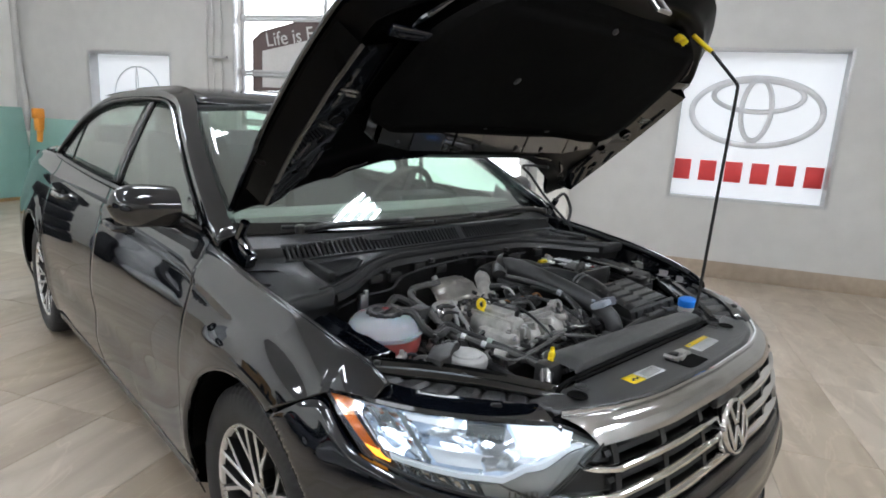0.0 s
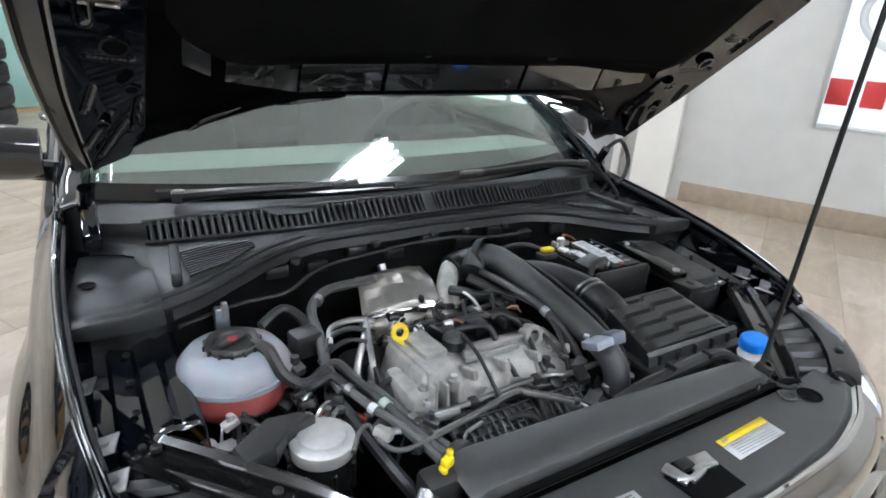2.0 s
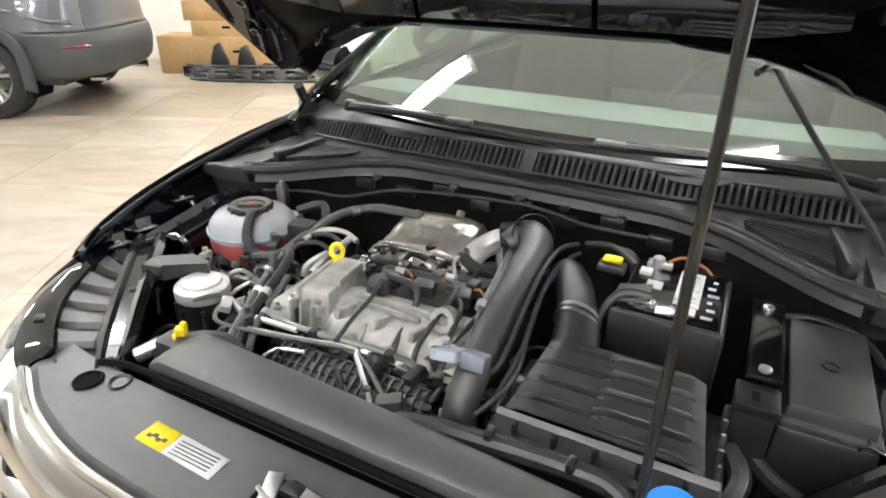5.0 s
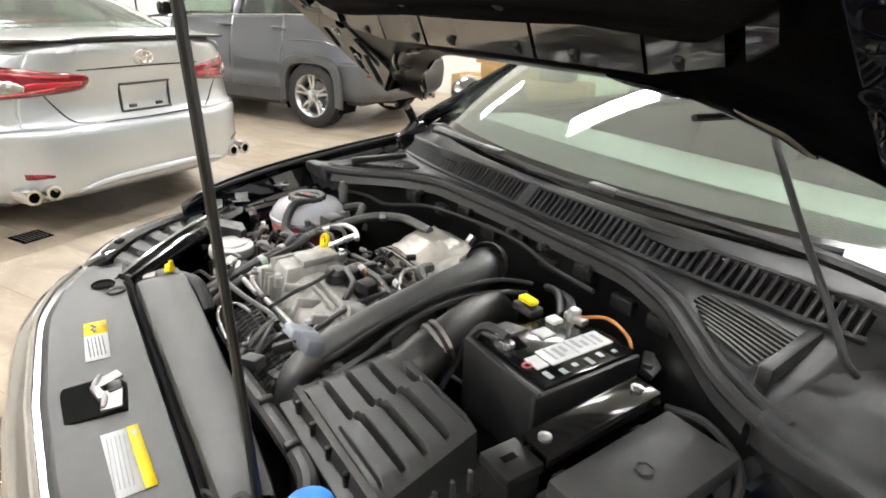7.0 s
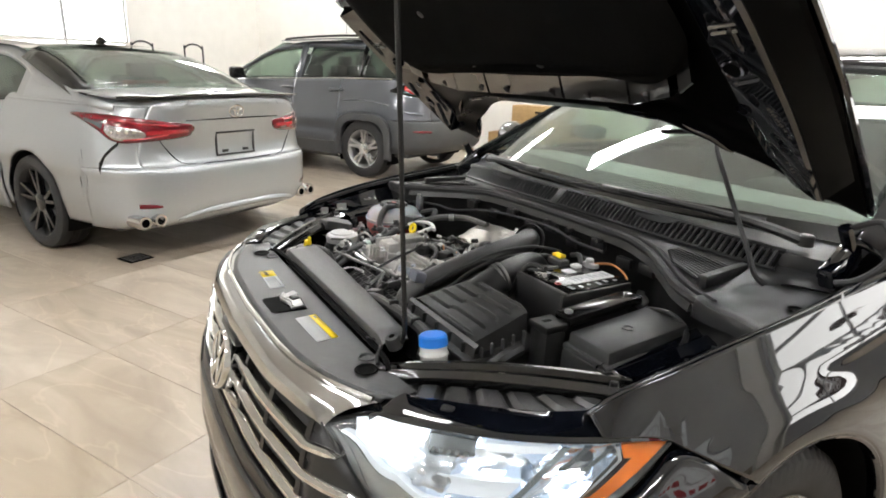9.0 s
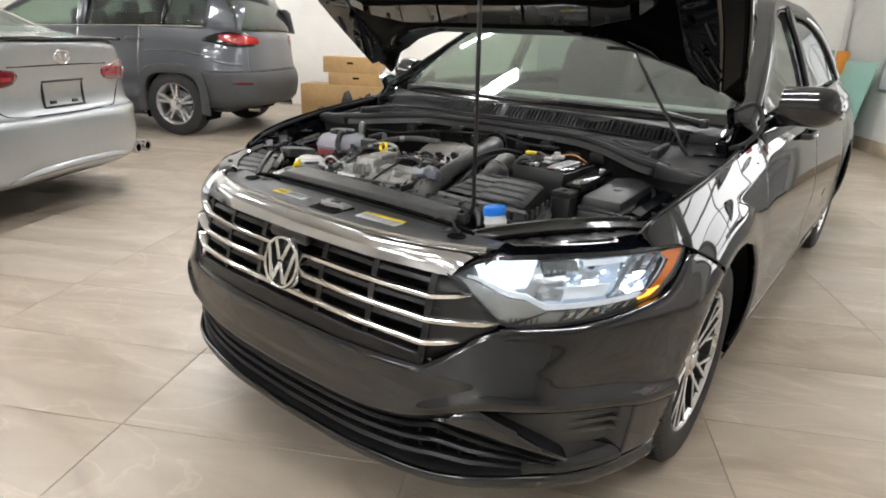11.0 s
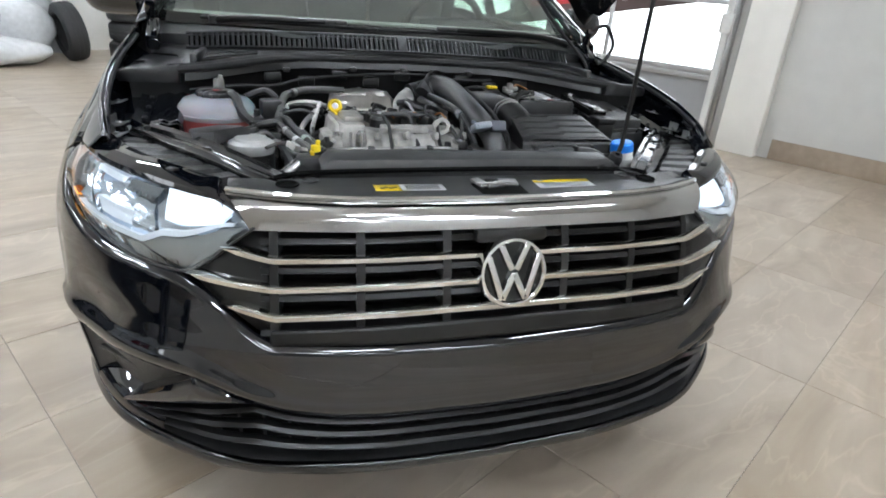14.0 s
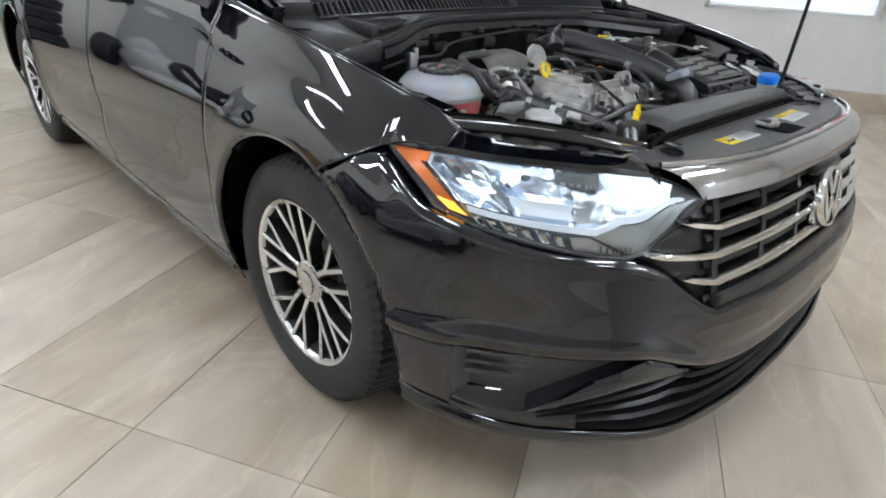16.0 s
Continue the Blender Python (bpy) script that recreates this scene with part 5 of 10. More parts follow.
for sg in (-1, 1):
    hl = new("headlamp")
    hl.parent = sedan
    bm = bmesh.new()
    grid(bm, lambda u, v: lamp_pt(sg, u, v, -0.004), 28, 12)
    o = part("lens", bm, LENS, hl, "clear lens")
    o.visible_shadow = False
    bm = bmesh.new()
    grid(bm, lambda u, v: lamp_pt(sg, u, v, -0.06 * min(1, (1 - u) * 4) * min(1, u * 8 + 0.2) * (math.sin(math.pi * min(max(v, 0.0), 1)) ** 0.4) - 0.006), 28, 12)
    part("housing", bm, LAMP_GR, hl, "smoked grey lamp housing")
    # strip that closes the joint to the chrome bar
    bm = bmesh.new()
    rows = []
    for k in range(9):
        c = Vector((0.514, 0.192, 0.770)).lerp(Vector((0.470, 0.112, 0.726)), k / 8)
        o = Vector(HL_TOP(0.80 + 0.20 * k / 8))
        rows.append([(sg * q.x, q.y, q.z) for q in (c, c.lerp(o, 0.5) + Vector((0, 0.004, -0.004)), o + Vector((0, 0.004, -0.004)))])
    loft(bm, rows)
    part("joint_strip", bm, PAINT, hl)
    # rim of the lamp
    bm = bmesh.new()
    tube(bm, [lamp_pt(sg, u, 0, -0.006) for u in [i / 14 for i in range(15)]] + [lamp_pt(sg, u, 1, -0.006) for u in [1 - i / 14 for i in range(15)]] + [lamp_pt(sg, 0, 0, -0.006)], 0.0035, 6, 2)
    part("rim", bm, PLASTIC_SAT, hl)

    def patch(name, corners, d, material, label="", crown=0.0, wall=0.016):
        """A raised facet between four (u, v) corners at depth d behind the lens, with side walls."""
        q = [Vector(c) for c in corners]
        edge = lambda i, j: q[0].lerp(q[1], i).lerp(q[3].lerp(q[2], i), j)
        bm = bmesh.new()
        rows = []
        for i in range(9):
            a = i / 8
            row = [(*edge(a, 0), d - wall)]
            for j in range(5):
                b = j / 4
                row.append((*edge(a, b), d - crown * math.sin(math.pi * a) * math.sin(math.pi * b)))
            row.append((*edge(a, 1), d - wall))
            rows.append([lamp_pt(sg, u, v, dd) for u, v, dd in row])
        loft(bm, rows)
        return part(name, bm, material, hl, label)

    # two faceted bowls
    def bowls(u, v):
        d = 0.0
        for uc in (0.225, 0.42):
            d = max(d, (1 - ((u - uc) / 0.10) ** 2))
        d = max(d, 0.0) ** 0.7 * max(0, math.sin(math.pi * min(1, max(0, (v - 0.06) / 0.62)))) ** 0.6
        fold = abs((u * 22 + v * 5.0) % 2 - 1) * 0.004 + abs((v * 9 - u * 4) % 2 - 1) * 0.0025
        return lamp_pt(sg, u, v, -0.016 - 0.044 * d - fold)
    bm = bmesh.new()
    grid(bm, lambda u, v: bowls(0.125 + 0.47 * u + 0.03 * v, 0.07 + 0.62 * v), 72, 30)
    part("reflector", bm, REFL, hl, "polished faceted reflector bowls", sharp=18)
    bm = bmesh.new()
    grid(bm, lambda u, v: lamp_pt(sg, 0.60 + 0.34 * u * (1 - 0.22 * v), 0.06 + 0.50 * v, -0.022 - 0.004 * abs((u * 3 + v * 2) % 2 - 1)), 30, 16)
    part("inner_reflector", bm, REFL, hl, "polished inner reflector", sharp=18)
    # amber corner: upright bar and upper arm, bright frame, lit foot
    patch("amber_reflector", ((0.012, 0.05), (0.075, 0.05), (0.135, 0.74), (0.055, 0.74)), -0.012, AMBER, "amber side reflector")
    patch("amber_reflector", ((0.077, 0.05), (0.150, 0.08), (0.115, 0.22), (0.088, 0.22)), -0.012, AMBER, "amber side reflector")
    patch("amber_lamp", ((0.060, 0.75), (0.136, 0.75), (0.165, 0.88), (0.085, 0.90)), -0.010, AMBER_LIT, "lit amber lamp")
    for ca, cb in (((0.118, 0.23), (0.172, 0.80)), ((0.152, 0.09), (0.117, 0.23))):
        patch("amber_frame", (ca, (ca[0] + 0.012, ca[1]), (cb[0] + 0.012, cb[1]), cb), -0.008, REFL, "bright frame of the amber corner")
    # modules and shrouds of the two bowls
    patch("led_module", ((0.20, 0.38), (0.25, 0.38), (0.27, 0.48), (0.22, 0.48)), -0.028, LED, "bright white lamp module")
    patch("led_module", ((0.39, 0.40), (0.45, 0.40), (0.47, 0.50), (0.41, 0.50)), -0.028, LED, "bright white lamp module")
    # these two facets glow in place of the light they would reflect
    patch("reflector_brow", ((0.30, 0.09), (0.47, 0.09), (0.46, 0.17), (0.31, 0.15)), -0.012, GUIDE_FACET_GLOW, "upper reflector facet with added glow")
    patch("reflector_brow", ((0.34, 0.46), (0.58, 0.44), (0.55, 0.62), (0.36, 0.64)), -0.020, GUIDE_FACET_GLOW, "lower reflector facet with added glow", 0.01)
    patch("divider", ((0.275, 0.10), (0.295, 0.10), (0.345, 0.62), (0.325, 0.62)), -0.012, REFL_DK, "slanted divider")
    patch("divider", ((0.165, 0.12), (0.185, 0.12), (0.22, 0.34), (0.20, 0.34)), -0.014, LAMP_GR, "small smoked shroud")
    patch("divider", ((0.225, 0.10), (0.245, 0.10), (0.275, 0.32), (0.255, 0.32)), -0.014, LAMP_GR, "small smoked shroud")
    patch("projector_shroud", ((0.49, 0.09), (0.62, 0.08), (0.60, 0.24), (0.48, 0.23)), -0.012, LAMP_GR, "smoked grey shroud")
    for k in range(5):
        u = 0.495 + 0.022 * k
        patch("shroud_rib", ((u, 0.19), (u + 0.010, 0.19), (u + 0.008, 0.23), (u - 0.002, 0.23)), -0.009, REFL_DK, wall=0.006)
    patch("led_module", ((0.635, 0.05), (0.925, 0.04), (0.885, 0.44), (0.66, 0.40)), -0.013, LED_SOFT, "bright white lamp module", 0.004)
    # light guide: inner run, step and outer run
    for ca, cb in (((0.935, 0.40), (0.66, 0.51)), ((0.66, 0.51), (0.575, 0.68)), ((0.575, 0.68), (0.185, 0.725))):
        patch("light_guide", (ca, cb, (cb[0], cb[1] + 0.075), (ca[0], ca[1] + 0.075)), -0.009, GUIDE_FACET_GLOW, "glowing light guide strip")
    patch("bezel", ((0.155, 0.012), (0.945, 0.012), (0.935, 0.040), (0.155, 0.055)), -0.008, REFL, "bright upper trim")
    patch("lower_bezel", ((0.57, 0.775), (0.655, 0.61), (0.955, 0.52), (0.735, 0.97)), -0.013, LAMP_BZ, "smoked grey lamp bezel")
    patch("lower_bezel", ((0.50, 0.82), (0.565, 0.79), (0.69, 0.97), (0.52, 0.97)), -0.013, LAMP_BZ, "smoked grey lamp bezel")
    patch("lower_bezel", ((0.957, 0.50), (0.998, 0.50), (0.87, 0.985), (0.74, 0.975)), -0.012, LAMP_BZ, "smoked grey lamp bezel")
    for k in range(6):
        u = 0.60 + 0.022 * k
        patch("bezel_rib", ((u, 0.86), (u + 0.008, 0.86), (u + 0.012, 0.95), (u + 0.004, 0.95)), -0.010, PLASTIC_SAT, wall=0.006)
    for k in range(6):
        u = 0.185 + 0.052 * k
        lift = (0.0, 0.004, 0.001, 0.005, 0.002, 0.004)[k]
        patch("lower_reflector", ((u, 0.81), (u + 0.044, 0.81), (u + 0.062, 0.965), (u + 0.018, 0.965)), -0.018 - lift, (REFL, REFL_DK)[k % 2], "small bright reflector", 0.006)
        patch("lower_glint", ((u + 0.012, 0.85), (u + 0.030, 0.83), (u + 0.038, 0.93), (u + 0.024, 0.94)), -0.012, CHROME, "small bright facet", wall=0.006)

# ---- open hood ----
SHEET = mat("beam_gloss_black", (0.006, 0.006, 0.006), 0.3, 0.0, 0.1, 30, coat=1.0)
SHEET.node_tree.nodes["Principled BSDF"].inputs["Coat IOR"].default_value = 2.1
HOOD_IN = mat("inner_panel_paint", (0.0018, 0.0018, 0.0018), 0.3, 0.0, 0.2, 60, spec=0.04)
LINE = mat("dull_line_metal", (0.32, 0.32, 0.31), 0.3, 0.9, 0.15, 60)
BRACE = mat("brace_paint", (0.008, 0.008, 0.0082), 0.22, 0.3, 0.25, 12, coat=0.9)
HA, HY, HZ = radians(41), 1.2, 1.02
hood = new("hood")
hood.parent = sedan


def hp(x, a, n=0.0):
    """Place on the raised hood: x across, a along from the hinge, n outwards."""
    return Vector((x, HY - a * math.cos(HA) + n * math.sin(HA), HZ + a * math.sin(HA) + n * math.cos(HA)))


A_REAR = table([(0.0, 0.295), (0.27, 0.295), (0.40, 0.262), (0.53, 0.195), (0.62, 0.15), (0.72, 0.06), (0.775, 0.02)])
A_FRONT = table([(0.0, 1.13), (0.25, 1.12), (0.4, 1.09), (0.52, 1.035), (0.6, 0.985), (0.70, 0.905), (0.775, 0.80)])


HALF = table([(0.0, 0.745), (0.1, 0.756), (0.25, 0.772), (0.45, 0.786), (0.6, 0.787), (0.75, 0.778), (0.9, 0.758), (1.2, 0.75)])


def hood_pt(u, v, n0, inset=0.0, crown=0.012, lift=0.040):
    s = 2 * v - 1
    k = abs(s) * 0.775
    a0, a1 = A_REAR(k) + inset * 0.7, A_FRONT(k) - inset
    a = a0 + (a1 - a0) * u
    n = n0 + lift + crown * (1 - abs(s) ** 2.5) - 0.02 * max(0, (a - 0.85) / 0.28) ** 2
    return hp(s * (HALF(a) - inset), a, n)


bm = bmesh.new()
grid(bm, lambda u, v: hood_pt(u, v, 0.0), 40, 60)
part("hood_skin", bm, PAINT, hood, solid=0.004, offset=0)
bm = bmesh.new()


def inner_n(u, v):
    """Pressed inner sheet: a deep rim beam, a valley inside it and stamped ribs."""
    s = abs(2 * v - 1)
    e = min(u, 1 - u, (1 - s) * 1.2)
    n = -0.008 - 0.032 * min(1, e / 0.08)
    n += 0.006 * math.exp(-((e - 0.15) / 0.05) ** 2)
    n -= 0.010 * math.exp(-((e - 0.09) / 0.02) ** 2)
    return n


grid(bm, lambda u, v: hood_pt(u, v, inner_n(u, v), 0.003, 0.0, 0.030), 100, 140)
part("hood_inner_panel", bm, HOOD_IN, hood, "pressed black inner panel")
SLOTS = ((0.655, 0.30, 0.700, 0.20), (0.678, 0.34, 0.722, 0.24), (0.632, 0.36, 0.640, 0.27), (0.70, 0.42, 0.715, 0.36), (0.640, 0.47, 0.70, 0.50), (0.655, 0.60, 0.705, 0.62), (0.70, 0.68, 0.70, 0.57))


def slot_depth(x, a):
    """How far the pressed slots sink the side flange."""
    best = 9.0
    for x0, a0, x1, a1 in SLOTS:
        dx, da = x1 - x0, a1 - a0
        t = min(1, max(0, ((x - x0) * dx + (a - a0) * da) / (dx * dx + da * da)))
        best = min(best, math.hypot(x - x0 - dx * t, a - a0 - da * t))
    return 0.007 * min(1, max(0, (0.0085 - best) / 0.004))


for sg in (-1, 1):       # broad side flange between the liner and the rim
    def flange(u, v):
        a = 0.16 + 0.60 * u
        xi = 0.615 + 0.03 * max(0, (0.26 - a) / 0.1)
        x = xi + (HALF(a) - 0.045 - xi) * v
        lip = 0.008 * max(0, 1 - min(v, 1 - v) / 0.05)
        return hp(sg * x, a, -0.014 + lip - 0.032 * v + slot_depth(x, a))
    bm = bmesh.new()
    grid(bm, flange, 150, 36)
    part("side_flange", bm, PAINT, hood, "glossy pressed side flange", sharp=50)
    bm = bmesh.new()         # outer wall of the flange up to the rim
    rows = []
    for k in range(41):
        a = 0.16 + 0.60 * k / 40
        x = HALF(a) - 0.045
        rows.append([hp(sg * (x - 0.001), a, -0.0375), hp(sg * (x + 0.004), a, -0.040), hp(sg * (x + 0.016), a, -0.018), hp(sg * (x + 0.036), a, 0.020)])
    loft(bm, rows)
    part("flange_wall", bm, HOOD_IN, hood)
    for k, (x, a, r) in enumerate(((0.665, 0.52, 0.016), (0.69, 0.31, 0.008), (0.645, 0.415, 0.009))):
        bm = bmesh.new()
        lathe(bm, [(r + 0.006, -0.001), (r + 0.005, 0.003), (r, 0.003), (r - 0.002, -0.004)], 18, Matrix.Translation(hp(sg * x, a, -0.034)) @ Matrix.Rotation(-HA + math.pi, 4, "X"))
        part("stamped_ring", bm, PAINT, hood)
        bm = bmesh.new()
        lathe(bm, [(r, 0.0012), (0, 0.0012)], 18, Matrix.Translation(hp(sg * x, a, -0.034)) @ Matrix.Rotation(-HA + math.pi, 4, "X"))
        part("stamped_hole", bm, DEEP, hood)
bm = bmesh.new()
# folded hem round the rim
rim = [hood_pt(0, i / 40, -0.004) for i in range(41)] + [hood_pt(i / 30, 1, -0.004) for i in range(1, 31)] + [hood_pt(1, 1 - i / 40, -0.004) for i in range(1, 41)] + [hood_pt(1 - i / 30, 0, -0.004) for i in range(1, 31)]
tube(bm, rim, 0.006, 6, curved=False)
part("hood_hem", bm, PAINT, hood)
# felt liner, quilted, with clips
LX = table([(0.470, 0.43), (0.49, 0.51), (0.53, 0.57), (0.60, 0.60), (0.80, 0.585), (0.92, 0.50), (0.985, 0.36)])
bm = bmesh.new()


def liner_pt(u, v):
    a = 0.470 + 0.515 * u
    s = 2 * v - 1
    x = LX(a) * s
    e = min(u * 0.6, (1 - u) * 0.6, (1 - abs(s)) * 0.6)
    bulge = 0.02 * min(1, e / 0.025) + 0.012 * min(1, max(0, e - 0.05) / 0.02) + 0.004 * math.sin(x * 9) * math.sin(a * 11)
    return hp(x, a, -0.028 - bulge + 0.02 * (1 - s * s))


grid(bm, liner_pt, 50, 60)
part("hood_liner", bm, LINER, hood, "matt black felt liner")
for x, a in ((-0.42, 0.56), (0.42, 0.56), (-0.15, 0.53), (0.15, 0.53), (-0.2, 0.72), (0.2, 0.72), (-0.48, 0.8), (0.48, 0.8), (0, 0.93)):
    bm = bmesh.new()
    lathe(bm, [(0.014, 0.0), (0.013, 0.004), (0.005, 0.006), (0, 0.006)], 14, Matrix.Translation(hp(x, a, -0.052 + 0.02 * (1 - (x / 0.6) ** 2))) @ Matrix.Rotation(-HA + math.pi, 4, "X"))
    part("liner_clip", bm, PLASTIC, hood)
# flat glossy cross beam below the liner, in lengths
for x0, x1, a0, a1 in ((-0.575, -0.53, 0.520, 0.487), (-0.505, -0.375, 0.472, 0.434), (-0.370, -0.205, 0.434, 0.430), (-0.195, 0.135, 0.430, 0.430), (0.145, 0.365, 0.430, 0.434), (0.372, 0.50, 0.434, 0.472), (0.53, 0.575, 0.487, 0.520)):
    bm = bmesh.new()
    loft(bm, [[hp(x, a + da, n + 0.018 * (1 - (x / 0.7) ** 2)) for da, n in ((-0.036, -0.020), (-0.032, -0.046), (-0.026, -0.050), (0.028, -0.024), (0.034, -0.020), (0.036, -0.012))] for x, a in [(x0 + (x1 - x0) * k / 4, a0 + (a1 - a0) * k / 4) for k in range(5)]])
    part("cross_beam", bm, SHEET, hood, "flat glossy black cross beam")
# long pressed slot edge beside the liner
for sg in (-1, 1):
    for da in (-0.007, 0.007):
        bm = bmesh.new()
        tube(bm, [hp(sg * 0.655, 0.605 + da, -0.030), hp(sg * 0.735, 0.610 + da, -0.026)], 0.003, 6, curved=False)
        part("slot_edge", bm, LINE, hood, "bright metal-coloured slot edge")
for x in (-0.43, -0.235, -0.1, 0.1, 0.235, 0.43):
    bm = bmesh.new()
    a = 0.418 + 0.12 * max(0, abs(x) - 0.3)
    box(bm, (0, 0, 0), (0.016, 0.02, 0.014), 0.004)
    bm.transform(Matrix.Translation(hp(x, a, -0.044 + 0.018 * (1 - (x / 0.7) ** 2))) @ Matrix.Rotation(-HA, 4, "X"))
    part("seal_buffer", bm, RUBBER, hood)
# hinges and stiffeners
for sg in (-1, 1):
    bm = bmesh.new()
    tube(bm, [hp(sg * 0.735, 0.06, -0.03), hp(sg * 0.74, 0.0, -0.05), (sg * 0.735, 1.16, 0.985), (sg * 0.73, 1.10, 0.93)], 0.014, 8)
    box(bm, (sg * 0.735, 1.15, 0.95), (0.035, 0.11, 0.05), 0.008, (25, 0, 0))
    part("hinge", bm, PAINT, hood)
    bm = bmesh.new()
    box(bm, (0, 0, 0), (0.16, 0.03, 0.012), 0.004)
    bm.transform(Matrix.Translation(hp(sg * 0.60, 0.80, -0.03)) @ Matrix.Rotation(-HA, 4, "X"))
    part("stiffener", bm, PAINT, hood)
# pressed beads that stiffen the inner panel
for sg in (-1, 1):
    for x0, a0, x1, a1 in ((0.55, 0.25, 0.46, 0.33), (0.62, 0.80, 0.56, 0.90), (0.40, 0.34, 0.26, 0.365)):
        bm = bmesh.new()
        tube(bm, [hp(sg * (x0 + (x1 - x0) * t + 0.01 * math.sin(math.pi * t)), a0 + (a1 - a0) * t, -0.018 + 0.0015 * math.sin(9 * t + x0 * 40)) for t in [i / 6 for i in range(7)]], lambda t: 0.002 + 0.006 * math.sin(math.pi * min(1, max(0, t))), 8)
        part("panel_bead", bm, PAINT, hood)
# latch striker and yellow rod clip at the front
bm = bmesh.new()
tube(bm, [hp(-0.03, 1.06, -0.03), hp(-0.03, 1.06, -0.09), hp(0.03, 1.06, -0.09), hp(0.03, 1.06, -0.03)], 0.006, 8, curved=False)
part("striker", bm, STEEL, hood)
bm = bmesh.new()
box(bm, (0, 0, 0), (0.036, 0.022, 0.018), 0.005)
box(bm, (0.014, 0.0, -0.010), (0.010, 0.022, 0.02), 0.003)
bm.transform(Matrix.Translation(hp(0.30, 0.975, -0.04)) @ Matrix.Rotation(-HA, 4, "X"))
part("rod_clip", bm, YELLOW, hood, "yellow plastic rod clip")
# washer hose from hood to scuttle
bm = bmesh.new()
tube(bm, [hp(0.40, 0.31, -0.03), (0.425, 1.090, 1.195), (0.46, 1.075, 1.155), (0.53, 1.045, 1.07), (0.61, 1.005, 0.985), (0.638, 0.990, 0.955), (0.655, 0.985, 0.93), (0.668, 1.0, 0.91)], 0.0055, 8)
part("washer_hose", bm, RUBBER, sedan)
bm = bmesh.new()
tube(bm, [hp(0.735, 0.05, -0.03), (0.80, 1.14, 1.06), (0.83, 1.12, 1.0), (0.80, 1.10, 0.95), (0.76, 1.09, 0.93)], 0.007, 8)
part("wiring_loop", bm, RUBBER, sedan)

rod = new("prop_rod")
rod.parent = sedan
bm = bmesh.new()
tube(bm, [(0.36, 0.285, 0.80), (0.376, 0.302, 0.80), (0.386, 0.304, 0.83)], 0.0055, 8)
tube(bm, [(0.386, 0.304, 0.83), (0.384, 0.292, 1.2), (0.381, 0.281, 1.488)], 0.0052, 8, curved=False)
tube(bm, [(0.381, 0.281, 1.488), (0.380, 0.284, 1.503), (0.370, 0.305, 1.53), (0.345, 0.335, 1.57), (0.335, 0.36, 1.60)], 0.0052, 8)
part("rod", bm, PLASTIC_SAT, rod)
bm = bmesh.new()
tube(bm, [(0.335, 0.352, 1.592), (0.336, 0.385, 1.617), (0.338, 0.415, 1.642)], 0.0072, 8)
part("rod_grip", bm, YELLOW, rod, "yellow grip sleeve")
bm = bmesh.new()
lathe(bm, [(0.016, -0.014), (0.017, 0.0), (0.014, 0.012), (0.006, 0.013)], 14, turned((0.366, 0.29, 0.80), 20, 0))
part("rod_pivot", bm, RUBBER, rod)

# ---- engine bay: shell ----
SEAL = table([(0.0, 0.985, 0.924), (0.28, 0.985, 0.920), (0.40, 0.955, 0.914), (0.50, 0.895, 0.906), (0.58, 0.845, 0.899), (0.66, 0.818, 0.894), (0.76, 0.80, 0.888)])
bm = bmesh.new()
rows = []
for i in range(61):
    x = -0.76 + 1.52 * i / 60
    y, z = SEAL(abs(x))
    rows.append([(x, y + 0.004, z - 0.01), (x, y + 0.02, z - 0.06), (x, y + 0.035 if abs(x) < 0.45 else y + 0.02, 0.45)])
loft(bm, rows)
part("firewall", bm, PLASTIC_SAT, sedan, "black insulated firewall")
for i in range(9):
    x = -0.4 + i * 0.1
    y, z = SEAL(abs(x))
    bm = bmesh.new()
    box(bm, (x, y + 0.008, z - 0.05 - 0.02 * (i % 2)), (0.05, 0.02, 0.03), 0.006)
    part("firewall_clip", bm, PLASTIC, sedan)
bm = bmesh.new()
box(bm, (0, 0.62, 0.44), (1.3, 0.9, 0.04), 0.01)
part("undertray", bm, DEEP, sedan)
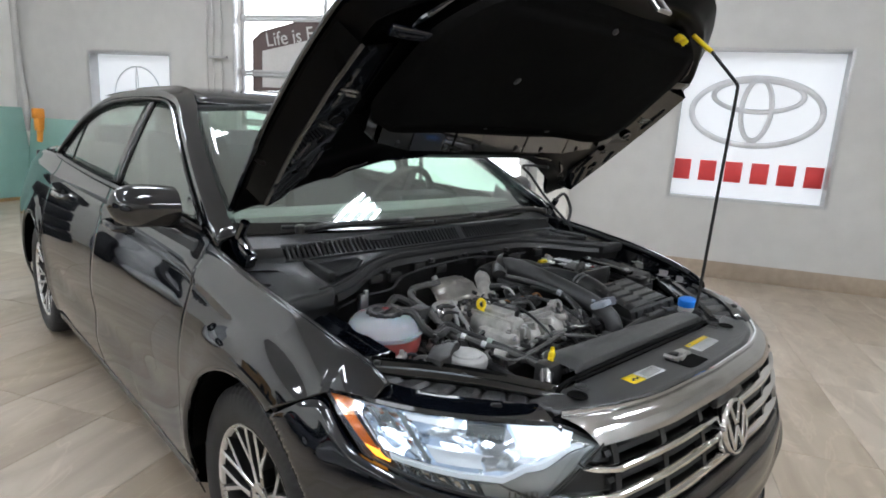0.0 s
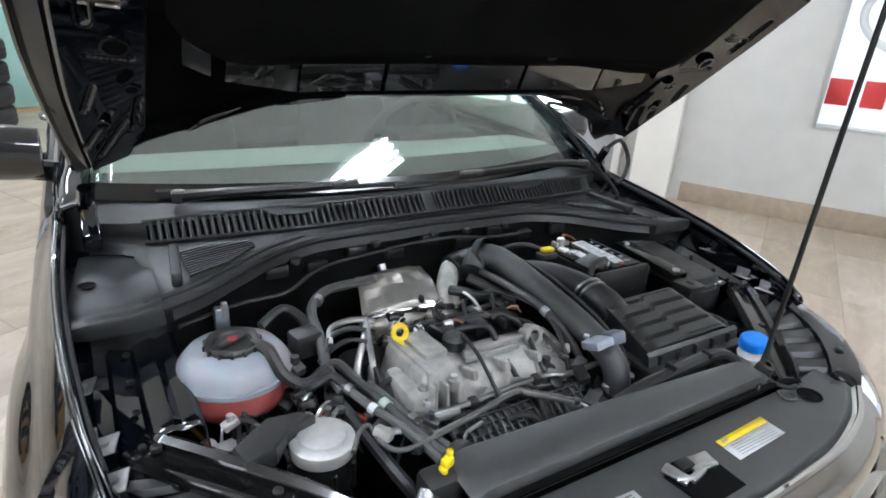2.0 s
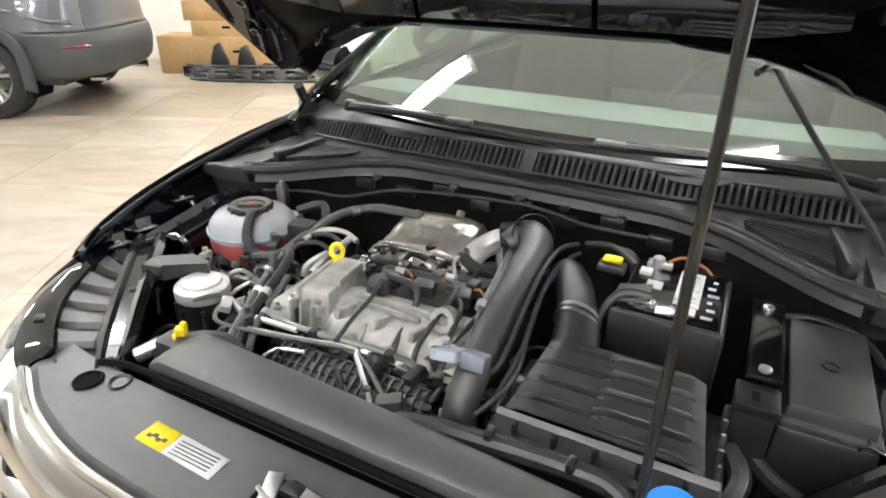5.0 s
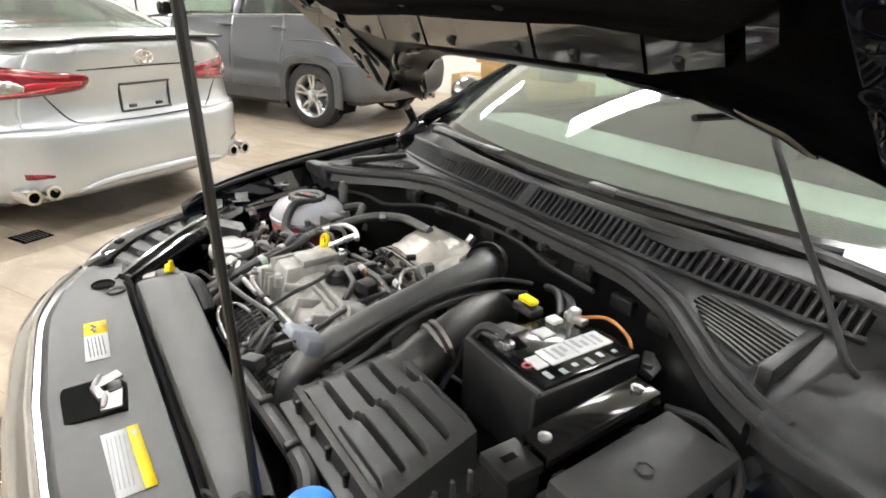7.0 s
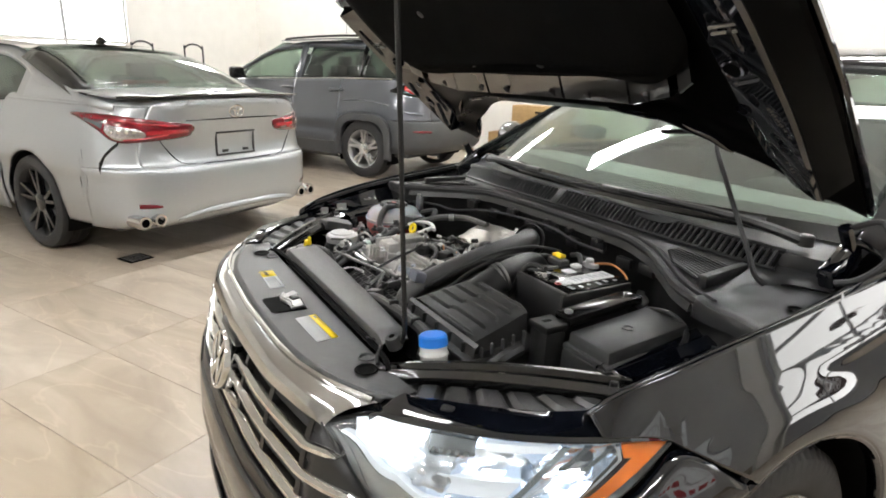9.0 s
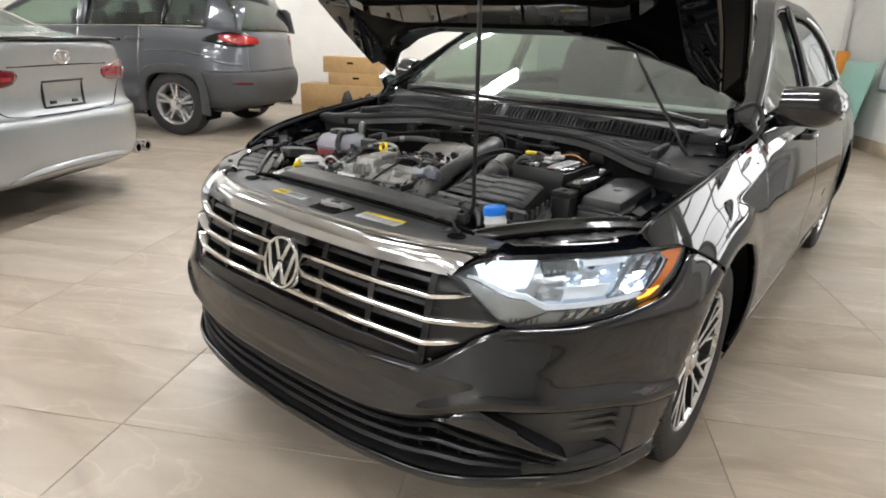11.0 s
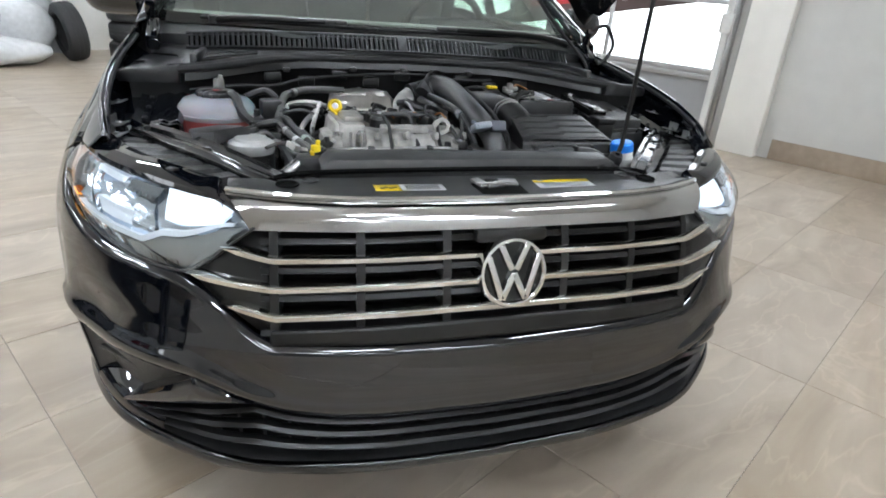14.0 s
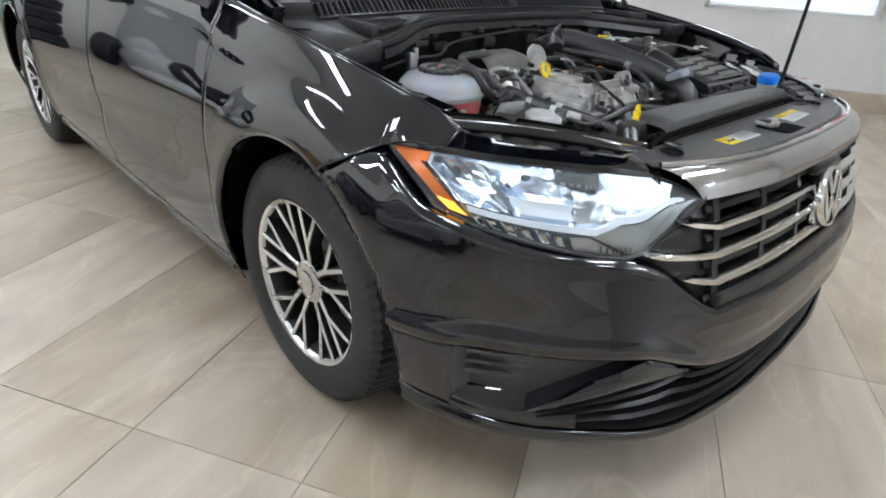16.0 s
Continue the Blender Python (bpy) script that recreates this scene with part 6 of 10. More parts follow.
for sg in (-1, 1):
    bm = bmesh.new()       # inner wing, strut top and chassis rail
    loft(bm, [[(sg * x, y, z) for x, z in ((0.64, 0.45), (0.63, 0.62), (0.645, 0.72), (0.68, 0.77 + (y - 0.5) * 0.12), (0.735, 0.785 + (y - 0.5) * 0.14), (0.742, 0.755 + (y - 0.5) * 0.2), (0.765, 0.75 + (y - 0.5) * 0.22), (BELT(y)[0] - 0.014, BELT(y)[1] - 0.036), (BELT(y)[0] - 0.0115, BELT(y)[1] - 0.02))] for y in [0.46 + 0.05 * k for k in range(15)]])
    part("inner_wing", bm, PAINT, sedan)
    bm = bmesh.new()
    for k in range(5):
        y = 0.56 + 0.075 * k
        lathe(bm, [(0.006, 0), (0.006, 0.005), (0, 0.006)], 6, Matrix.Translation((sg * 0.71, y + 0.02, 0.785 + (y - 0.5) * 0.13)))
    part("wing_bolts", bm, PLASTIC_SAT, sedan)
    tagged(bpy.data.objects["wing_bolts" if sg < 0 else "wing_bolts.001"], kind="stuff")
    for x, y, z in ((0.757, 0.600, 0.800), (0.750, 0.525, 0.792), (0.778, 0.725, 0.826)):
        bm = bmesh.new()
        box(bm, (sg * x, y, z), (0.036, 0.046, 0.003), 0.001, (0, sg * 14, sg * 12), seg=1)
        box(bm, (sg * (x + 0.012), y, z + 0.010), (0.003, 0.046, 0.022), 0.001, (0, 0, sg * 12), seg=1)
        lathe(bm, [(0.007, 0.0), (0.007, 0.006), (0, 0.007)], 6, Matrix.Translation((sg * x, y, z + 0.001)))
        part("wing_bracket", bm, STEEL, sedan, "bare metal wing bracket")
    bm = bmesh.new()       # folded glossy rail along the inner wing
    loft(bm, [[(sg * (x + 0.030 * (y - 0.6)), y, z + 0.10 * (y - 0.6)) for x, z in ((0.618, 0.745), (0.624, 0.800), (0.632, 0.806), (0.652, 0.800), (0.664, 0.806), (0.690, 0.800), (0.700, 0.785))] for y in [0.585 + 0.03 * k for k in range(11)]])
    part("wing_rail", bm, PAINT, sedan, "glossy black folded rail", solid=0.003)
    # diagonal pressed brace from lock panel to wing
    br = new("brace")
    br.parent = sedan
    bm = bmesh.new()
    P0, P1 = Vector((sg * 0.405, 0.245, 0.766)), Vector((sg * 0.715, 0.585, 0.798))
    d = (P1 - P0).normalized()
    sd = Vector((d.y, -d.x, 0)).normalized()
    rows = []
    for k in range(17):
        t = k / 16
        w = 0.032 * (0.92 + 0.20 * t) * (0.7 + 0.3 * min(1, t * 6)) * (1 if t < 0.97 else 0.85)
        c = P0.lerp(P1, t) + Vector((0, 0, 0.012 * math.sin(math.pi * t)))
        rows.append([c + sd * w * q + Vector((0, 0, dz)) for q, dz in ((-1.2, -0.014), (-1.1, -0.002), (-0.9, 0.006), (-0.62, 0.006), (-0.45, -0.004), (0.15, -0.005), (0.3, 0.004), (0.62, 0.009), (1.0, 0.0), (1.12, -0.014))])
    loft(bm, rows)
    part("brace_channel", bm, BRACE, br, "satin black pressed channel", solid=0.003)
    for t in (0.22, 0.36, 0.62, 0.78):
        bm = bmesh.new()
        lathe(bm, [(0.0065, 0.0), (0.006, 0.001), (0, 0.001)], 14, Matrix.Translation(P0.lerp(P1, t) + Vector((0, 0, 0.0085 + 0.012 * math.sin(math.pi * t) - 0.012)) + sd * 0.02))
        part("brace_hole", bm, DEEP, br)
    for t in (0.05, 0.5, 0.93):
        bm = bmesh.new()
        lathe(bm, [(0.008, -0.004), (0.008, 0.003), (0.005, 0.005), (0, 0.005)], 8, Matrix.Translation(P0.lerp(P1, t) + Vector((0, 0, 0.006))))
        part("bolt", bm, PLASTIC_SAT, br)
    # glossy smoked top of the lamp, then a dark ledge down to the brace
    bm = bmesh.new()
    rows, ledge = [], []
    for k in range(25):
        u = 0.02 + 0.86 * k / 24
        o = Vector(HL_TOP(u))
        w = min(1, max(0, 0.86 - u) * 8) * min(1, u * 8 + 0.25)
        inw = Vector((-0.80, 0.60, 0))
        lift = 0.006 * math.sin(u * 9) * w
        rows.append([(sg * p.x, p.y, p.z) for p in (o + Vector((0, 0, -0.004)), o + inw * 0.003 + Vector((0, 0, 0.001 + 0.003 * w)), o + inw * 0.024 * w + Vector((0, 0, 0.012 * w)), o + inw * 0.054 * w + Vector((0, 0, 0.015 * w + lift)), o + inw * 0.064 * w + Vector((0, 0, 0.010 * w)), o + inw * 0.066 * w + Vector((0, 0, -0.02)))])
        t = min(1, max(0, 1.03 - u / 0.95))
        i2 = Vector((abs(P0.x), P0.y, P0.z)).lerp(Vector((abs(P1.x), P1.y, P1.z)), t)
        q0 = o + inw * 0.06 * w + Vector((0, 0, -0.004))
        ledge.append([(sg * p.x, p.y, p.z) for p in (q0, q0.lerp(i2, 0.3) + Vector((0, 0, -0.006 - 0.004 * (k % 3 == 0))), q0.lerp(i2, 0.7) + Vector((0, 0, -0.010 - 0.004 * (k % 3 == 0))), i2 + Vector((0, 0, -0.012)))])
    loft(bm, rows)
    part("lamp_top", bm, PAINT, sedan, "glossy black upper shell of the lamp")
    bm = bmesh.new()
    loft(bm, ledge)
    part("lamp_cover", bm, PLASTIC_SAT, sedan, "ribbed black lamp cover")
    for k in range(6):       # pressed plates with slanting gaps between them
        bm = bmesh.new()
        rows = []
        for m in range(6):
            row = []
            for q in (0.06, 0.12, 0.5, 0.88, 0.94):
                f = (k + 0.06 + 0.86 * m / 5) / 6 * 0.84 + 0.13 * q
                u = 0.06 + 0.78 * min(1, f)
                o = Vector(HL_TOP(u)) + Vector((-0.80, 0.60, 0)) * 0.058 * min(1, max(0, 0.86 - u) * 8)
                t = min(1, max(0, 1.03 - u / 0.95))
                i2 = Vector((abs(P0.x), P0.y, P0.z)).lerp(Vector((abs(P1.x), P1.y, P1.z)), t) + Vector((0.022, -0.020, -0.006))
                c = o.lerp(i2, q)
                edge = q in (0.06, 0.94) or m in (0, 5)
                row.append((sg * c.x, c.y, c.z + (-0.004 if edge else 0.004)))
            rows.append(row)
        loft(bm, rows)
        part("cover_plate", bm, PLASTIC, sedan)
    # pair of clips on the lamp's shell
    for u in (0.22, 0.58):
        o = Vector(HL_TOP(u))
        bm = bmesh.new()
        box(bm, (sg * (o.x - 0.030), o.y + 0.022, o.z + 0.011), (0.016, 0.022, 0.008), 0.003, (0, 0, sg * -50))
        part("lamp_clip", bm, PLASTIC_SAT, sedan)
    # shadow gap filler under the wing edge
    bm = bmesh.new()
    tube(bm, [(sg * (BELT(y)[0] - 0.012), y, BELT(y)[1] - 0.010) for y in (0.5, 0.6, 0.7, 0.8, 0.9, 1.0, 1.1, 1.18)], 0.007, 6)
    part("wing_seal", bm, RUBBER, sedan)

# ---- scuttle panel ----
SCUTTLE_P = mat("scuttle_plastic", (0.016, 0.0165, 0.0175), 0.33, var=0.25, scale=40, bump=0.3, bscale=700, spec=0.65)
scuttle = new("scuttle_panel")
scuttle.parent = sedan
GT = table([(0.0, 1.030, 0.985), (0.3, 1.045, 0.980), (0.5, 1.078, 0.970), (0.64, 1.112, 0.958), (0.74, 1.17, 0.95)])
GB = table([(0.0, 0.992, 0.946), (0.3, 1.006, 0.941), (0.5, 1.040, 0.932), (0.64, 1.082, 0.921), (0.74, 1.14, 0.915)])
bm = bmesh.new()
rows = []
for i in range(77):
    x = -0.745 + 1.49 * i / 76
    a = abs(x)
    (ty, tz), (by, bz), (sy, sz) = GT(a), GB(a), SEAL(min(a, 0.755))
    k = min(1, max(0, (a - 0.63) / 0.04))
    sy, sz = sy + (by - 0.03 - sy) * k, sz + (bz - 0.02 - sz) * k
    b0 = screen_pt(0.0, 0.5 + x / 1.464)
    rows.append([(x, b0.y + 0.01, b0.z - 0.004), (x, ty + 0.03, tz + 0.006), (x, ty, tz), (x, ty - 0.002, tz - 0.004), (x, (ty + by) / 2 + 0.014, (tz + bz) / 2 - 0.012), (x, by + 0.003, bz), (x, by - 0.006, bz - 0.004), (x, (by + sy) / 2 - 0.0, (bz + sz) / 2 - 0.008), (x, sy + 0.028, sz - 0.006), (x, sy, sz - 0.010), (x, sy - 0.006, sz - 0.03)])
loft(bm, rows)
part("scuttle_body", bm, SCUTTLE_P, scuttle, "matt black moulded scuttle")
# upright fins of the long grille
fin = bmesh.new()
box(fin, (0, 0, 0), (0.0068, 0.052, 0.010), 0.0015, seg=1)
FIN = finish("grille_fin", fin, SCUTTLE_P)
for i in range(86):
    x = -0.625 + 1.25 * i / 85
    if abs(x) < 0.018:
        continue
    (ty, tz), (by, bz) = GT(abs(x)), GB(abs(x))
    wave = math.exp(-((abs(x) - 0.33) / 0.055) ** 4) * 0.4
    o = new("grille_fin", FIN)
    o.parent = scuttle
    t, b = Vector((x, ty, tz)), Vector((x, by, bz))
    t = t.lerp(b, wave)
    o.matrix_local = Matrix.Translation((t + b) / 2 + Vector((0, 0, 0.001))) @ Matrix.Rotation(math.atan2(t.z - b.z, t.y - b.y), 4, "X") @ Matrix.Diagonal((1, (t - b).length / 0.052, 1, 1))
bm = bmesh.new()       # near-black sheet, the shade between the fins put into its colour
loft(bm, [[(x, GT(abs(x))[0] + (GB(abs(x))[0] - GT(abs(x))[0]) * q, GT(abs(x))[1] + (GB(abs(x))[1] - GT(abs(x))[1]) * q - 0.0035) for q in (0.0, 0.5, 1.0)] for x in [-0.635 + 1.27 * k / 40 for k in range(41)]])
part("grille_opening", bm, DEEP, scuttle, "near-black sheet painted as shade behind the fins")
for edge, off in ((GT, 0.0), (GB, 0.0)):
    bm = bmesh.new()
    tube(bm, [(x, edge(abs(x))[0], edge(abs(x))[1] + 0.002) for x in [-0.64 + 1.28 * i / 24 for i in range(25)]], 0.0055, 6, 2)
    part("grille_rail", bm, SCUTTLE_P, scuttle)
bm = bmesh.new()
c0, c1 = Vector((0, GT(0)[0], GT(0)[1])), Vector((0, GB(0)[0], GB(0)[1]))
box(bm, (c0 + c1) / 2, (0.032, 0.056, 0.014), 0.004, (math.degrees(math.atan2(c0.z - c1.z, c0.y - c1.y)), 0, 0))
part("grille_joint", bm, SCUTTLE_P, scuttle)
for sg in (-1, 1):
    bm = bmesh.new()      # blanked dip in the middle of each grille
    (ty, tz), (by, bz) = GT(0.33), GB(0.33)
    loft(bm, [[(sg * (0.33 + dx), ty + (by - ty) * q, tz + (bz - tz) * q + 0.005) for q in (0.0, 0.40 * max(0.05, 1 - (dx / 0.075) ** 4))] for dx in [-0.072 + 0.018 * k for k in range(9)]])
    part("grille_blank", bm, SCUTTLE_P, scuttle)
    bm = bmesh.new()      # side box with its hole
    XS = (0.640, 0.642, 0.65, 0.662, 0.68, 0.70, 0.735, 0.765, 0.785, 0.793)
    front = lambda x: 0.802 + 0.012 * max(0, (0.68 - x) / 0.04) ** 2 + 0.012 * max(0, (x - 0.76) / 0.033) ** 2
    top = lambda x, y: 0.900 + 0.006 * min(1, max(0, (0.70 - x) / 0.04)) - 0.010 * min(1, max(0, (y - front(x) - 0.02) / 0.03)) * min(1, max(0, (x - 0.63) / 0.03)) - 0.012 * max(0, (x - 0.75) / 0.04) + 0.03 * max(0, y - 1.0)
    rows = []
    for k in range(16):
        row = []
        for x in XS:
            y = front(x) + (1.13 - front(x)) * (max(0, k - 3) / 12)
            z = top(x, y) - (0.0, 0.002, 0.007)[0]
            if k == 0:
                y, z = front(x) + 0.006, 0.862
            elif k == 1:
                y, z = front(x), z - 0.012
            elif k == 2:
                y, z = front(x) + 0.003, z - 0.003
            elif k == 3:
                y = front(x) + 0.010
            row.append((sg * x, y, 0.862 if x == 0.640 else z))
        rows.append(row)
    loft(bm, rows)
    part("scuttle_end", bm, SCUTTLE_P, scuttle, "grey moulded end of the scuttle")
    bm = bmesh.new()
    lathe(bm, [(0.016, 0.004), (0.013, 0.004), (0.012, 0.002), (0.0, 0.002)], 18, Matrix.Translation((sg * 0.755, 0.977, 0.888)))
    part("drain_hole", bm, DEEP, scuttle)
    for k in range(11):      # louvres of the small grille
        bm = bmesh.new()
        y = 0.895 + 0.0125 * k
        x0, x1 = 0.585 - 0.0 * k, 0.44 + max(0, (0.96 - y)) * 1.0
        tube(bm, [(sg * x0, y, 0.915), (sg * (x0 + x1) / 2, y + 0.008, 0.922), (sg * x1, y + 0.018, 0.925)], 0.0035, 4)
        part("louvre", bm, SCUTTLE_P, scuttle)
    bm = bmesh.new()
    box(bm, (sg * 0.60, 0.965, 0.915), (0.02, 0.17, 0.03), 0.006, (0, 0, sg * 6))
    part("louvre_frame", bm, SCUTTLE_P, scuttle)
# two-lip rubber seal
for dy, dz, r in ((0.0, 0.0, 0.011), (0.024, 0.004, 0.008)):
    bm = bmesh.new()
    tube(bm, [(x, SEAL(abs(x))[0] + dy, SEAL(abs(x))[1] + dz) for x in [-0.67 + 1.34 * i / 36 for i in range(37)]], r, 8, 2)
    part("scuttle_seal", bm, RUBBER, scuttle, "black rubber bulkhead seal")

# ---- lock panel across the front ----
lock = new("lock_panel")
lock.parent = sedan
bm = bmesh.new()
rows = []
for i in range(49):
    x = -0.514 + 1.028 * i / 48
    fy, fz = CH_TOP(min(abs(x), 0.518))
    rows.append([(x, fy + 0.01, fz - 0.008), (x, fy + 0.02, fz - 0.004), (x, fy + 0.045, fz - 0.010), (x, 0.215 if abs(x) < 0.42 else 0.215 + (abs(x) - 0.42) * 0.12, 0.768), (x, 0.25 if abs(x) < 0.42 else 0.25 + (abs(x) - 0.42) * 0.12, 0.770), (x, 0.262 if abs(x) < 0.42 else 0.262 + (abs(x) - 0.42) * 0.12, 0.75)])
loft(bm, rows)
part("lock_cover", bm, PLASTIC_GREY, lock, "matt black lock panel cover", solid=0.004)
for sg in (-1, 1):
    for x, y, r in ((0.405, 0.215, 0.017), (0.36, 0.235, 0.012)):
        bm = bmesh.new()
        lathe(bm, [(r + 0.006, 0.003), (r + 0.004, 0.005), (r, 0.003), (r - 0.001, 0.0015), (0, 0.0015)], 20, Matrix.Translation((sg * x, y, 0.7715)))
        part("buffer_hole", bm, DEEP if r > 0.015 else PLASTIC, lock)
    bm = bmesh.new()
    tube(bm, [(sg * 0.43, 0.25, 0.775), (sg * 0.36, 0.262, 0.782), (sg * 0.10, 0.262, 0.786), (0, 0.262, 0.786)], 0.006, 6)
    part("panel_lip", bm, DEEP, lock)
# raised radiator cover
bm = bmesh.new()
rows = []
for i in range(29):
    x = -0.335 + 0.69 * i / 28
    dip = 0.012 * math.sin(math.pi * i / 28)
    e = 0.0 if 0 < i < 28 else -0.012
    bk = 0.366 - 0.034 * i / 28 + dip * 0.4
    rows.append([(x, 0.268, 0.765), (x, 0.269, 0.798 + e), (x, 0.272, 0.804 + e), (x, 0.278, 0.8065 + e), (x, 0.315, 0.8085 + e), (x, bk - 0.010, 0.806 + e), (x, bk - 0.003, 0.802 + e), (x, bk, 0.794 + e), (x, bk + 0.003, 0.74)])
loft(bm, rows)
part("radiator_cover", bm, PLASTIC_GREY, lock, "matt black radiator cover")
for k in range(10):
    bm = bmesh.new()
    box(bm, (-0.28 + k * 0.064, 0.268, 0.781), (0.02, 0.012, 0.012), 0.003)
    part("cover_tab", bm, PLASTIC, lock)
bm = bmesh.new()
box(bm, (0.01, 0.30, 0.62), (0.74, 0.09, 0.25), 0.012)
part("radiator", bm, DEEP, lock)
# latch in its cut-out
# flat near-black plate painted as the shaded cut-out
bm = bmesh.new()
prism(bm, [(-0.030, 0.128), (0.010, 0.112), (0.066, 0.116), (0.070, 0.205), (0.0, 0.212), (-0.034, 0.196)], 0.006, Matrix.Translation((0, 0, 0.7695)))
part("latch_opening", bm, DEEP, lock)
lt = new("hood_latch")
lt.parent = sedan
bm = bmesh.new()
box(bm, (-0.018, 0.188, 0.779), (0.022, 0.040, 0.006), 0.002, (6, 0, 20))
box(bm, (0.040, 0.188, 0.779), (0.050, 0.030, 0.006), 0.002, (6, 0, -6))
box(bm, (0.012, 0.172, 0.777), (0.040, 0.012, 0.010), 0.002, (0, 0, 12))
tube(bm, [(-0.03, 0.178, 0.782), (0.0, 0.168, 0.784), (0.03, 0.18, 0.783), (0.06, 0.175, 0.781)], 0.0035, 6)
part("latch_plate", bm, STEEL, lt)
bm = bmesh.new()
box(bm, (0.01, 0.195, 0.777), (0.03, 0.02, 0.016), 0.004)
part("latch_hook", bm, PLASTIC_SAT, lt)


def sticker(x0, x1, y0, y1, z0, z1, split, name):
    """A warning label: yellow head and white body with small print bars."""
    root = new(name)
    root.parent = sedan
    M = lambda u, v, h=0.0: Vector((x0 + (x1 - x0) * u, y0 + (y1 - y0) * v - 0.006 * u * (1 if x0 < 0 else -1), z0 + (z1 - z0) * v + h))
    cells = split
    for k, (u0, u1, v0, v1, m, lab) in enumerate(cells):
        bm = bmesh.new()
        loft(bm, [[M(u, v, 0.0045 + k * 0.0006) for v in (v0, v1)] for u in (u0, (u0 + u1) / 2, u1)])
        part("label_field", bm, m, root, lab, solid=0.0006)
    return root, M


_, M = sticker(-0.240, -0.098, 0.168, 0.205, 0.768, 0.768, [(0, 0.36, 0, 1, YELLOW, "yellow label field"), (0.37, 1, 0.0, 1.0, LABEL_W, "pale grey label field")], "warning_label")
bm = bmesh.new()
for k in range(4):
    c = M(0.1 + 0.06 * k, 0.35 + 0.1 * (k % 2), 0.0062)
    box(bm, c, (0.008, 0.006, 0.0006))
for k in range(5):
    box(bm, M(0.68, 0.18 + 0.15 * k, 0.0065), (0.07, 0.0016, 0.0005))
tagged(part("label_print", bm, INK, _, "small unreadable print"), kind="stuff")
_, M = sticker(0.112, 0.248, 0.165, 0.212, 0.768, 0.769, [(0, 1, 0, 0.68, LABEL_W, "white label field"), (0, 1, 0.69, 1.0, YELLOW, "yellow label field")], "warning_label")
bm = bmesh.new()
for k in range(5):
    box(bm, M(0.5, 0.08 + 0.11 * k, 0.0065), (0.11, 0.0014, 0.0005))
box(bm, M(0.12, 0.85, 0.0065), (0.014, 0.005, 0.0005))
tagged(part("label_print", bm, LABEL_G, _, "small unreadable print"), kind="stuff")

# ---- coolant tank ----
tank = new("coolant_tank")
tank.parent = sedan
TC = Matrix.Translation((-0.548, 0.722, 0.0))
bm = bmesh.new()
lathe(bm, [(0.0, 0.849), (0.03, 0.849), (0.045, 0.849), (0.055, 0.848), (0.080, 0.840), (0.093, 0.824), (0.097, 0.810), (0.101, 0.809), (0.101, 0.802), (0.097, 0.801), (0.0975, 0.797)], 40, TC)
box(bm, (-0.50, 0.79, 0.80), (0.06, 0.05, 0.05), 0.014)
part("tank_upper", bm, TANK, tank, "milky translucent upper half")
bm = bmesh.new()
lathe(bm, [(0.0965, 0.797), (0.0965, 0.778), (0.092, 0.756), (0.080, 0.741), (0.055, 0.732), (0.0, 0.729)], 40, TC)
part("tank_lower", bm, COOLANT, tank, "pink coolant in the lower half")
bm = bmesh.new()
lathe(bm, [(0.046, 0.843), (0.047, 0.856), (0.044, 0.861), (0.034, 0.858), (0.031, 0.853), (0.0, 0.853)], 28, TC)
for k in range(14):
    a = 2 * math.pi * k / 14
    box(bm, (-0.548 + 0.047 * math.cos(a), 0.722 + 0.047 * math.sin(a), 0.850), (0.006, 0.006, 0.016), 0.001, (0, 0, math.degrees(a)), seg=1)
box(bm, (-0.548, 0.722, 0.856), (0.055, 0.014, 0.010), 0.004, (0, 0, 30))
part("tank_cap", bm, PLASTIC, tank, "black screw cap")
bm = bmesh.new()
lathe(bm, [(0.009, 0.8612), (0.009, 0.8618), (0, 0.862)], 16, TC)
part("cap_mark", bm, RED_P, tank, "red warning mark")
bm = bmesh.new()
tube(bm, [(-0.515, 0.705, 0.852), (-0.50, 0.67, 0.855), (-0.485, 0.64, 0.82), (-0.45, 0.63, 0.795), (-0.40, 0.645, 0.80)], 0.011, 8)
part("tank_hose", bm, HOSE, tank)
bm = bmesh.new()
box(bm, (-0.545, 0.825, 0.85), (0.028, 0.02, 0.05), 0.006)
box(bm, (-0.54, 0.82, 0.87), (0.012, 0.012, 0.03), 0.003)
part("tank_bracket", bm, STEEL, tank)

# ---- engine ----
engine = new("engine")
engine.parent = sedan
bm = bmesh.new()         # block mass below
box(bm, (-0.10, 0.66, 0.60), (0.44, 0.36, 0.24), 0.03)
part("engine_block", bm, PLASTIC_SAT, engine)
bm = bmesh.new()         # cast cam cover: front bank with lobes
rows = []
for i in range(41):
    x = -0.275 + 0.345 * i / 40
    w = 0.006 * math.cos((x + 0.275) * 2 * math.pi / 0.085)
    rows.append([(x, 0.515 - w * 0.5, 0.715), (x, 0.522 - w, 0.745), (x, 0.545 - w * 1.6, 0.775 + w * 0.7), (x, 0.575, 0.790 + w * 0.9), (x, 0.61, 0.795 + w * 0.5), (x, 0.64, 0.785), (x, 0.645, 0.73)])
loft(bm, rows, caps=True)
part("cam_cover", bm, ALU, engine, "cast aluminium cam cover")
bm = bmesh.new()
box(bm, (-0.238, 0.60, 0.785), (0.092, 0.155, 0.07), 0.009, (0, 0, 4), (0.84, 0.82))
box(bm, (-0.222, 0.615, 0.822), (0.05, 0.085, 0.018), 0.004, (0, 0, 4))
box(bm, (-0.262, 0.60, 0.80), (0.010, 0.15, 0.05), 0.003, (0, 0, 4))
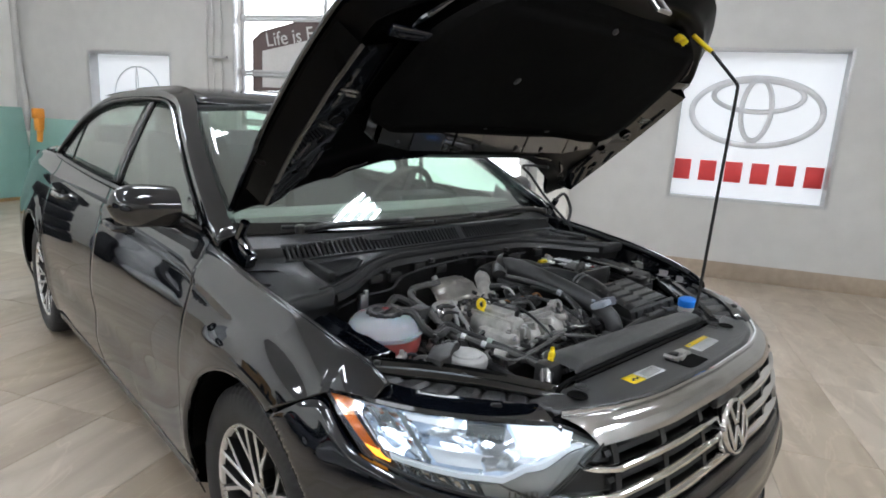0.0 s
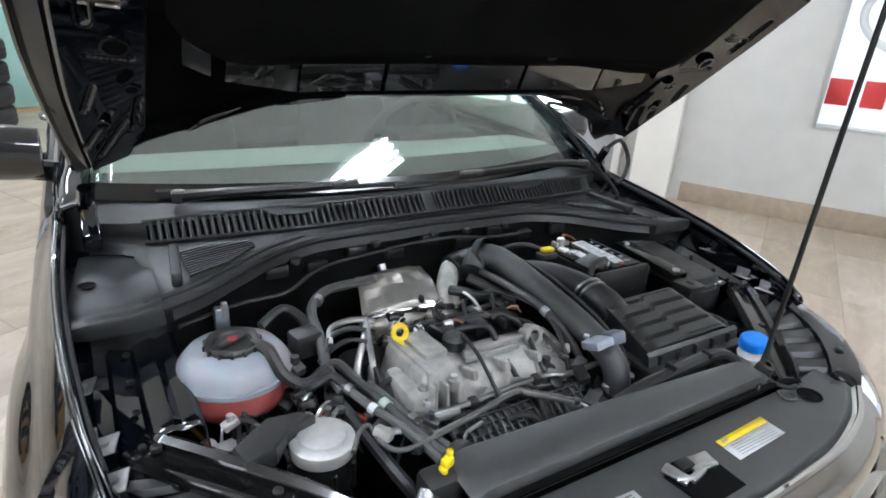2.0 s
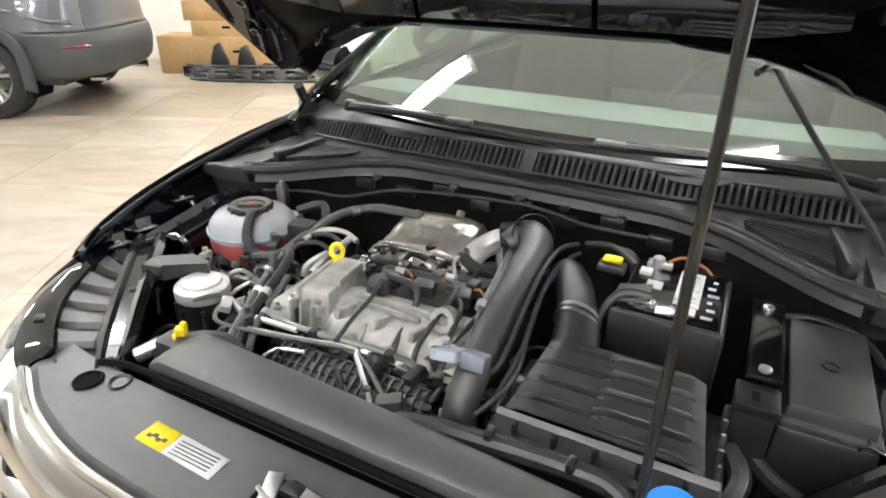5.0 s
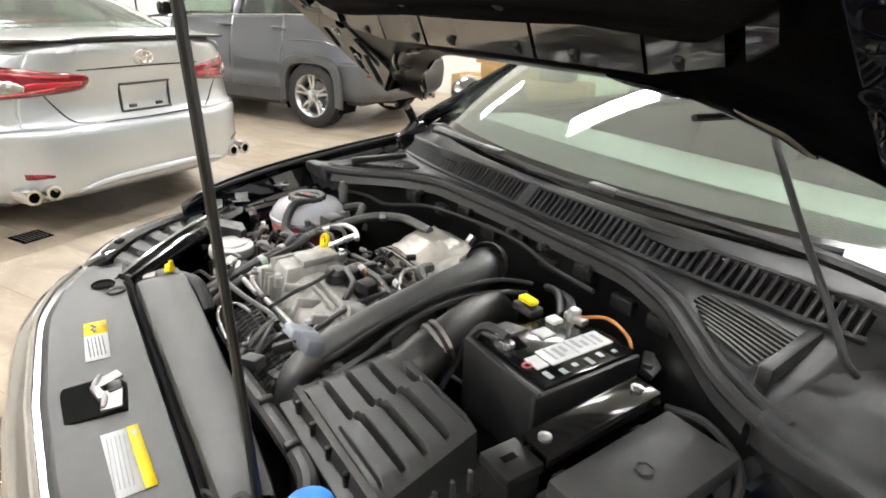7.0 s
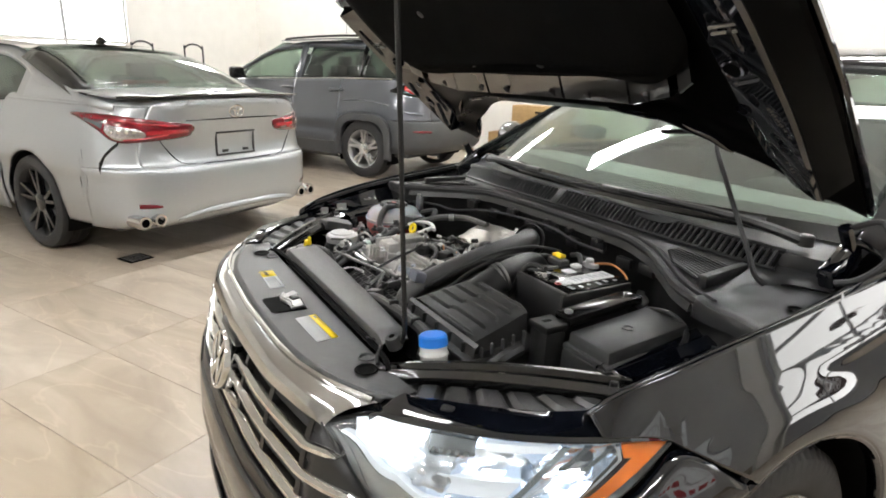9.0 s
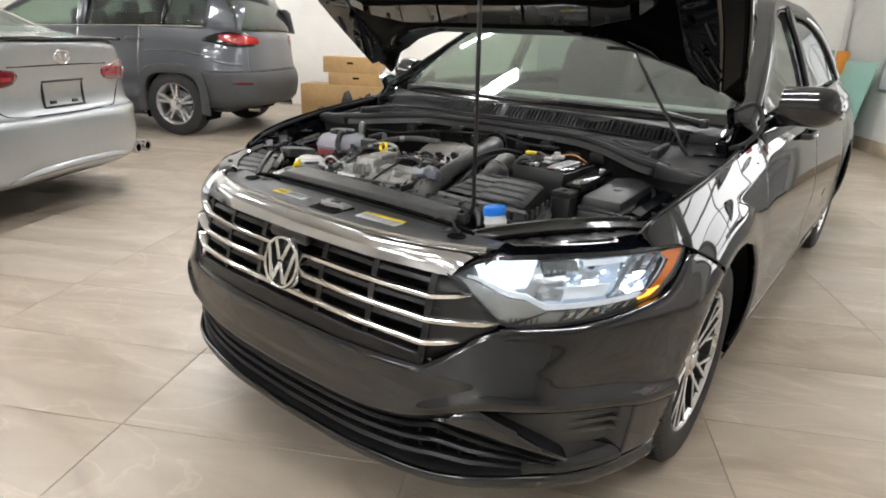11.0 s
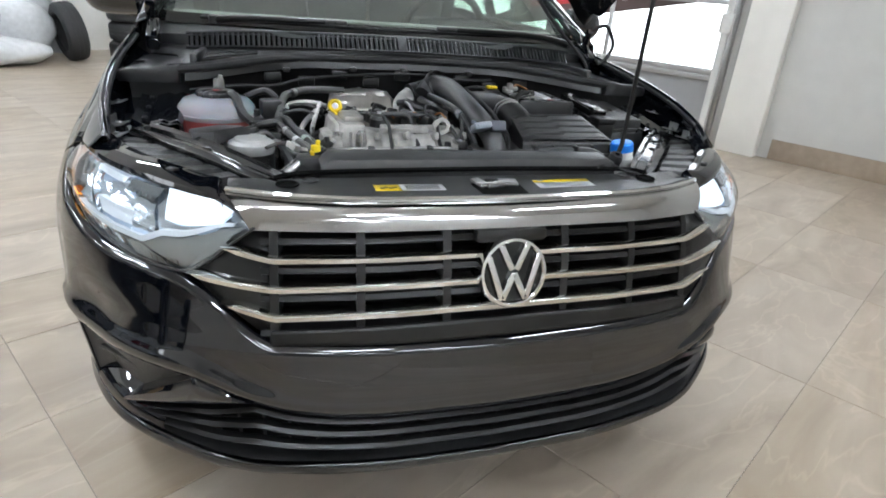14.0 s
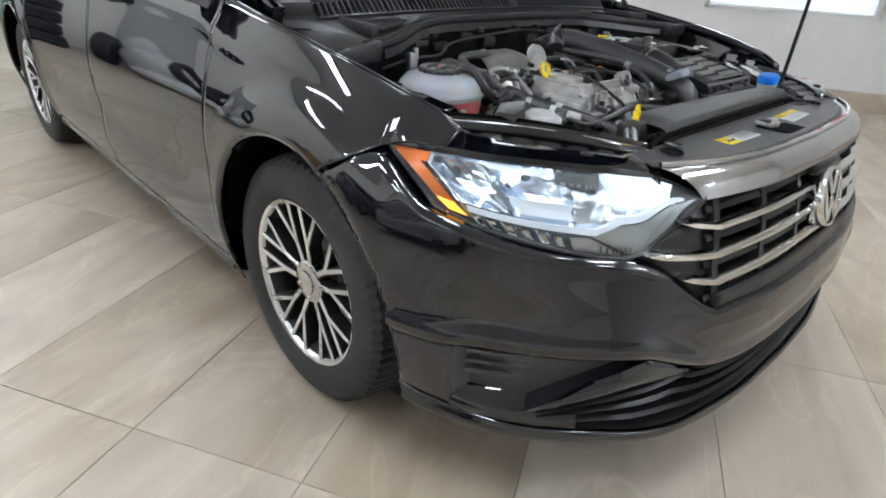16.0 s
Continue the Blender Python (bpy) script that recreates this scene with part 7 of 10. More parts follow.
box(bm, (-0.28, 0.56, 0.73), (0.05, 0.12, 0.13), 0.012)
part("chain_cover", bm, ALU, engine, "cast aluminium chain end cover")
for k in range(4):       # bosses and ribs along the cover
    x = -0.165 + 0.075 * k
    bm = bmesh.new()
    box(bm, (x, 0.555, 0.785), (0.012, 0.075, 0.02), 0.004, (-18, 0, 0))
    part("cover_rib", bm, ALU, engine)
    bm = bmesh.new()
    lathe(bm, [(0.016, 0.0), (0.015, 0.022), (0.009, 0.025), (0.0, 0.02)], 14, turned((x + 0.03, 0.527, 0.742), 62, 0))
    part("cover_boss", bm, ALU, engine)
bm = bmesh.new()
lathe(bm, [(0.024, 0.0), (0.024, 0.02), (0.018, 0.028), (0, 0.03)], 20, Matrix.Translation((-0.146, 0.628, 0.795)))
part("oil_filler", bm, PLASTIC, engine, "black oil filler cap")
bm = bmesh.new()
lathe(bm, [(0.022, 0.0), (0.022, 0.028), (0.012, 0.028), (0.011, 0.0)], 20, turned((0.015, 0.60, 0.80), 70, 0))
box(bm, (0.015, 0.605, 0.785), (0.014, 0.02, 0.04), 0.004)
part("lifting_eye", bm, ALU, engine)
for k in range(4):        # injectors on the front edge
    x = -0.225 + 0.078 * k
    bm = bmesh.new()
    box(bm, (x, 0.497, 0.726), (0.04, 0.03, 0.026), 0.006)
    lathe(bm, [(0.014, 0), (0.014, 0.02), (0.008, 0.024), (0, 0.024)], 12, turned((x, 0.50, 0.736), 30, 0))
    box(bm, (x + 0.02, 0.485, 0.738), (0.02, 0.018, 0.016), 0.003)
    part("injector", bm, PLASTIC, engine)
for k in range(3):        # ignition coils at the rear
    x = -0.145 + 0.075 * k
    bm = bmesh.new()
    box(bm, (x, 0.672, 0.805), (0.042, 0.055, 0.026), 0.006, (0, 0, 15))
    box(bm, (x + 0.012, 0.70, 0.815), (0.022, 0.03, 0.02), 0.004)
    tube(bm, [(x, 0.70, 0.81), (x + 0.01, 0.73, 0.83), (x + 0.04, 0.74, 0.82)], 0.006, 6)
    part("ignition_coil", bm, PLASTIC_SAT, engine)
    bm = bmesh.new()
    tube(bm, [(x + 0.02, 0.685, 0.815), (x + 0.035, 0.678, 0.822), (x + 0.05, 0.67, 0.808)], 0.0026, 6)
    part("coil_lead", bm, COPPER, engine)
bm = bmesh.new()
tube(bm, [(-0.29, 0.492, 0.752), (-0.1, 0.492, 0.747), (0.06, 0.49, 0.745)], 0.0075, 8, curved=False)
part("fuel_rail", bm, CHROME_DK, engine, "bright metal fuel rail")
for dy in (0, 0.016):
    bm = bmesh.new()
    tube(bm, [(-0.27, 0.785 + dy, 0.775), (-0.25, 0.803 + dy, 0.793), (-0.10, 0.804 + dy, 0.793), (-0.075, 0.79 + dy, 0.78)], 0.0055, 8)
    part("coolant_pipe", bm, CHROME_DK, engine, "bright metal pipe")
# intake manifold with its waffle ribs
man = new("intake_manifold")
man.parent = sedan
bm = bmesh.new()
grid(bm, lambda u, v: (-0.25 + 0.30 * u, 0.475 - 0.075 * v, 0.738 - 0.03 * v - 0.02 * v * v), 20, 6)
part("manifold_body", bm, PLASTIC, man, "ribbed black manifold")
bm = bmesh.new()
for k in range(19):
    x = -0.245 + 0.29 * k / 18
    tube(bm, [(x, 0.475, 0.742), (x, 0.44, 0.727), (x, 0.40, 0.695)], 0.003, 4, 2)
for k in range(6):
    v = k / 5
    tube(bm, [(-0.25, 0.475 - 0.075 * v, 0.742 - 0.03 * v - 0.02 * v * v), (0.05, 0.475 - 0.075 * v, 0.742 - 0.03 * v - 0.02 * v * v)], 0.003, 4, curved=False)
part("manifold_ribs", bm, PLASTIC_GREY, man)
# slim metal lines across the front of the engine
for pts, r in (([(-0.345, 0.548, 0.768), (-0.315, 0.515, 0.770), (-0.281, 0.490, 0.770), (-0.192, 0.487, 0.770), (-0.078, 0.496, 0.770), (-0.004, 0.494, 0.770), (0.026, 0.481, 0.770), (0.100, 0.482, 0.770), (0.193, 0.486, 0.770)], 0.0055),
               ([(-0.300, 0.441, 0.770), (-0.210, 0.456, 0.770), (-0.106, 0.478, 0.771), (-0.085, 0.463, 0.770), (-0.063, 0.441, 0.770), (-0.016, 0.395, 0.768), (-0.005, 0.385, 0.760)], 0.0045)):
    bm = bmesh.new()
    tube(bm, pts, r, 8)
    part("metal_line", bm, LINE, engine, "slim dull metal pipe")
for x, y in ((-0.19, 0.487), (-0.04, 0.495), (0.06, 0.481), (0.15, 0.484)):
    bm = bmesh.new()
    box(bm, (x, y, 0.768), (0.018, 0.02, 0.018), 0.004)
    part("line_clip", bm, PLASTIC, engine)
# heat shield and turbo at the rear
rnd = random.Random(3)
crumple = [[rnd.uniform(-0.007, 0.007) for _ in range(12)] for _ in range(9)]
bm = bmesh.new()
grid(bm, lambda u, v: (-0.262 + 0.030 * v + (0.215 - 0.030 * v) * u, 0.812 + 0.112 * v, 0.788 + 0.030 * min(1, v * 1.7) + 0.016 * v + 0.007 * math.sin(math.pi * u) + 0.55 * crumple[round(v * 8)][round(u * 11)] - 0.02 * (u > 0.98)), 11, 8)
part("heat_shield", bm, SHIELD, engine, "crinkled silver heat shield", solid=0.002, sharp=14)
bm = bmesh.new()
grid(bm, lambda u, v: (-0.262 + 0.215 * u, 0.812 - 0.02 * v + 0.01 * math.sin(u * 20), 0.785 - 0.09 * v), 8, 3)
part("shield_skirt", bm, SHIELD, engine, solid=0.002)
bm = bmesh.new()
tube(bm, [(-0.041, 0.785, 0.745), (-0.042, 0.803, 0.782), (-0.038, 0.834, 0.812), (-0.012, 0.872, 0.828), (0.02, 0.892, 0.832)], lambda t: 0.021 + 0.006 * t, 16)
part("turbo_elbow", bm, ALU, engine, "pale metal elbow")
for q in ((-0.042, 0.803, 0.782, -22, 0), (0.0, 0.88, 0.83, 80, -55)):
    bm = bmesh.new()
    lathe(bm, [(0.026, -0.005), (0.030, -0.004), (0.030, 0.004), (0.026, 0.005)], 20, turned(q[:3], q[3], 0, q[4]))
    part("elbow_flange", bm, ALU_BR, engine)
bm = bmesh.new()
tube(bm, [(0.0, 0.882, 0.832), (0.035, 0.888, 0.84), (0.065, 0.865, 0.855)], 0.036, 16)
part("elbow_sleeve", bm, PLASTIC_SAT, engine)
bm = bmesh.new()
tube(bm, [(-0.03, 0.80, 0.74), (-0.02, 0.85, 0.75), (0.0, 0.87, 0.74)], 0.035, 12)
part("turbo", bm, SHIELD, engine)
bm = bmesh.new()
tube(bm, [(-0.141, 0.935, 0.79), (-0.142, 0.962, 0.815)], 0.007, 8, curved=False)
tube(bm, [(-0.142, 0.962, 0.815), (-0.142, 0.977, 0.832)], 0.0105, 8, curved=False)
part("lambda_probe", bm, ALU_BR, engine)
for pts, rr, mt_, nm in (
    ([(-0.20, 0.892, 0.84), (-0.27, 0.886, 0.842), (-0.325, 0.875, 0.84), (-0.374, 0.816, 0.835), (-0.389, 0.72, 0.82), (-0.400, 0.655, 0.80), (-0.392, 0.60, 0.78)], 0.0105, HOSE_LT, "heater_hose"),
    ([(-0.285, 0.745, 0.83), (-0.30, 0.715, 0.815), (-0.338, 0.66, 0.79), (-0.345, 0.645, 0.765)], 0.007, ALU_BR, "lifting_bracket"),
    ([(-0.288, 0.735, 0.828), (-0.302, 0.69, 0.81), (-0.316, 0.640, 0.788), (-0.318, 0.63, 0.76)], 0.006, ALU_BR, "lifting_bracket"),
    ([(-0.135, 0.645, 0.822), (-0.10, 0.636, 0.826), (-0.064, 0.628, 0.82), (-0.056, 0.60, 0.79), (-0.056, 0.545, 0.762), (-0.055, 0.50, 0.735)], 0.0065, PLASTIC, "vent_hose"),
    ([(-0.01, 0.80, 0.79), (-0.05, 0.815, 0.805), (-0.085, 0.81, 0.79)], 0.004, ALU_BR, "oil_pipe"),
    ([(0.045, 0.82, 0.845), (0.06, 0.73, 0.845), (0.075, 0.62, 0.835), (0.085, 0.55, 0.80), (0.09, 0.50, 0.76)], 0.009, PLASTIC_GREY, "vacuum_hose"),
):
    bm = bmesh.new()
    tube(bm, pts, rr, 8)
    part(nm, bm, mt_, engine)
# crisp casting ribs, flange ledge and bolts on the cam cover
for k in range(10):
    x = -0.262 + 0.036 * k
    bm = bmesh.new()
    if k % 3 == 1:
        box(bm, (x, 0.538, 0.757), (0.007, 0.04, 0.045), 0.002, (-32, 0, 0), seg=1)
        part("casting_rib", bm, ALU, engine)
    bm = bmesh.new()
    lathe(bm, [(0.010, 0.0), (0.010, 0.004), (0.0065, 0.004), (0.0065, 0.010), (0, 0.010)], 6, turned((x + 0.018, 0.512, 0.739), 30, 0))
    part("flange_bolt", bm, STEEL, engine)
bm = bmesh.new()
box(bm, (-0.105, 0.513, 0.730), (0.36, 0.02, 0.010), 0.002, (12, 0, 0))
part("cover_flange", bm, ALU, engine)
bm = bmesh.new()
box(bm, (-0.05, 0.588, 0.800), (0.20, 0.010, 0.018), 0.003)
box(bm, (-0.09, 0.572, 0.797), (0.13, 0.006, 0.012), 0.002)
part("cover_ledge", bm, ALU, engine)
for x, y, z in ((-0.27, 0.53, 0.795), (-0.21, 0.525, 0.80), (-0.205, 0.668, 0.828), (0.05, 0.56, 0.785), (0.055, 0.62, 0.79)):
    bm = bmesh.new()
    lathe(bm, [(0.012, -0.02), (0.011, 0.0), (0.007, 0.001), (0.007, 0.008), (0, 0.009)], 8, Matrix.Translation((x, y, z)))
    part("cover_bolt", bm, ALU_BR, engine)
for k in range(3):
    bm = bmesh.new()
    box(bm, (-0.258 + 0.024 * k, 0.514, 0.762), (0.006, 0.03, 0.085), 0.002, (-8, 0, 0), seg=1)
    part("casting_rib", bm, ALU, engine)
bm = bmesh.new()
lathe(bm, [(0.03, 0.0), (0.028, 0.008), (0.018, 0.010), (0.016, 0.004), (0, 0.004)], 20, turned((-0.305, 0.58, 0.765), 35, -40))
part("end_plug", bm, PLASTIC_SAT, engine)
# dipstick
dip = new("dipstick")
dip.parent = sedan
bm = bmesh.new()
b2 = bmesh.new()
rows = [[((0.0135 + 0.0052 * math.cos(b)) * math.cos(a), 0.0052 * math.sin(b), (0.0135 + 0.0052 * math.cos(b)) * math.sin(a)) for b in [2 * math.pi * k / 8 for k in range(8)]] for a in [2 * math.pi * k / 24 for k in range(25)]]
loft(b2, rows, close=True)
box(b2, (0, 0, -0.034), (0.012, 0.010, 0.036), 0.004)
merge(bm, b2, turned((-0.257, 0.650, 0.842), -18, 0))
part("dipstick_ring", bm, YELLOW, dip, "yellow pull ring")
bm = bmesh.new()
tube(bm, [(-0.258, 0.66, 0.80), (-0.262, 0.665, 0.72)], 0.007, 8, curved=False)
part("dipstick_tube", bm, PLASTIC, dip)

# big charge pipe with its sensor
pipe = new("charge_pipe")
pipe.parent = sedan
bm = bmesh.new()
tube(bm, [(0.03, 0.835, 0.845), (0.06, 0.855, 0.868), (0.095, 0.815, 0.868), (0.105, 0.70, 0.852), (0.115, 0.55, 0.825), (0.118, 0.47, 0.80), (0.118, 0.435, 0.76), (0.118, 0.425, 0.66)], lambda t: 0.0265 + 0.006 * math.sin(math.pi * min(1, t * 1.6)), 18)
part("pipe_body", bm, PLASTIC_GREY, pipe, "smooth matt black plastic pipe")
for p in ((0.075, 0.85, 0.872), (0.118, 0.432, 0.74)):
    bm = bmesh.new()
    lathe(bm, [(0.041, -0.012), (0.043, -0.008), (0.043, 0.008), (0.041, 0.012)], 22, turned(p, 20 if p[2] < 0.8 else 55, 40 if p[2] > 0.8 else 0))
    part("pipe_clamp", bm, PLASTIC_SAT, pipe)
bm = bmesh.new()
box(bm, (0.082, 0.468, 0.832), (0.045, 0.05, 0.018), 0.005, (-25, -8, 0))
for dx, dy in ((-0.014, 0.018), (-0.014, -0.018)):
    lathe(bm, [(0.006, 0), (0.006, 0.006), (0, 0.006)], 8, Matrix.Translation((0.082 + dx, 0.468 + dy, 0.838)))
part("pressure_sensor", bm, mat("sensor_grey", (0.30, 0.33, 0.38), 0.45), pipe, "blue-grey sensor body")
bm = bmesh.new()
box(bm, (0.125, 0.468, 0.834), (0.04, 0.032, 0.026), 0.005, (-20, 0, 0))
part("sensor_plug", bm, mat("plug_grey", (0.13, 0.14, 0.17), 0.5), pipe)

# air box
ab = new("air_filter_box")
ab.parent = sedan
bm = bmesh.new()
rows = []
LIDX = [0.188, 0.192, 0.205, 0.215, 0.225, 0.25, 0.28, 0.30, 0.31, 0.32, 0.335, 0.36, 0.39, 0.415, 0.428, 0.438, 0.448, 0.456]


def lid_z(x, y):
    """Broad flat ridges with narrow grooves that jog half-way across."""
    jog = 0.006 * (1 if x > 0.315 else -1 if x < 0.30 else (x - 0.3075) / 0.0075)
    f = ((y - jog - 0.425) / 0.034 + 0.5) % 1.0
    groove = max(0.0, 1 - max(0.0, abs(f - 0.5) - 0.06) / 0.10)
    ends = min(1, max(0, (x - 0.200) / 0.012)) * min(1, max(0, (0.440 - x) / 0.012))
    edge = min(1, max(0, (y - 0.432) / 0.004)) * min(1, max(0, (0.566 - y) / 0.004))
    ridge = 0.004 * (1 - abs(f - 0.5) * 0) * ends
    e = min(x - 0.186, 0.458 - x, 0.02) / 0.02
    return 0.800 + (y - 0.425) * 0.23 + 0.009 * max(0, e) ** 0.5 + ridge - 0.015 * groove * ends * edge


for i in range(91):
    y = 0.425 + 0.145 * i / 90
    k = (y - 0.425) / 0.145
    wx = lambda x: x + 0.020 * k * max(0, (0.30 - x) / 0.115) - (0.008 + 0.018 * k) * max(0, (x - 0.30) / 0.16)
    rows.append([(wx(0.185), y, 0.77)] + [(wx(x), y, lid_z(x, y)) for x in LIDX] + [(wx(0.462), y, 0.77)])
loft(bm, rows)
part("box_lid", bm, mat("lid_plastic", (0.026, 0.026, 0.026), 0.30, var=0.25, scale=40, bump=0.3, bscale=500), ab, "ribbed matt black lid", sharp=28)
for k in range(6):
    bm = bmesh.new()
    box(bm, (0.463, 0.435 + 0.026 * k, 0.775 + 0.004 * k), (0.008, 0.006, 0.045), 0.002, seg=1)
    part("side_rib", bm, PLASTIC_GREY, ab)
bm = bmesh.new()
loft(bm, [[(0.18, y, z), (0.467, y, z)] for y, z in ((0.40, 0.60), (0.402, 0.755), (0.40, 0.765), (0.412, 0.772), (0.418, 0.80), (0.426, 0.806))])
part("box_front", bm, PLASTIC_GREY, ab)
bm = bmesh.new()
box(bm, (0.322, 0.492, 0.70), (0.285, 0.18, 0.14), 0.014)
box(bm, (0.322, 0.492, 0.772), (0.30, 0.195, 0.014), 0.004)
part("box_base", bm, PLASTIC, ab)
for k in range(5):
    bm = bmesh.new()
    box(bm, (0.21 + 0.055 * k, 0.414, 0.786), (0.008, 0.010, 0.026), 0.002)
    lathe(bm, [(0.005, 0), (0.005, 0.005), (0, 0.005)], 8, Matrix.Translation((0.21 + 0.055 * k, 0.409, 0.774)))
    part("lid_screw", bm, PLASTIC_SAT, ab)
bm = bmesh.new()
tube(bm, [(0.240, 0.565, 0.805), (0.238, 0.60, 0.822), (0.228, 0.64, 0.835)], lambda t: 0.040 - 0.004 * t, 18)
part("outlet_neck", bm, PLASTIC, ab)
bm = bmesh.new()
tube(bm, [(0.228, 0.64, 0.835), (0.212, 0.69, 0.842), (0.190, 0.745, 0.842), (0.165, 0.80, 0.83), (0.15, 0.84, 0.79)], lambda t: 0.034 - 0.004 * t, 18, 4)
part("intake_duct", bm, PLASTIC, ab, "smooth black intake duct")
for q in (0.0, 0.014):
    bm = bmesh.new()
    lathe(bm, [(0.0365, -0.004), (0.039, -0.003), (0.039, 0.003), (0.0365, 0.004)], 26, turned((0.228 - q * 0.1, 0.634 + q, 0.834 + q * 0.2), -72, 12))
    part("hose_clamp", bm, STEEL, ab, "pale spring clamp")
bm = bmesh.new()
tube(bm, [(0.05, 0.372, 0.765), (0.12, 0.368, 0.785), (0.30, 0.375, 0.792), (0.36, 0.37, 0.785), (0.385, 0.345, 0.76)], 0.014, 10)
part("coolant_hose", bm, HOSE, sedan)
for x in (0.19, 0.30):
    bm = bmesh.new()
    box(bm, (x, 0.373, 0.80), (0.012, 0.022, 0.02), 0.003)
    part("hose_bracket", bm, PLASTIC_SAT, sedan)

# battery in its sleeve
bat = new("car_battery")
bat.parent = sedan
bm = bmesh.new()
box(bm, (0.39, 0.765, 0.765), (0.16, 0.20, 0.18), 0.005)
part("battery_case", bm, PLASTIC_SAT, bat, "black battery case")
bm = bmesh.new()
box(bm, (0.39, 0.775, 0.858), (0.15, 0.185, 0.008), 0.003)
part("battery_top", bm, GLOSS, bat)
bm = bmesh.new()
box(bm, (0.412, 0.790, 0.8635), (0.040, 0.125, 0.002), 0.0)
box(bm, (0.414, 0.712, 0.8634), (0.030, 0.022, 0.002), 0.0)
box(bm, (0.356, 0.778, 0.8632), (0.026, 0.028, 0.002), 0.0)
part("battery_label", bm, LABEL_W, bat, "white battery label")
bm = bmesh.new()
for k in range(8):
    box(bm, (0.408 + 0.004 * (k % 2), 0.742 + 0.0135 * k, 0.8652), (0.034 - 0.009 * (k % 3), 0.007 if k % 3 else 0.003, 0.0006))
for k in range(6):
    box(bm, (0.446 + 0.004 * (k % 2), 0.705 + 0.026 * k, 0.8630), (0.018 - 0.005 * (k % 3), 0.009, 0.0006))
tagged(part("label_print", bm, LABEL_G, bat, "unreadable print on the battery"), kind="stuff")
bm = bmesh.new()
lathe(bm, [(0.008, 0), (0.008, 0.0012), (0.0045, 0.0012), (0.0045, 0)], 16, Matrix.Translation((0.414, 0.694, 0.8635)))
part("red_mark", bm, RED_P, bat)
for x, y in ((0.345, 0.70), (0.35, 0.85)):
    bm = bmesh.new()
    lathe(bm, [(0.011, 0), (0.0105, 0.022), (0.008, 0.024), (0, 0.024)], 14, Matrix.Translation((x, y, 0.86)))
    box(bm, (x + 0.010, y, 0.869), (0.030, 0.018, 0.012), 0.003)
    box(bm, (x - 0.014, y + 0.004, 0.866), (0.010, 0.022, 0.014), 0.003)
    part("terminal", bm, ALU_BR, bat, "bare metal terminal clamp")
bm = bmesh.new()
box(bm, (0.330, 0.715, 0.872), (0.055, 0.060, 0.006), 0.002, (0, -14, 0))
part("terminal_cover", bm, PLASTIC_GREY, bat, "grey hinged terminal flap")
bm = bmesh.new()
box(bm, (0.335, 0.82, 0.864), (0.022, 0.022, 0.010), 0.003)
part("vent_cap", bm, WHITE_P, bat)
bm = bmesh.new()
box(bm, (0.275, 0.815, 0.860), (0.05, 0.03, 0.016), 0.004)
part("fuse_holder", bm, PLASTIC_GREY, bat)
bm = bmesh.new()
box(bm, (0.275, 0.815, 0.876), (0.035, 0.02, 0.01), 0.004)
part("yellow_tag", bm, YELLOW, bat, "yellow plastic tag")
for pts, r, m in (([(0.36, 0.70, 0.88), (0.31, 0.69, 0.875), (0.28, 0.66, 0.80), (0.27, 0.62, 0.72)], 0.008, HOSE), ([(0.365, 0.85, 0.875), (0.39, 0.885, 0.875), (0.43, 0.89, 0.86), (0.45, 0.88, 0.84)], 0.003, COPPER), ([(0.31, 0.86, 0.85), (0.26, 0.90, 0.86), (0.20, 0.93, 0.84)], 0.007, HOSE)):
    bm = bmesh.new()
    tube(bm, pts, r, 8)
    part("battery_cable", bm, m, bat)
bm = bmesh.new()
box(bm, (0.39, 0.665, 0.80), (0.17, 0.012, 0.13), 0.004)
box(bm, (0.472, 0.76, 0.79), (0.008, 0.21, 0.14), 0.003)
part("battery_sleeve", bm, PLASTIC, bat)
for o in list(bat.children):       # the battery sits close to the air duct
    o.location.x -= 0.034
# steel holder beside it
bm = bmesh.new()
box(bm, (0.500, 0.708, 0.853), (0.044, 0.205, 0.010), 0.003, (4, 0, 0))
part("holder_rail", bm, GLOSS, bat, "glossy black holder rail")
for x in (0.479, 0.521):
    bm = bmesh.new()
    box(bm, (x, 0.708, 0.848), (0.004, 0.205, 0.020), 0.0015, (4, 0, 0))
    part("rail_edge", bm, GLOSS, bat)
bm = bmesh.new()
box(bm, (0.494, 0.575, 0.832), (0.056, 0.056, 0.016), 0.003)
part("holder_cap", bm, PLASTIC_SAT, bat)
bm = bmesh.new()
box(bm, (0.494, 0.575, 0.765), (0.052, 0.050, 0.120), 0.004)
part("holder_post", bm, PLASTIC_SAT, bat)
bm = bmesh.new()
box(bm, (0.492, 0.572, 0.8402), (0.010, 0.020, 0.001))
part("holder_slot", bm, DEEP, bat)
for y in (0.788, 0.622):
    bm = bmesh.new()
    lathe(bm, [(0.009, 0), (0.009, 0.004), (0.005, 0.006), (0, 0.006)], 10, Matrix.Translation((0.499, y, 0.858 + (y - 0.708) * 0.07)))
    part("holder_bolt", bm, ALU_BR, bat)
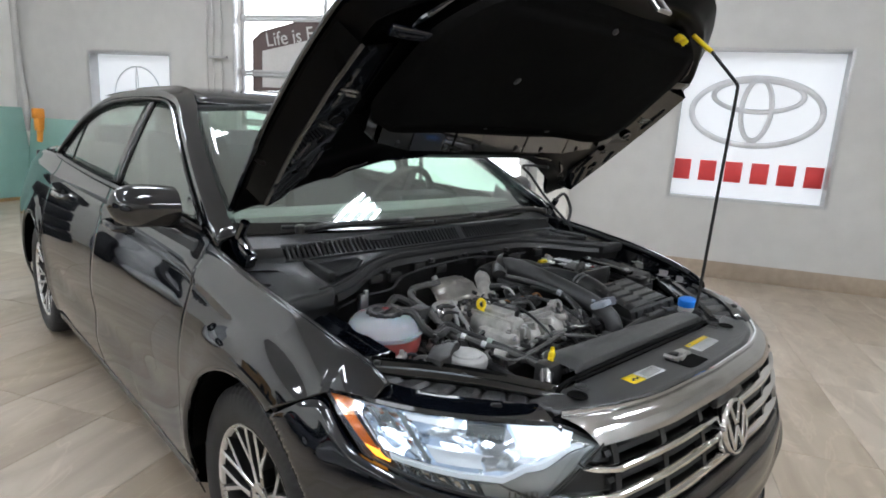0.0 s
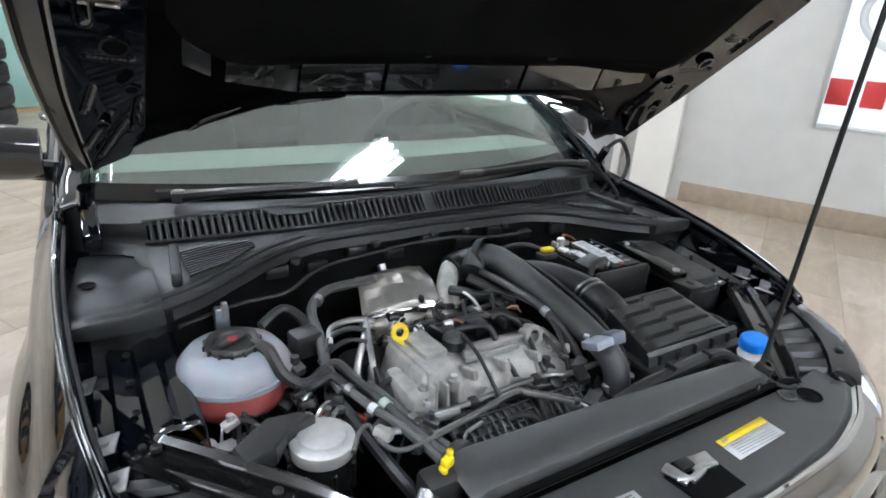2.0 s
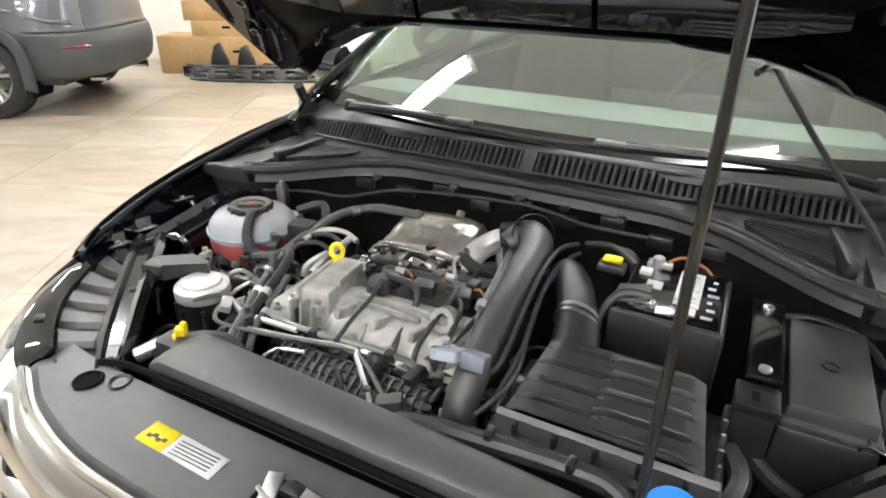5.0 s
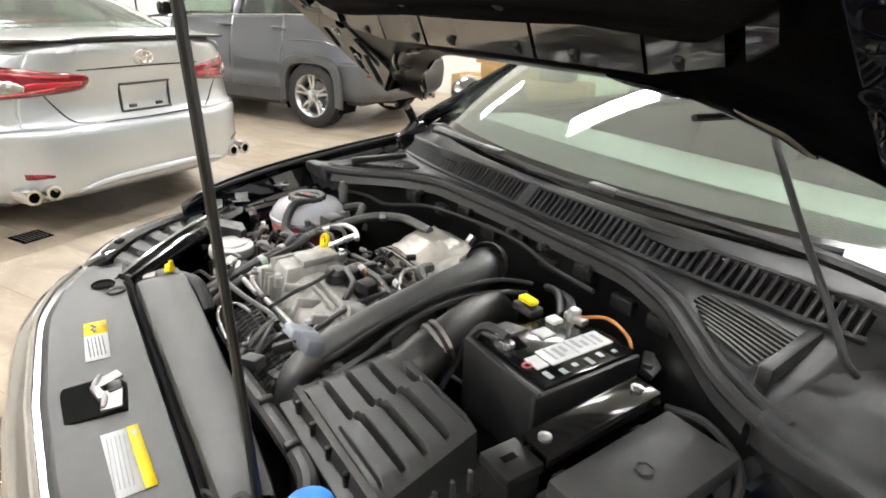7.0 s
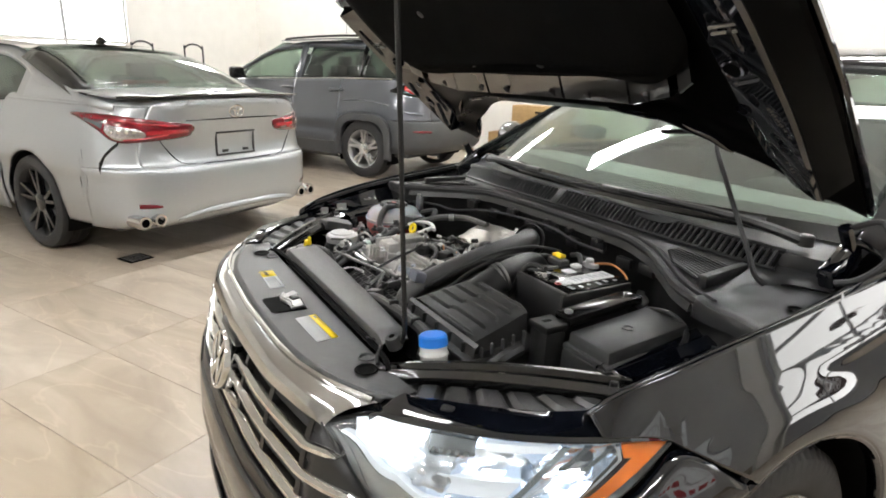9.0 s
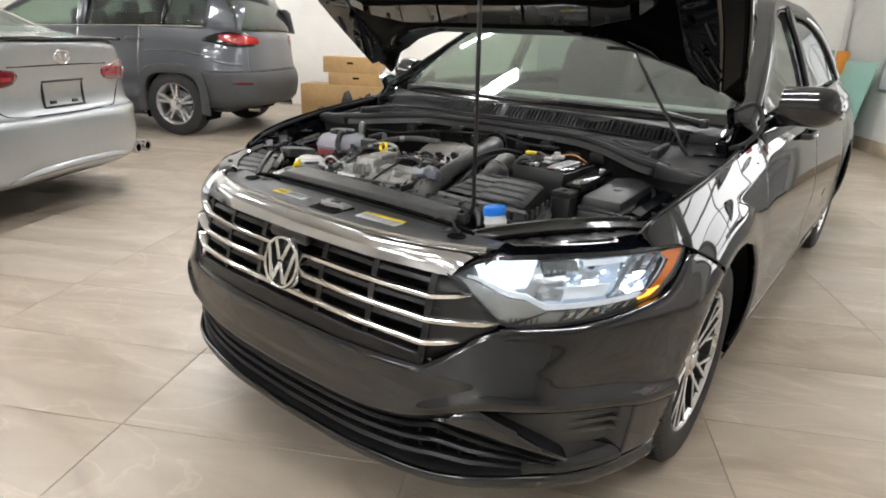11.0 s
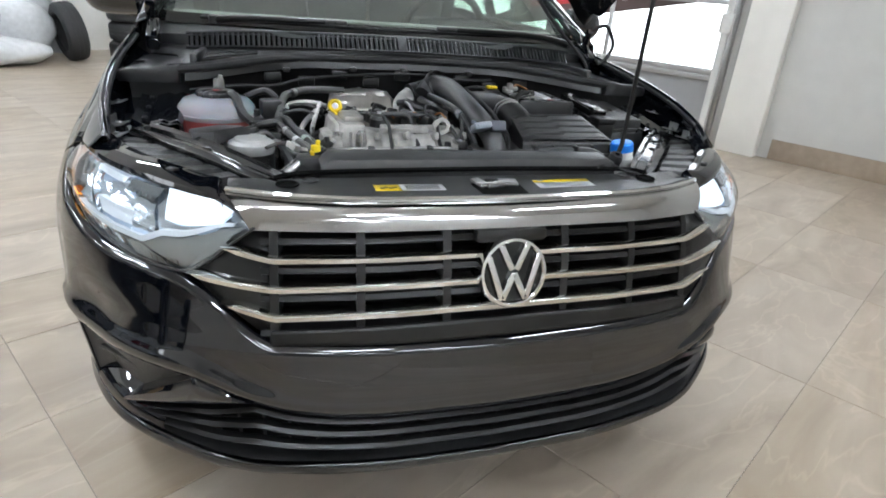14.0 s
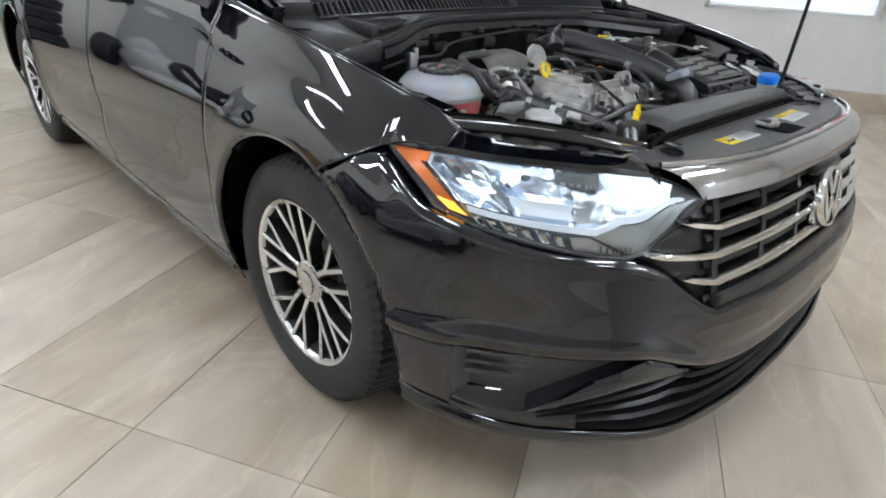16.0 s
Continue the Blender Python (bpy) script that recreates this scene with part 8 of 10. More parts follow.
# fuse box with a sloped lid
fb = new("fuse_box")
fb.parent = sedan
bm = bmesh.new()
box(bm, (0.588, 0.705, 0.822), (0.112, 0.222, 0.030), 0.005, (4.3, 0, 0), (0.96, 0.97))
box(bm, (0.588, 0.705, 0.806), (0.124, 0.236, 0.014), 0.004, (4.3, 0, 0))
part("fuse_lid", bm, PLASTIC_GREY, fb, "plain matt black lid")
for y in (0.63, 0.77):
    bm = bmesh.new()
    box(bm, (0.524, y, 0.795 + (y - 0.7) * 0.075), (0.012, 0.022, 0.045), 0.003)
    part("lid_clip", bm, PLASTIC_SAT, fb)
bm = bmesh.new()
box(bm, (0.588, 0.70, 0.72), (0.125, 0.235, 0.15), 0.01)
part("fuse_base", bm, PLASTIC, fb)
bm = bmesh.new()
lathe(bm, [(0.013, 0), (0.013, 0.002), (0.010, 0.002), (0.0095, 0.0005)], 6, Matrix.Translation((0.588, 0.70, 0.8372)))
part("lid_mark", bm, PLASTIC, fb)
# vacuum pump with a bare metal top
vp = new("engine_mount_pump")
vp.parent = sedan
VM = Matrix.Translation((-0.468, 0.495, 0))
bm = bmesh.new()
lathe(bm, [(0, 0.797), (0.034, 0.797), (0.037, 0.7955), (0.039, 0.791), (0.047, 0.789), (0.051, 0.786), (0.052, 0.782), (0.052, 0.768), (0.05, 0.764)], 36, VM)
part("pump_cap", bm, mat("dull_aluminium", (0.56, 0.56, 0.55), 0.5, 0.5, 0.12, 50), vp, "bare metal dome")
bm = bmesh.new()
lathe(bm, [(0.05, 0.765), (0.051, 0.72), (0.045, 0.70), (0.05, 0.65), (0.05, 0.55)], 28, VM)
for k in range(8):
    a = 2 * math.pi * k / 8
    b2 = bmesh.new()
    box(b2, (-0.468 + 0.05 * math.cos(a), 0.495 + 0.05 * math.sin(a), 0.73), (0.012, 0.008, 0.05), 0.002, (0, 0, math.degrees(a)), seg=1)
    part("pump_rib", b2, PLASTIC_SAT, vp)
part("pump_body", bm, PLASTIC_SAT, vp)
# washer neck with a blue lid
wn = new("washer_filler")
wn.parent = sedan
WM = Matrix.Translation((0.421, 0.350, 0.0)) @ Matrix.Translation((0, 0, 0.80)) @ Matrix.Rotation(radians(-9), 4, "Y") @ Matrix.Translation((0, 0, -0.80)) @ Matrix.Diagonal((0.80, 0.80, 1, 1))
bm = bmesh.new()
lathe(bm, [(0, 0.826), (0.02, 0.8263), (0.031, 0.8255), (0.035, 0.822), (0.0365, 0.804), (0.033, 0.804)], 24, WM)
part("filler_lid", bm, BLUE, wn, "bright blue lid")
bm = bmesh.new()
lathe(bm, [(0.034, 0.807), (0.034, 0.79), (0.037, 0.786), (0.034, 0.78), (0.028, 0.70), (0.028, 0.62)], 20, WM)
part("filler_neck", bm, WHITE_P, wn, "white filler neck")
# yellow clip on a grey duct
bm = bmesh.new()
box(bm, (-0.338, 0.338, 0.812), (0.019, 0.015, 0.016), 0.004, (0, 0, 20))
box(bm, (-0.333, 0.341, 0.824), (0.010, 0.009, 0.012), 0.003)
box(bm, (-0.346, 0.335, 0.802), (0.009, 0.015, 0.012), 0.003)
part("yellow_clip", bm, YELLOW, sedan, "yellow plastic clip")
bm = bmesh.new()
box(bm, (-0.35, 0.335, 0.77), (0.06, 0.05, 0.06), 0.012)
tube(bm, [(-0.38, 0.32, 0.77), (-0.35, 0.335, 0.785), (-0.29, 0.375, 0.785), (-0.25, 0.385, 0.74)], 0.017, 10)
part("coolant_neck", bm, HOSE, sedan)
bm = bmesh.new()
tube(bm, [(-0.405, 0.30, 0.765), (-0.375, 0.325, 0.782)], 0.014, 12, curved=False)
part("neck_sleeve", bm, ALU_BR, sedan)
# shaped plastic air guide beside the brace
bm = bmesh.new()
prism(bm, [(-0.60, 0.50), (-0.54, 0.545), (-0.49, 0.54), (-0.47, 0.52), (-0.52, 0.505), (-0.545, 0.47), (-0.59, 0.46)], 0.03, Matrix.Translation((0.0, 0.0, 0.785)), 0.006)
part("air_guide", bm, PLASTIC, sedan)
bm = bmesh.new()
box(bm, (-0.575, 0.60, 0.725), (0.12, 0.05, 0.02), 0.007, (0, 0, 10))
box(bm, (-0.50, 0.60, 0.735), (0.05, 0.035, 0.025), 0.008, (0, 0, -15))
for x, y in ((-0.62, 0.60), (-0.53, 0.585), (-0.46, 0.60)):
    lathe(bm, [(0.014, 0), (0.014, 0.012), (0.008, 0.016), (0, 0.016)], 8, Matrix.Translation((x, y, 0.74)))
part("engine_mount", bm, ALU, sedan, "cast alloy engine mount arm")
bm = bmesh.new()
box(bm, (-0.415, 0.735, 0.815), (0.055, 0.045, 0.05), 0.008, (0, 0, 12))
part("relay_box", bm, PLASTIC, sedan)

# ---- hoses and wiring ----
RUNS = [
    # loom and hoses that drop between the tank and the cam cover
    ([(-0.405, 0.66, 0.80), (-0.388, 0.60, 0.79), (-0.362, 0.53, 0.78), (-0.340, 0.48, 0.775), (-0.307, 0.39, 0.752), (-0.30, 0.36, 0.70)], 0.0085, HOSE_LT),
    ([(-0.43, 0.645, 0.79), (-0.385, 0.655, 0.805), (-0.364, 0.605, 0.792), (-0.327, 0.483, 0.775), (-0.287, 0.393, 0.752)], 0.0095, HOSE),
    ([(-0.345, 0.60, 0.785), (-0.318, 0.52, 0.772), (-0.300, 0.46, 0.765), (-0.268, 0.40, 0.745)], 0.0075, HOSE_LT),
    ([(-0.40, 0.60, 0.76), (-0.385, 0.52, 0.745), (-0.372, 0.44, 0.73), (-0.35, 0.39, 0.70)], 0.012, HOSE),
    ([(-0.46, 0.63, 0.785), (-0.44, 0.615, 0.80), (-0.405, 0.625, 0.802), (-0.385, 0.60, 0.79)], 0.009, HOSE),
    ([(-0.379, 0.695, 0.82), (-0.361, 0.738, 0.83), (-0.311, 0.748, 0.832), (-0.27, 0.735, 0.825)], 0.006, ALU_BR),
    ([(-0.395, 0.68, 0.815), (-0.37, 0.715, 0.825), (-0.325, 0.725, 0.828), (-0.28, 0.71, 0.815)], 0.0055, PLASTIC),
    ([(-0.41, 0.67, 0.805), (-0.375, 0.69, 0.815), (-0.335, 0.70, 0.818), (-0.29, 0.685, 0.805)], 0.005, HOSE),
    # feed from the pump: loop and long thin run along the manifold
    ([(-0.437, 0.445, 0.785), (-0.411, 0.483, 0.785), (-0.389, 0.493, 0.782), (-0.386, 0.455, 0.776), (-0.354, 0.429, 0.771), (-0.24, 0.447, 0.77), (-0.121, 0.473, 0.771), (-0.085, 0.470, 0.77), (-0.02, 0.425, 0.765), (0.011, 0.401, 0.757)], 0.0042, HOSE_LT),
    ([(-0.382, 0.489, 0.776), (-0.342, 0.472, 0.771), (-0.30, 0.476, 0.768), (-0.224, 0.481, 0.766)], 0.0058, ALU_BR),
    ([(0.046, 0.499, 0.766), (0.109, 0.489, 0.766), (0.178, 0.491, 0.766), (0.20, 0.50, 0.75)], 0.005, HOSE),
    ([(-0.19, 0.455, 0.748), (-0.235, 0.44, 0.748), (-0.245, 0.41, 0.742), (-0.20, 0.395, 0.742), (-0.12, 0.39, 0.735)], 0.0035, ALU_BR),
    ([(-0.48, 0.80, 0.83), (-0.43, 0.825, 0.845), (-0.40, 0.80, 0.83), (-0.39, 0.77, 0.80)], 0.010, HOSE),
    ([(-0.62, 0.84, 0.84), (-0.5, 0.87, 0.85), (-0.40, 0.885, 0.85), (-0.30, 0.945, 0.865), (-0.1, 0.962, 0.88), (0.05, 0.957, 0.885), (0.15, 0.945, 0.875), (0.28, 0.93, 0.88)], 0.0045, RUBBER),
    ([(-0.44, 0.60, 0.75), (-0.40, 0.58, 0.755), (-0.37, 0.545, 0.75)], 0.006, RED_P),
    ([(-0.655, 0.68, 0.77), (-0.645, 0.64, 0.775), (-0.62, 0.625, 0.74), (-0.61, 0.62, 0.70)], 0.004, COPPER),
    ([(-0.64, 0.60, 0.72), (-0.56, 0.56, 0.75), (-0.50, 0.57, 0.755), (-0.44, 0.60, 0.74)], 0.008, HOSE),
    # wiring over the coils
    ([(-0.03, 0.67, 0.815), (0.0, 0.66, 0.82), (0.005, 0.60, 0.815), (-0.005, 0.53, 0.78), (0.0, 0.50, 0.755)], 0.005, PLASTIC),
    ([(0.0, 0.67, 0.812), (-0.06, 0.685, 0.816), (-0.16, 0.68, 0.812)], 0.009, PLASTIC),
    ([(-0.23, 0.705, 0.805), (-0.15, 0.71, 0.812), (-0.06, 0.715, 0.81), (0.02, 0.72, 0.815)], 0.006, HOSE),
    ([(0.06, 0.72, 0.83), (0.075, 0.65, 0.83), (0.07, 0.58, 0.82), (0.055, 0.53, 0.80), (0.05, 0.50, 0.76)], 0.0055, PLASTIC),
    ([(0.0, 0.655, 0.81), (0.03, 0.62, 0.815), (0.04, 0.56, 0.80), (0.045, 0.51, 0.78)], 0.005, HOSE),
    ([(-0.01, 0.71, 0.79), (0.03, 0.74, 0.80), (0.08, 0.745, 0.795)], 0.014, HOSE),
    ([(-0.05, 0.80, 0.825), (-0.035, 0.765, 0.832), (0.0, 0.755, 0.82), (0.05, 0.765, 0.815)], 0.012, PLASTIC),
    ([(0.02, 0.83, 0.83), (0.05, 0.76, 0.82), (0.08, 0.72, 0.81)], 0.013, HOSE),
    ([(-0.04, 0.79, 0.83), (-0.04, 0.73, 0.835), (-0.02, 0.71, 0.80)], 0.004, STEEL),
    ([(-0.14, 0.475, 0.77), (-0.135, 0.53, 0.795), (-0.13, 0.575, 0.81), (-0.135, 0.62, 0.825)], 0.004, RUBBER),
    # air box side and battery
    ([(0.16, 0.84, 0.85), (0.155, 0.70, 0.855), (0.165, 0.60, 0.84), (0.17, 0.52, 0.80), (0.165, 0.45, 0.77)], 0.005, HOSE),
    ([(0.12, 0.47, 0.76), (0.165, 0.50, 0.765), (0.185, 0.50, 0.765)], 0.007, PLASTIC),
    ([(0.36, 0.38, 0.74), (0.40, 0.42, 0.72), (0.47, 0.44, 0.75), (0.49, 0.47, 0.78), (0.475, 0.52, 0.78)], 0.014, HOSE),
    ([(0.49, 0.58, 0.76), (0.53, 0.54, 0.74), (0.58, 0.50, 0.74), (0.60, 0.44, 0.74)], 0.012, HOSE),
    ([(0.52, 0.83, 0.83), (0.58, 0.835, 0.84), (0.65, 0.80, 0.83), (0.675, 0.72, 0.80), (0.66, 0.64, 0.78)], 0.006, HOSE),
    ([(0.20, 0.93, 0.84), (0.26, 0.90, 0.85), (0.28, 0.86, 0.82)], 0.010, RUBBER),
    ([(0.30, 0.26, 0.785), (0.34, 0.275, 0.79), (0.375, 0.25, 0.78), (0.40, 0.24, 0.777)], 0.004, RUBBER),
]
for pts, r, m in RUNS:
    bm = bmesh.new()
    tube(bm, pts, r, 8, 5)
    part("hose" if r >= 0.008 else "cable", bm, m, sedan)
# pale foil sleeves, ties and tags on the looms
for p0, p1, rr, mt_ in (
    ((-0.386, 0.596, 0.79), (-0.381, 0.585, 0.788), 0.0105, STEEL), ((-0.366, 0.54, 0.781), (-0.361, 0.528, 0.779), 0.0100, LABEL_W),
    ((-0.344, 0.54, 0.783), (-0.340, 0.525, 0.781), 0.0115, mat("pale_green_tag", (0.38, 0.46, 0.42), 0.5)), ((-0.311, 0.50, 0.770), (-0.307, 0.488, 0.768), 0.0095, STEEL),
    ((-0.05, 0.714, 0.811), (-0.03, 0.715, 0.811), 0.0080, LABEL_W), ((-0.14, 0.683, 0.813), (-0.12, 0.683, 0.813), 0.0105, STEEL),
    ((0.115, 0.79, 0.832), (0.13, 0.785, 0.832), 0.0075, mat("blue_tape", (0.03, 0.12, 0.4), 0.5)),
    ((-0.345, 0.853, 0.838), (-0.355, 0.84, 0.837), 0.0118, STEEL), ((0.07, 0.62, 0.836), (0.072, 0.605, 0.832), 0.0105, mat("grey_tape", (0.25, 0.26, 0.28), 0.5)),
):
    bm = bmesh.new()
    tube(bm, [p0, p1], rr, 10, curved=False)
    part("hose_clip", bm, mt_, sedan)
rnd2 = random.Random(21)
for k in range(26):
    x, y = rnd2.uniform(-0.27, 0.08), rnd2.uniform(0.665, 0.80)
    z = 0.79 + rnd2.uniform(0, 0.03)
    s_ = rnd2.uniform(0.007, 0.014)
    bm = bmesh.new()
    box(bm, (x, y, z), (s_ * 2, s_, s_), 0.002, (rnd2.uniform(-20, 20), rnd2.uniform(-30, 30), rnd2.uniform(0, 180)))
    part("plug", bm, rnd2.choice([PLASTIC, PLASTIC_SAT, ALU, STEEL, PLASTIC_GREY]), sedan)
for k in range(14):
    p0 = Vector((rnd2.uniform(-0.60, -0.30), rnd2.uniform(0.57, 0.68), rnd2.uniform(0.735, 0.77)))
    p1 = p0 + Vector((rnd2.uniform(-0.08, 0.08), rnd2.uniform(-0.1, 0.1), rnd2.uniform(-0.02, 0.02)))
    bm = bmesh.new()
    tube(bm, [p0 - Vector((0, 0, 0.04)), p0, (p0 + p1) / 2 + Vector((0, 0, 0.02)), p1, p1 - Vector((0, 0, 0.05))], rnd2.choice([0.0025, 0.0035, 0.0045]), 6, 4)
    part("loom_wire", bm, rnd2.choice([HOSE, PLASTIC, STEEL, RUBBER, ALU_BR]), sedan)
# wires along the charge pipe
for pts in ([(0.155, 0.90, 0.85), (0.14, 0.82, 0.87), (0.142, 0.70, 0.872), (0.15, 0.58, 0.848), (0.152, 0.50, 0.82), (0.13, 0.47, 0.80)], [(0.165, 0.88, 0.84), (0.155, 0.78, 0.858), (0.158, 0.66, 0.855), (0.168, 0.56, 0.82), (0.16, 0.46, 0.78)], [(0.17, 0.56, 0.82), (0.175, 0.50, 0.80), (0.15, 0.44, 0.775), (0.12, 0.42, 0.76)]):
    bm = bmesh.new()
    tube(bm, pts, 0.0045, 6)
    part("cable", bm, RUBBER, sedan)
# small connectors, clips and brackets scattered where the looms branch
rnd = random.Random(7)
for k in range(46):
    x, y = rnd.choice([(-0.36, 0.55), (-0.42, 0.60), (-0.20, 0.72), (-0.06, 0.70), (0.0, 0.50), (0.02, 0.44), (-0.33, 0.45), (0.06, 0.47), (-0.45, 0.66), (0.16, 0.5), (-0.55, 0.60), (0.24, 0.90), (0.40, 0.92)])
    x, y, z = x + rnd.uniform(-0.05, 0.05), y + rnd.uniform(-0.05, 0.05), rnd.uniform(0.725, 0.80)
    bm = bmesh.new()
    s = rnd.uniform(0.012, 0.026)
    box(bm, (x, y, z), (s * 1.6, s, s * 0.8), 0.003, (rnd.uniform(-25, 25), rnd.uniform(-25, 25), rnd.uniform(0, 180)))
    if rnd.random() < 0.4:
        lathe(bm, [(s * 0.35, 0), (s * 0.35, s * 0.7), (0, s * 0.72)], 8, Matrix.Translation((x, y, z + s * 0.3)))
    part("connector", bm, rnd.choice([PLASTIC, PLASTIC_SAT, PLASTIC_GREY, STEEL, ALU]), sedan)
for k in range(30):
    x, y = rnd.uniform(-0.60, 0.18), rnd.uniform(0.40, 0.90)
    z = rnd.uniform(0.68, 0.74)
    d = Vector((rnd.uniform(-1, 1), rnd.uniform(-1, 1), rnd.uniform(-0.2, 0.2))) * 0.09
    bm = bmesh.new()
    p = Vector((x, y, z))
    tube(bm, [p, p + d * 0.5 + Vector((0, 0, 0.03)), p + d, p + d * 1.3 + Vector((0.02, 0.02, -0.04))], rnd.choice([0.003, 0.004, 0.005, 0.008]), 6, 4)
    part("loom_wire", bm, rnd.choice([HOSE, HOSE, RUBBER, PLASTIC, STEEL]), sedan)
for x in (-0.36, -0.16, 0.0, 0.10, 0.22):
    bm = bmesh.new()
    y, z = SEAL(abs(x))
    box(bm, (x, y - 0.012, z - 0.03), (0.02, 0.014, 0.012), 0.003)
    lathe(bm, [(0.007, 0), (0.007, 0.006), (0, 0.006)], 8, turned((x, y - 0.018, z - 0.03), 90, 0))
    part("trim_clip", bm, PLASTIC_GREY, sedan)

# ---- the parked cars behind ----
HEAD = math.atan2(-EU.y, -EU.x) - math.pi / 2      # both stand with their tails to the open floor


def road_wheel(root, x, y, r, rim_r, width, spokes, face_mat, back_mat, fork):
    w = new("wheel")
    w.parent = root
    w.matrix_local = Matrix.Translation((x, y, r)) @ Matrix.Rotation(0 if x > 0 else math.pi, 4, "Z")
    h = width / 2
    bm = bmesh.new()
    lathe(bm, [(rim_r, -h + 0.01), (r - 0.05, -h - 0.004), (r - 0.012, -h + 0.012), (r, -h + 0.04), (r, -0.03), (r - 0.008, -0.028), (r - 0.008, -0.02), (r, -0.018), (r, 0.018), (r - 0.008, 0.02), (r - 0.008, 0.028), (r, 0.03), (r, h - 0.04), (r - 0.012, h - 0.012), (r - 0.05, h + 0.004), (rim_r + 0.02, h), (rim_r, h - 0.008)], 48, AX_X)
    part("tyre", bm, RUBBER, w)
    bm = bmesh.new()
    lathe(bm, [(rim_r - 0.02, -h), (rim_r - 0.03, h - 0.05), (rim_r - 0.008, h - 0.012), (rim_r + 0.002, h - 0.004), (rim_r + 0.003, h - 0.02)], 48, AX_X)
    part("rim", bm, back_mat, w)
    bm = bmesh.new()
    lathe(bm, [(0.07, h - 0.09), (0.068, h - 0.03), (0.05, h - 0.02), (0.0, h - 0.018)], 24, AX_X)
    part("hub_cap", bm, face_mat, w)
    bm = bmesh.new()
    lathe(bm, [(0.0, 0.0), (0.15, 0.0), (0.15, -0.02), (0.0, -0.02)], 32, AX_X)
    part("brake_disc", bm, STEEL, w)
    for k in range(spokes):
        bm = bmesh.new()
        a0 = 2 * math.pi * k / spokes
        for d0, d1 in ((-0.12, -fork), (0.12, fork)):
            a, b = a0 + d0, a0 + d1
            p, q = Vector((0, 0.05 * math.sin(a), 0.05 * math.cos(a))), Vector((0, (rim_r - 0.004) * math.sin(b), (rim_r - 0.004) * math.cos(b)))
            d = (q - p).normalized()
            s = Vector((1, 0, 0)).cross(d)
            loft(bm, [[c + s * ww * kk + Vector((xx - dx, 0, 0)) for kk, dx in ((-0.6, 0.04), (-0.5, 0.003), (-0.4, 0), (0.4, 0), (0.5, 0.003), (0.6, 0.04))] for c, ww, xx in ((p, 0.03 if spokes < 8 else 0.018, h - 0.03), (q, 0.026 if spokes < 8 else 0.013, h - 0.012))], close=True, caps=True)
        part("spoke", bm, face_mat, w)
    return w


def shell_side(root, sgn, name, y0, y1, W, B, bottom, axles, arch, hub, paint, tuck=0.05):
    """Flank panel in the car's own axes, with the wheel openings cut out."""
    def sx(y, z):
        w, (tx, tz) = W(y), B(y)
        x = w - (w - tx) * max(0, (z - 0.62) / (tz - 0.62)) ** 1.8 if z > 0.62 else w
        if z < 0.55:
            x -= tuck * ((0.55 - z) / 0.35) ** 2
        x -= 0.014 * math.exp(-((z - 0.58) / 0.06) ** 2)
        for ay in axles:
            x += 0.02 * math.exp(-((math.hypot(y - ay, z - hub) - arch) / 0.05) ** 2)
        return x
    bm = bmesh.new()
    n = max(4, round((y1 - y0) / 0.03))
    rows = []
    for i in range(n + 1):
        y = y0 + (y1 - y0) * i / n
        rows.append([(sgn * sx(y, bottom + (B(y)[1] - bottom) * j / 28), y, bottom + (B(y)[1] - bottom) * j / 28) for j in range(29)])
    loft(bm, rows)
    bmesh.ops.delete(bm, geom=[f for f in bm.faces if any(math.hypot(f.calc_center_median().y - ay, f.calc_center_median().z - hub) < arch for ay in axles)], context="FACES")
    for v in bm.verts:
        if v.is_boundary:
            for ay in axles:
                dy, dz = v.co.y - ay, v.co.z - hub
                d = math.hypot(dy, dz)
                if abs(d - arch) < 0.034:
                    v.co.y, v.co.z = ay + dy / d * arch, hub + dz / d * arch
    if sgn < 0:
        bmesh.ops.reverse_faces(bm, faces=bm.faces)
    return part(name, bm, paint, root, solid=0.02), sx


def well(root, x, ay, hub, arch):
    bm = bmesh.new()
    s = 1 if x > 0 else -1
    loft(bm, [[(s * xx, ay + r * math.cos(a), hub + r * math.sin(a)) for xx, r in ((abs(x) - 0.01, arch), (abs(x) - 0.06, arch + 0.012), (abs(x) - 0.32, arch + 0.01), (abs(x) - 0.34, 0.08))] for a in [radians(-25 + 230 * k / 20) for k in range(21)]])
    part("wheel_well_liner", bm, DEEP, root)


SAT_BLACK = mat("satin_black_alloy", (0.03, 0.03, 0.032), 0.22, 0.6, 0.1, 40, coat=0.6)
LENS_FACET = mat("lamp_facets", (0.55, 0.50, 0.50), 0.18, 0.85, 0.5, 70, bump=0.6, bscale=90, coat=1.0)

TAIL_BAR = mat("tail_bar", (0.34, 0.012, 0.02), 0.2, coat=1.0)

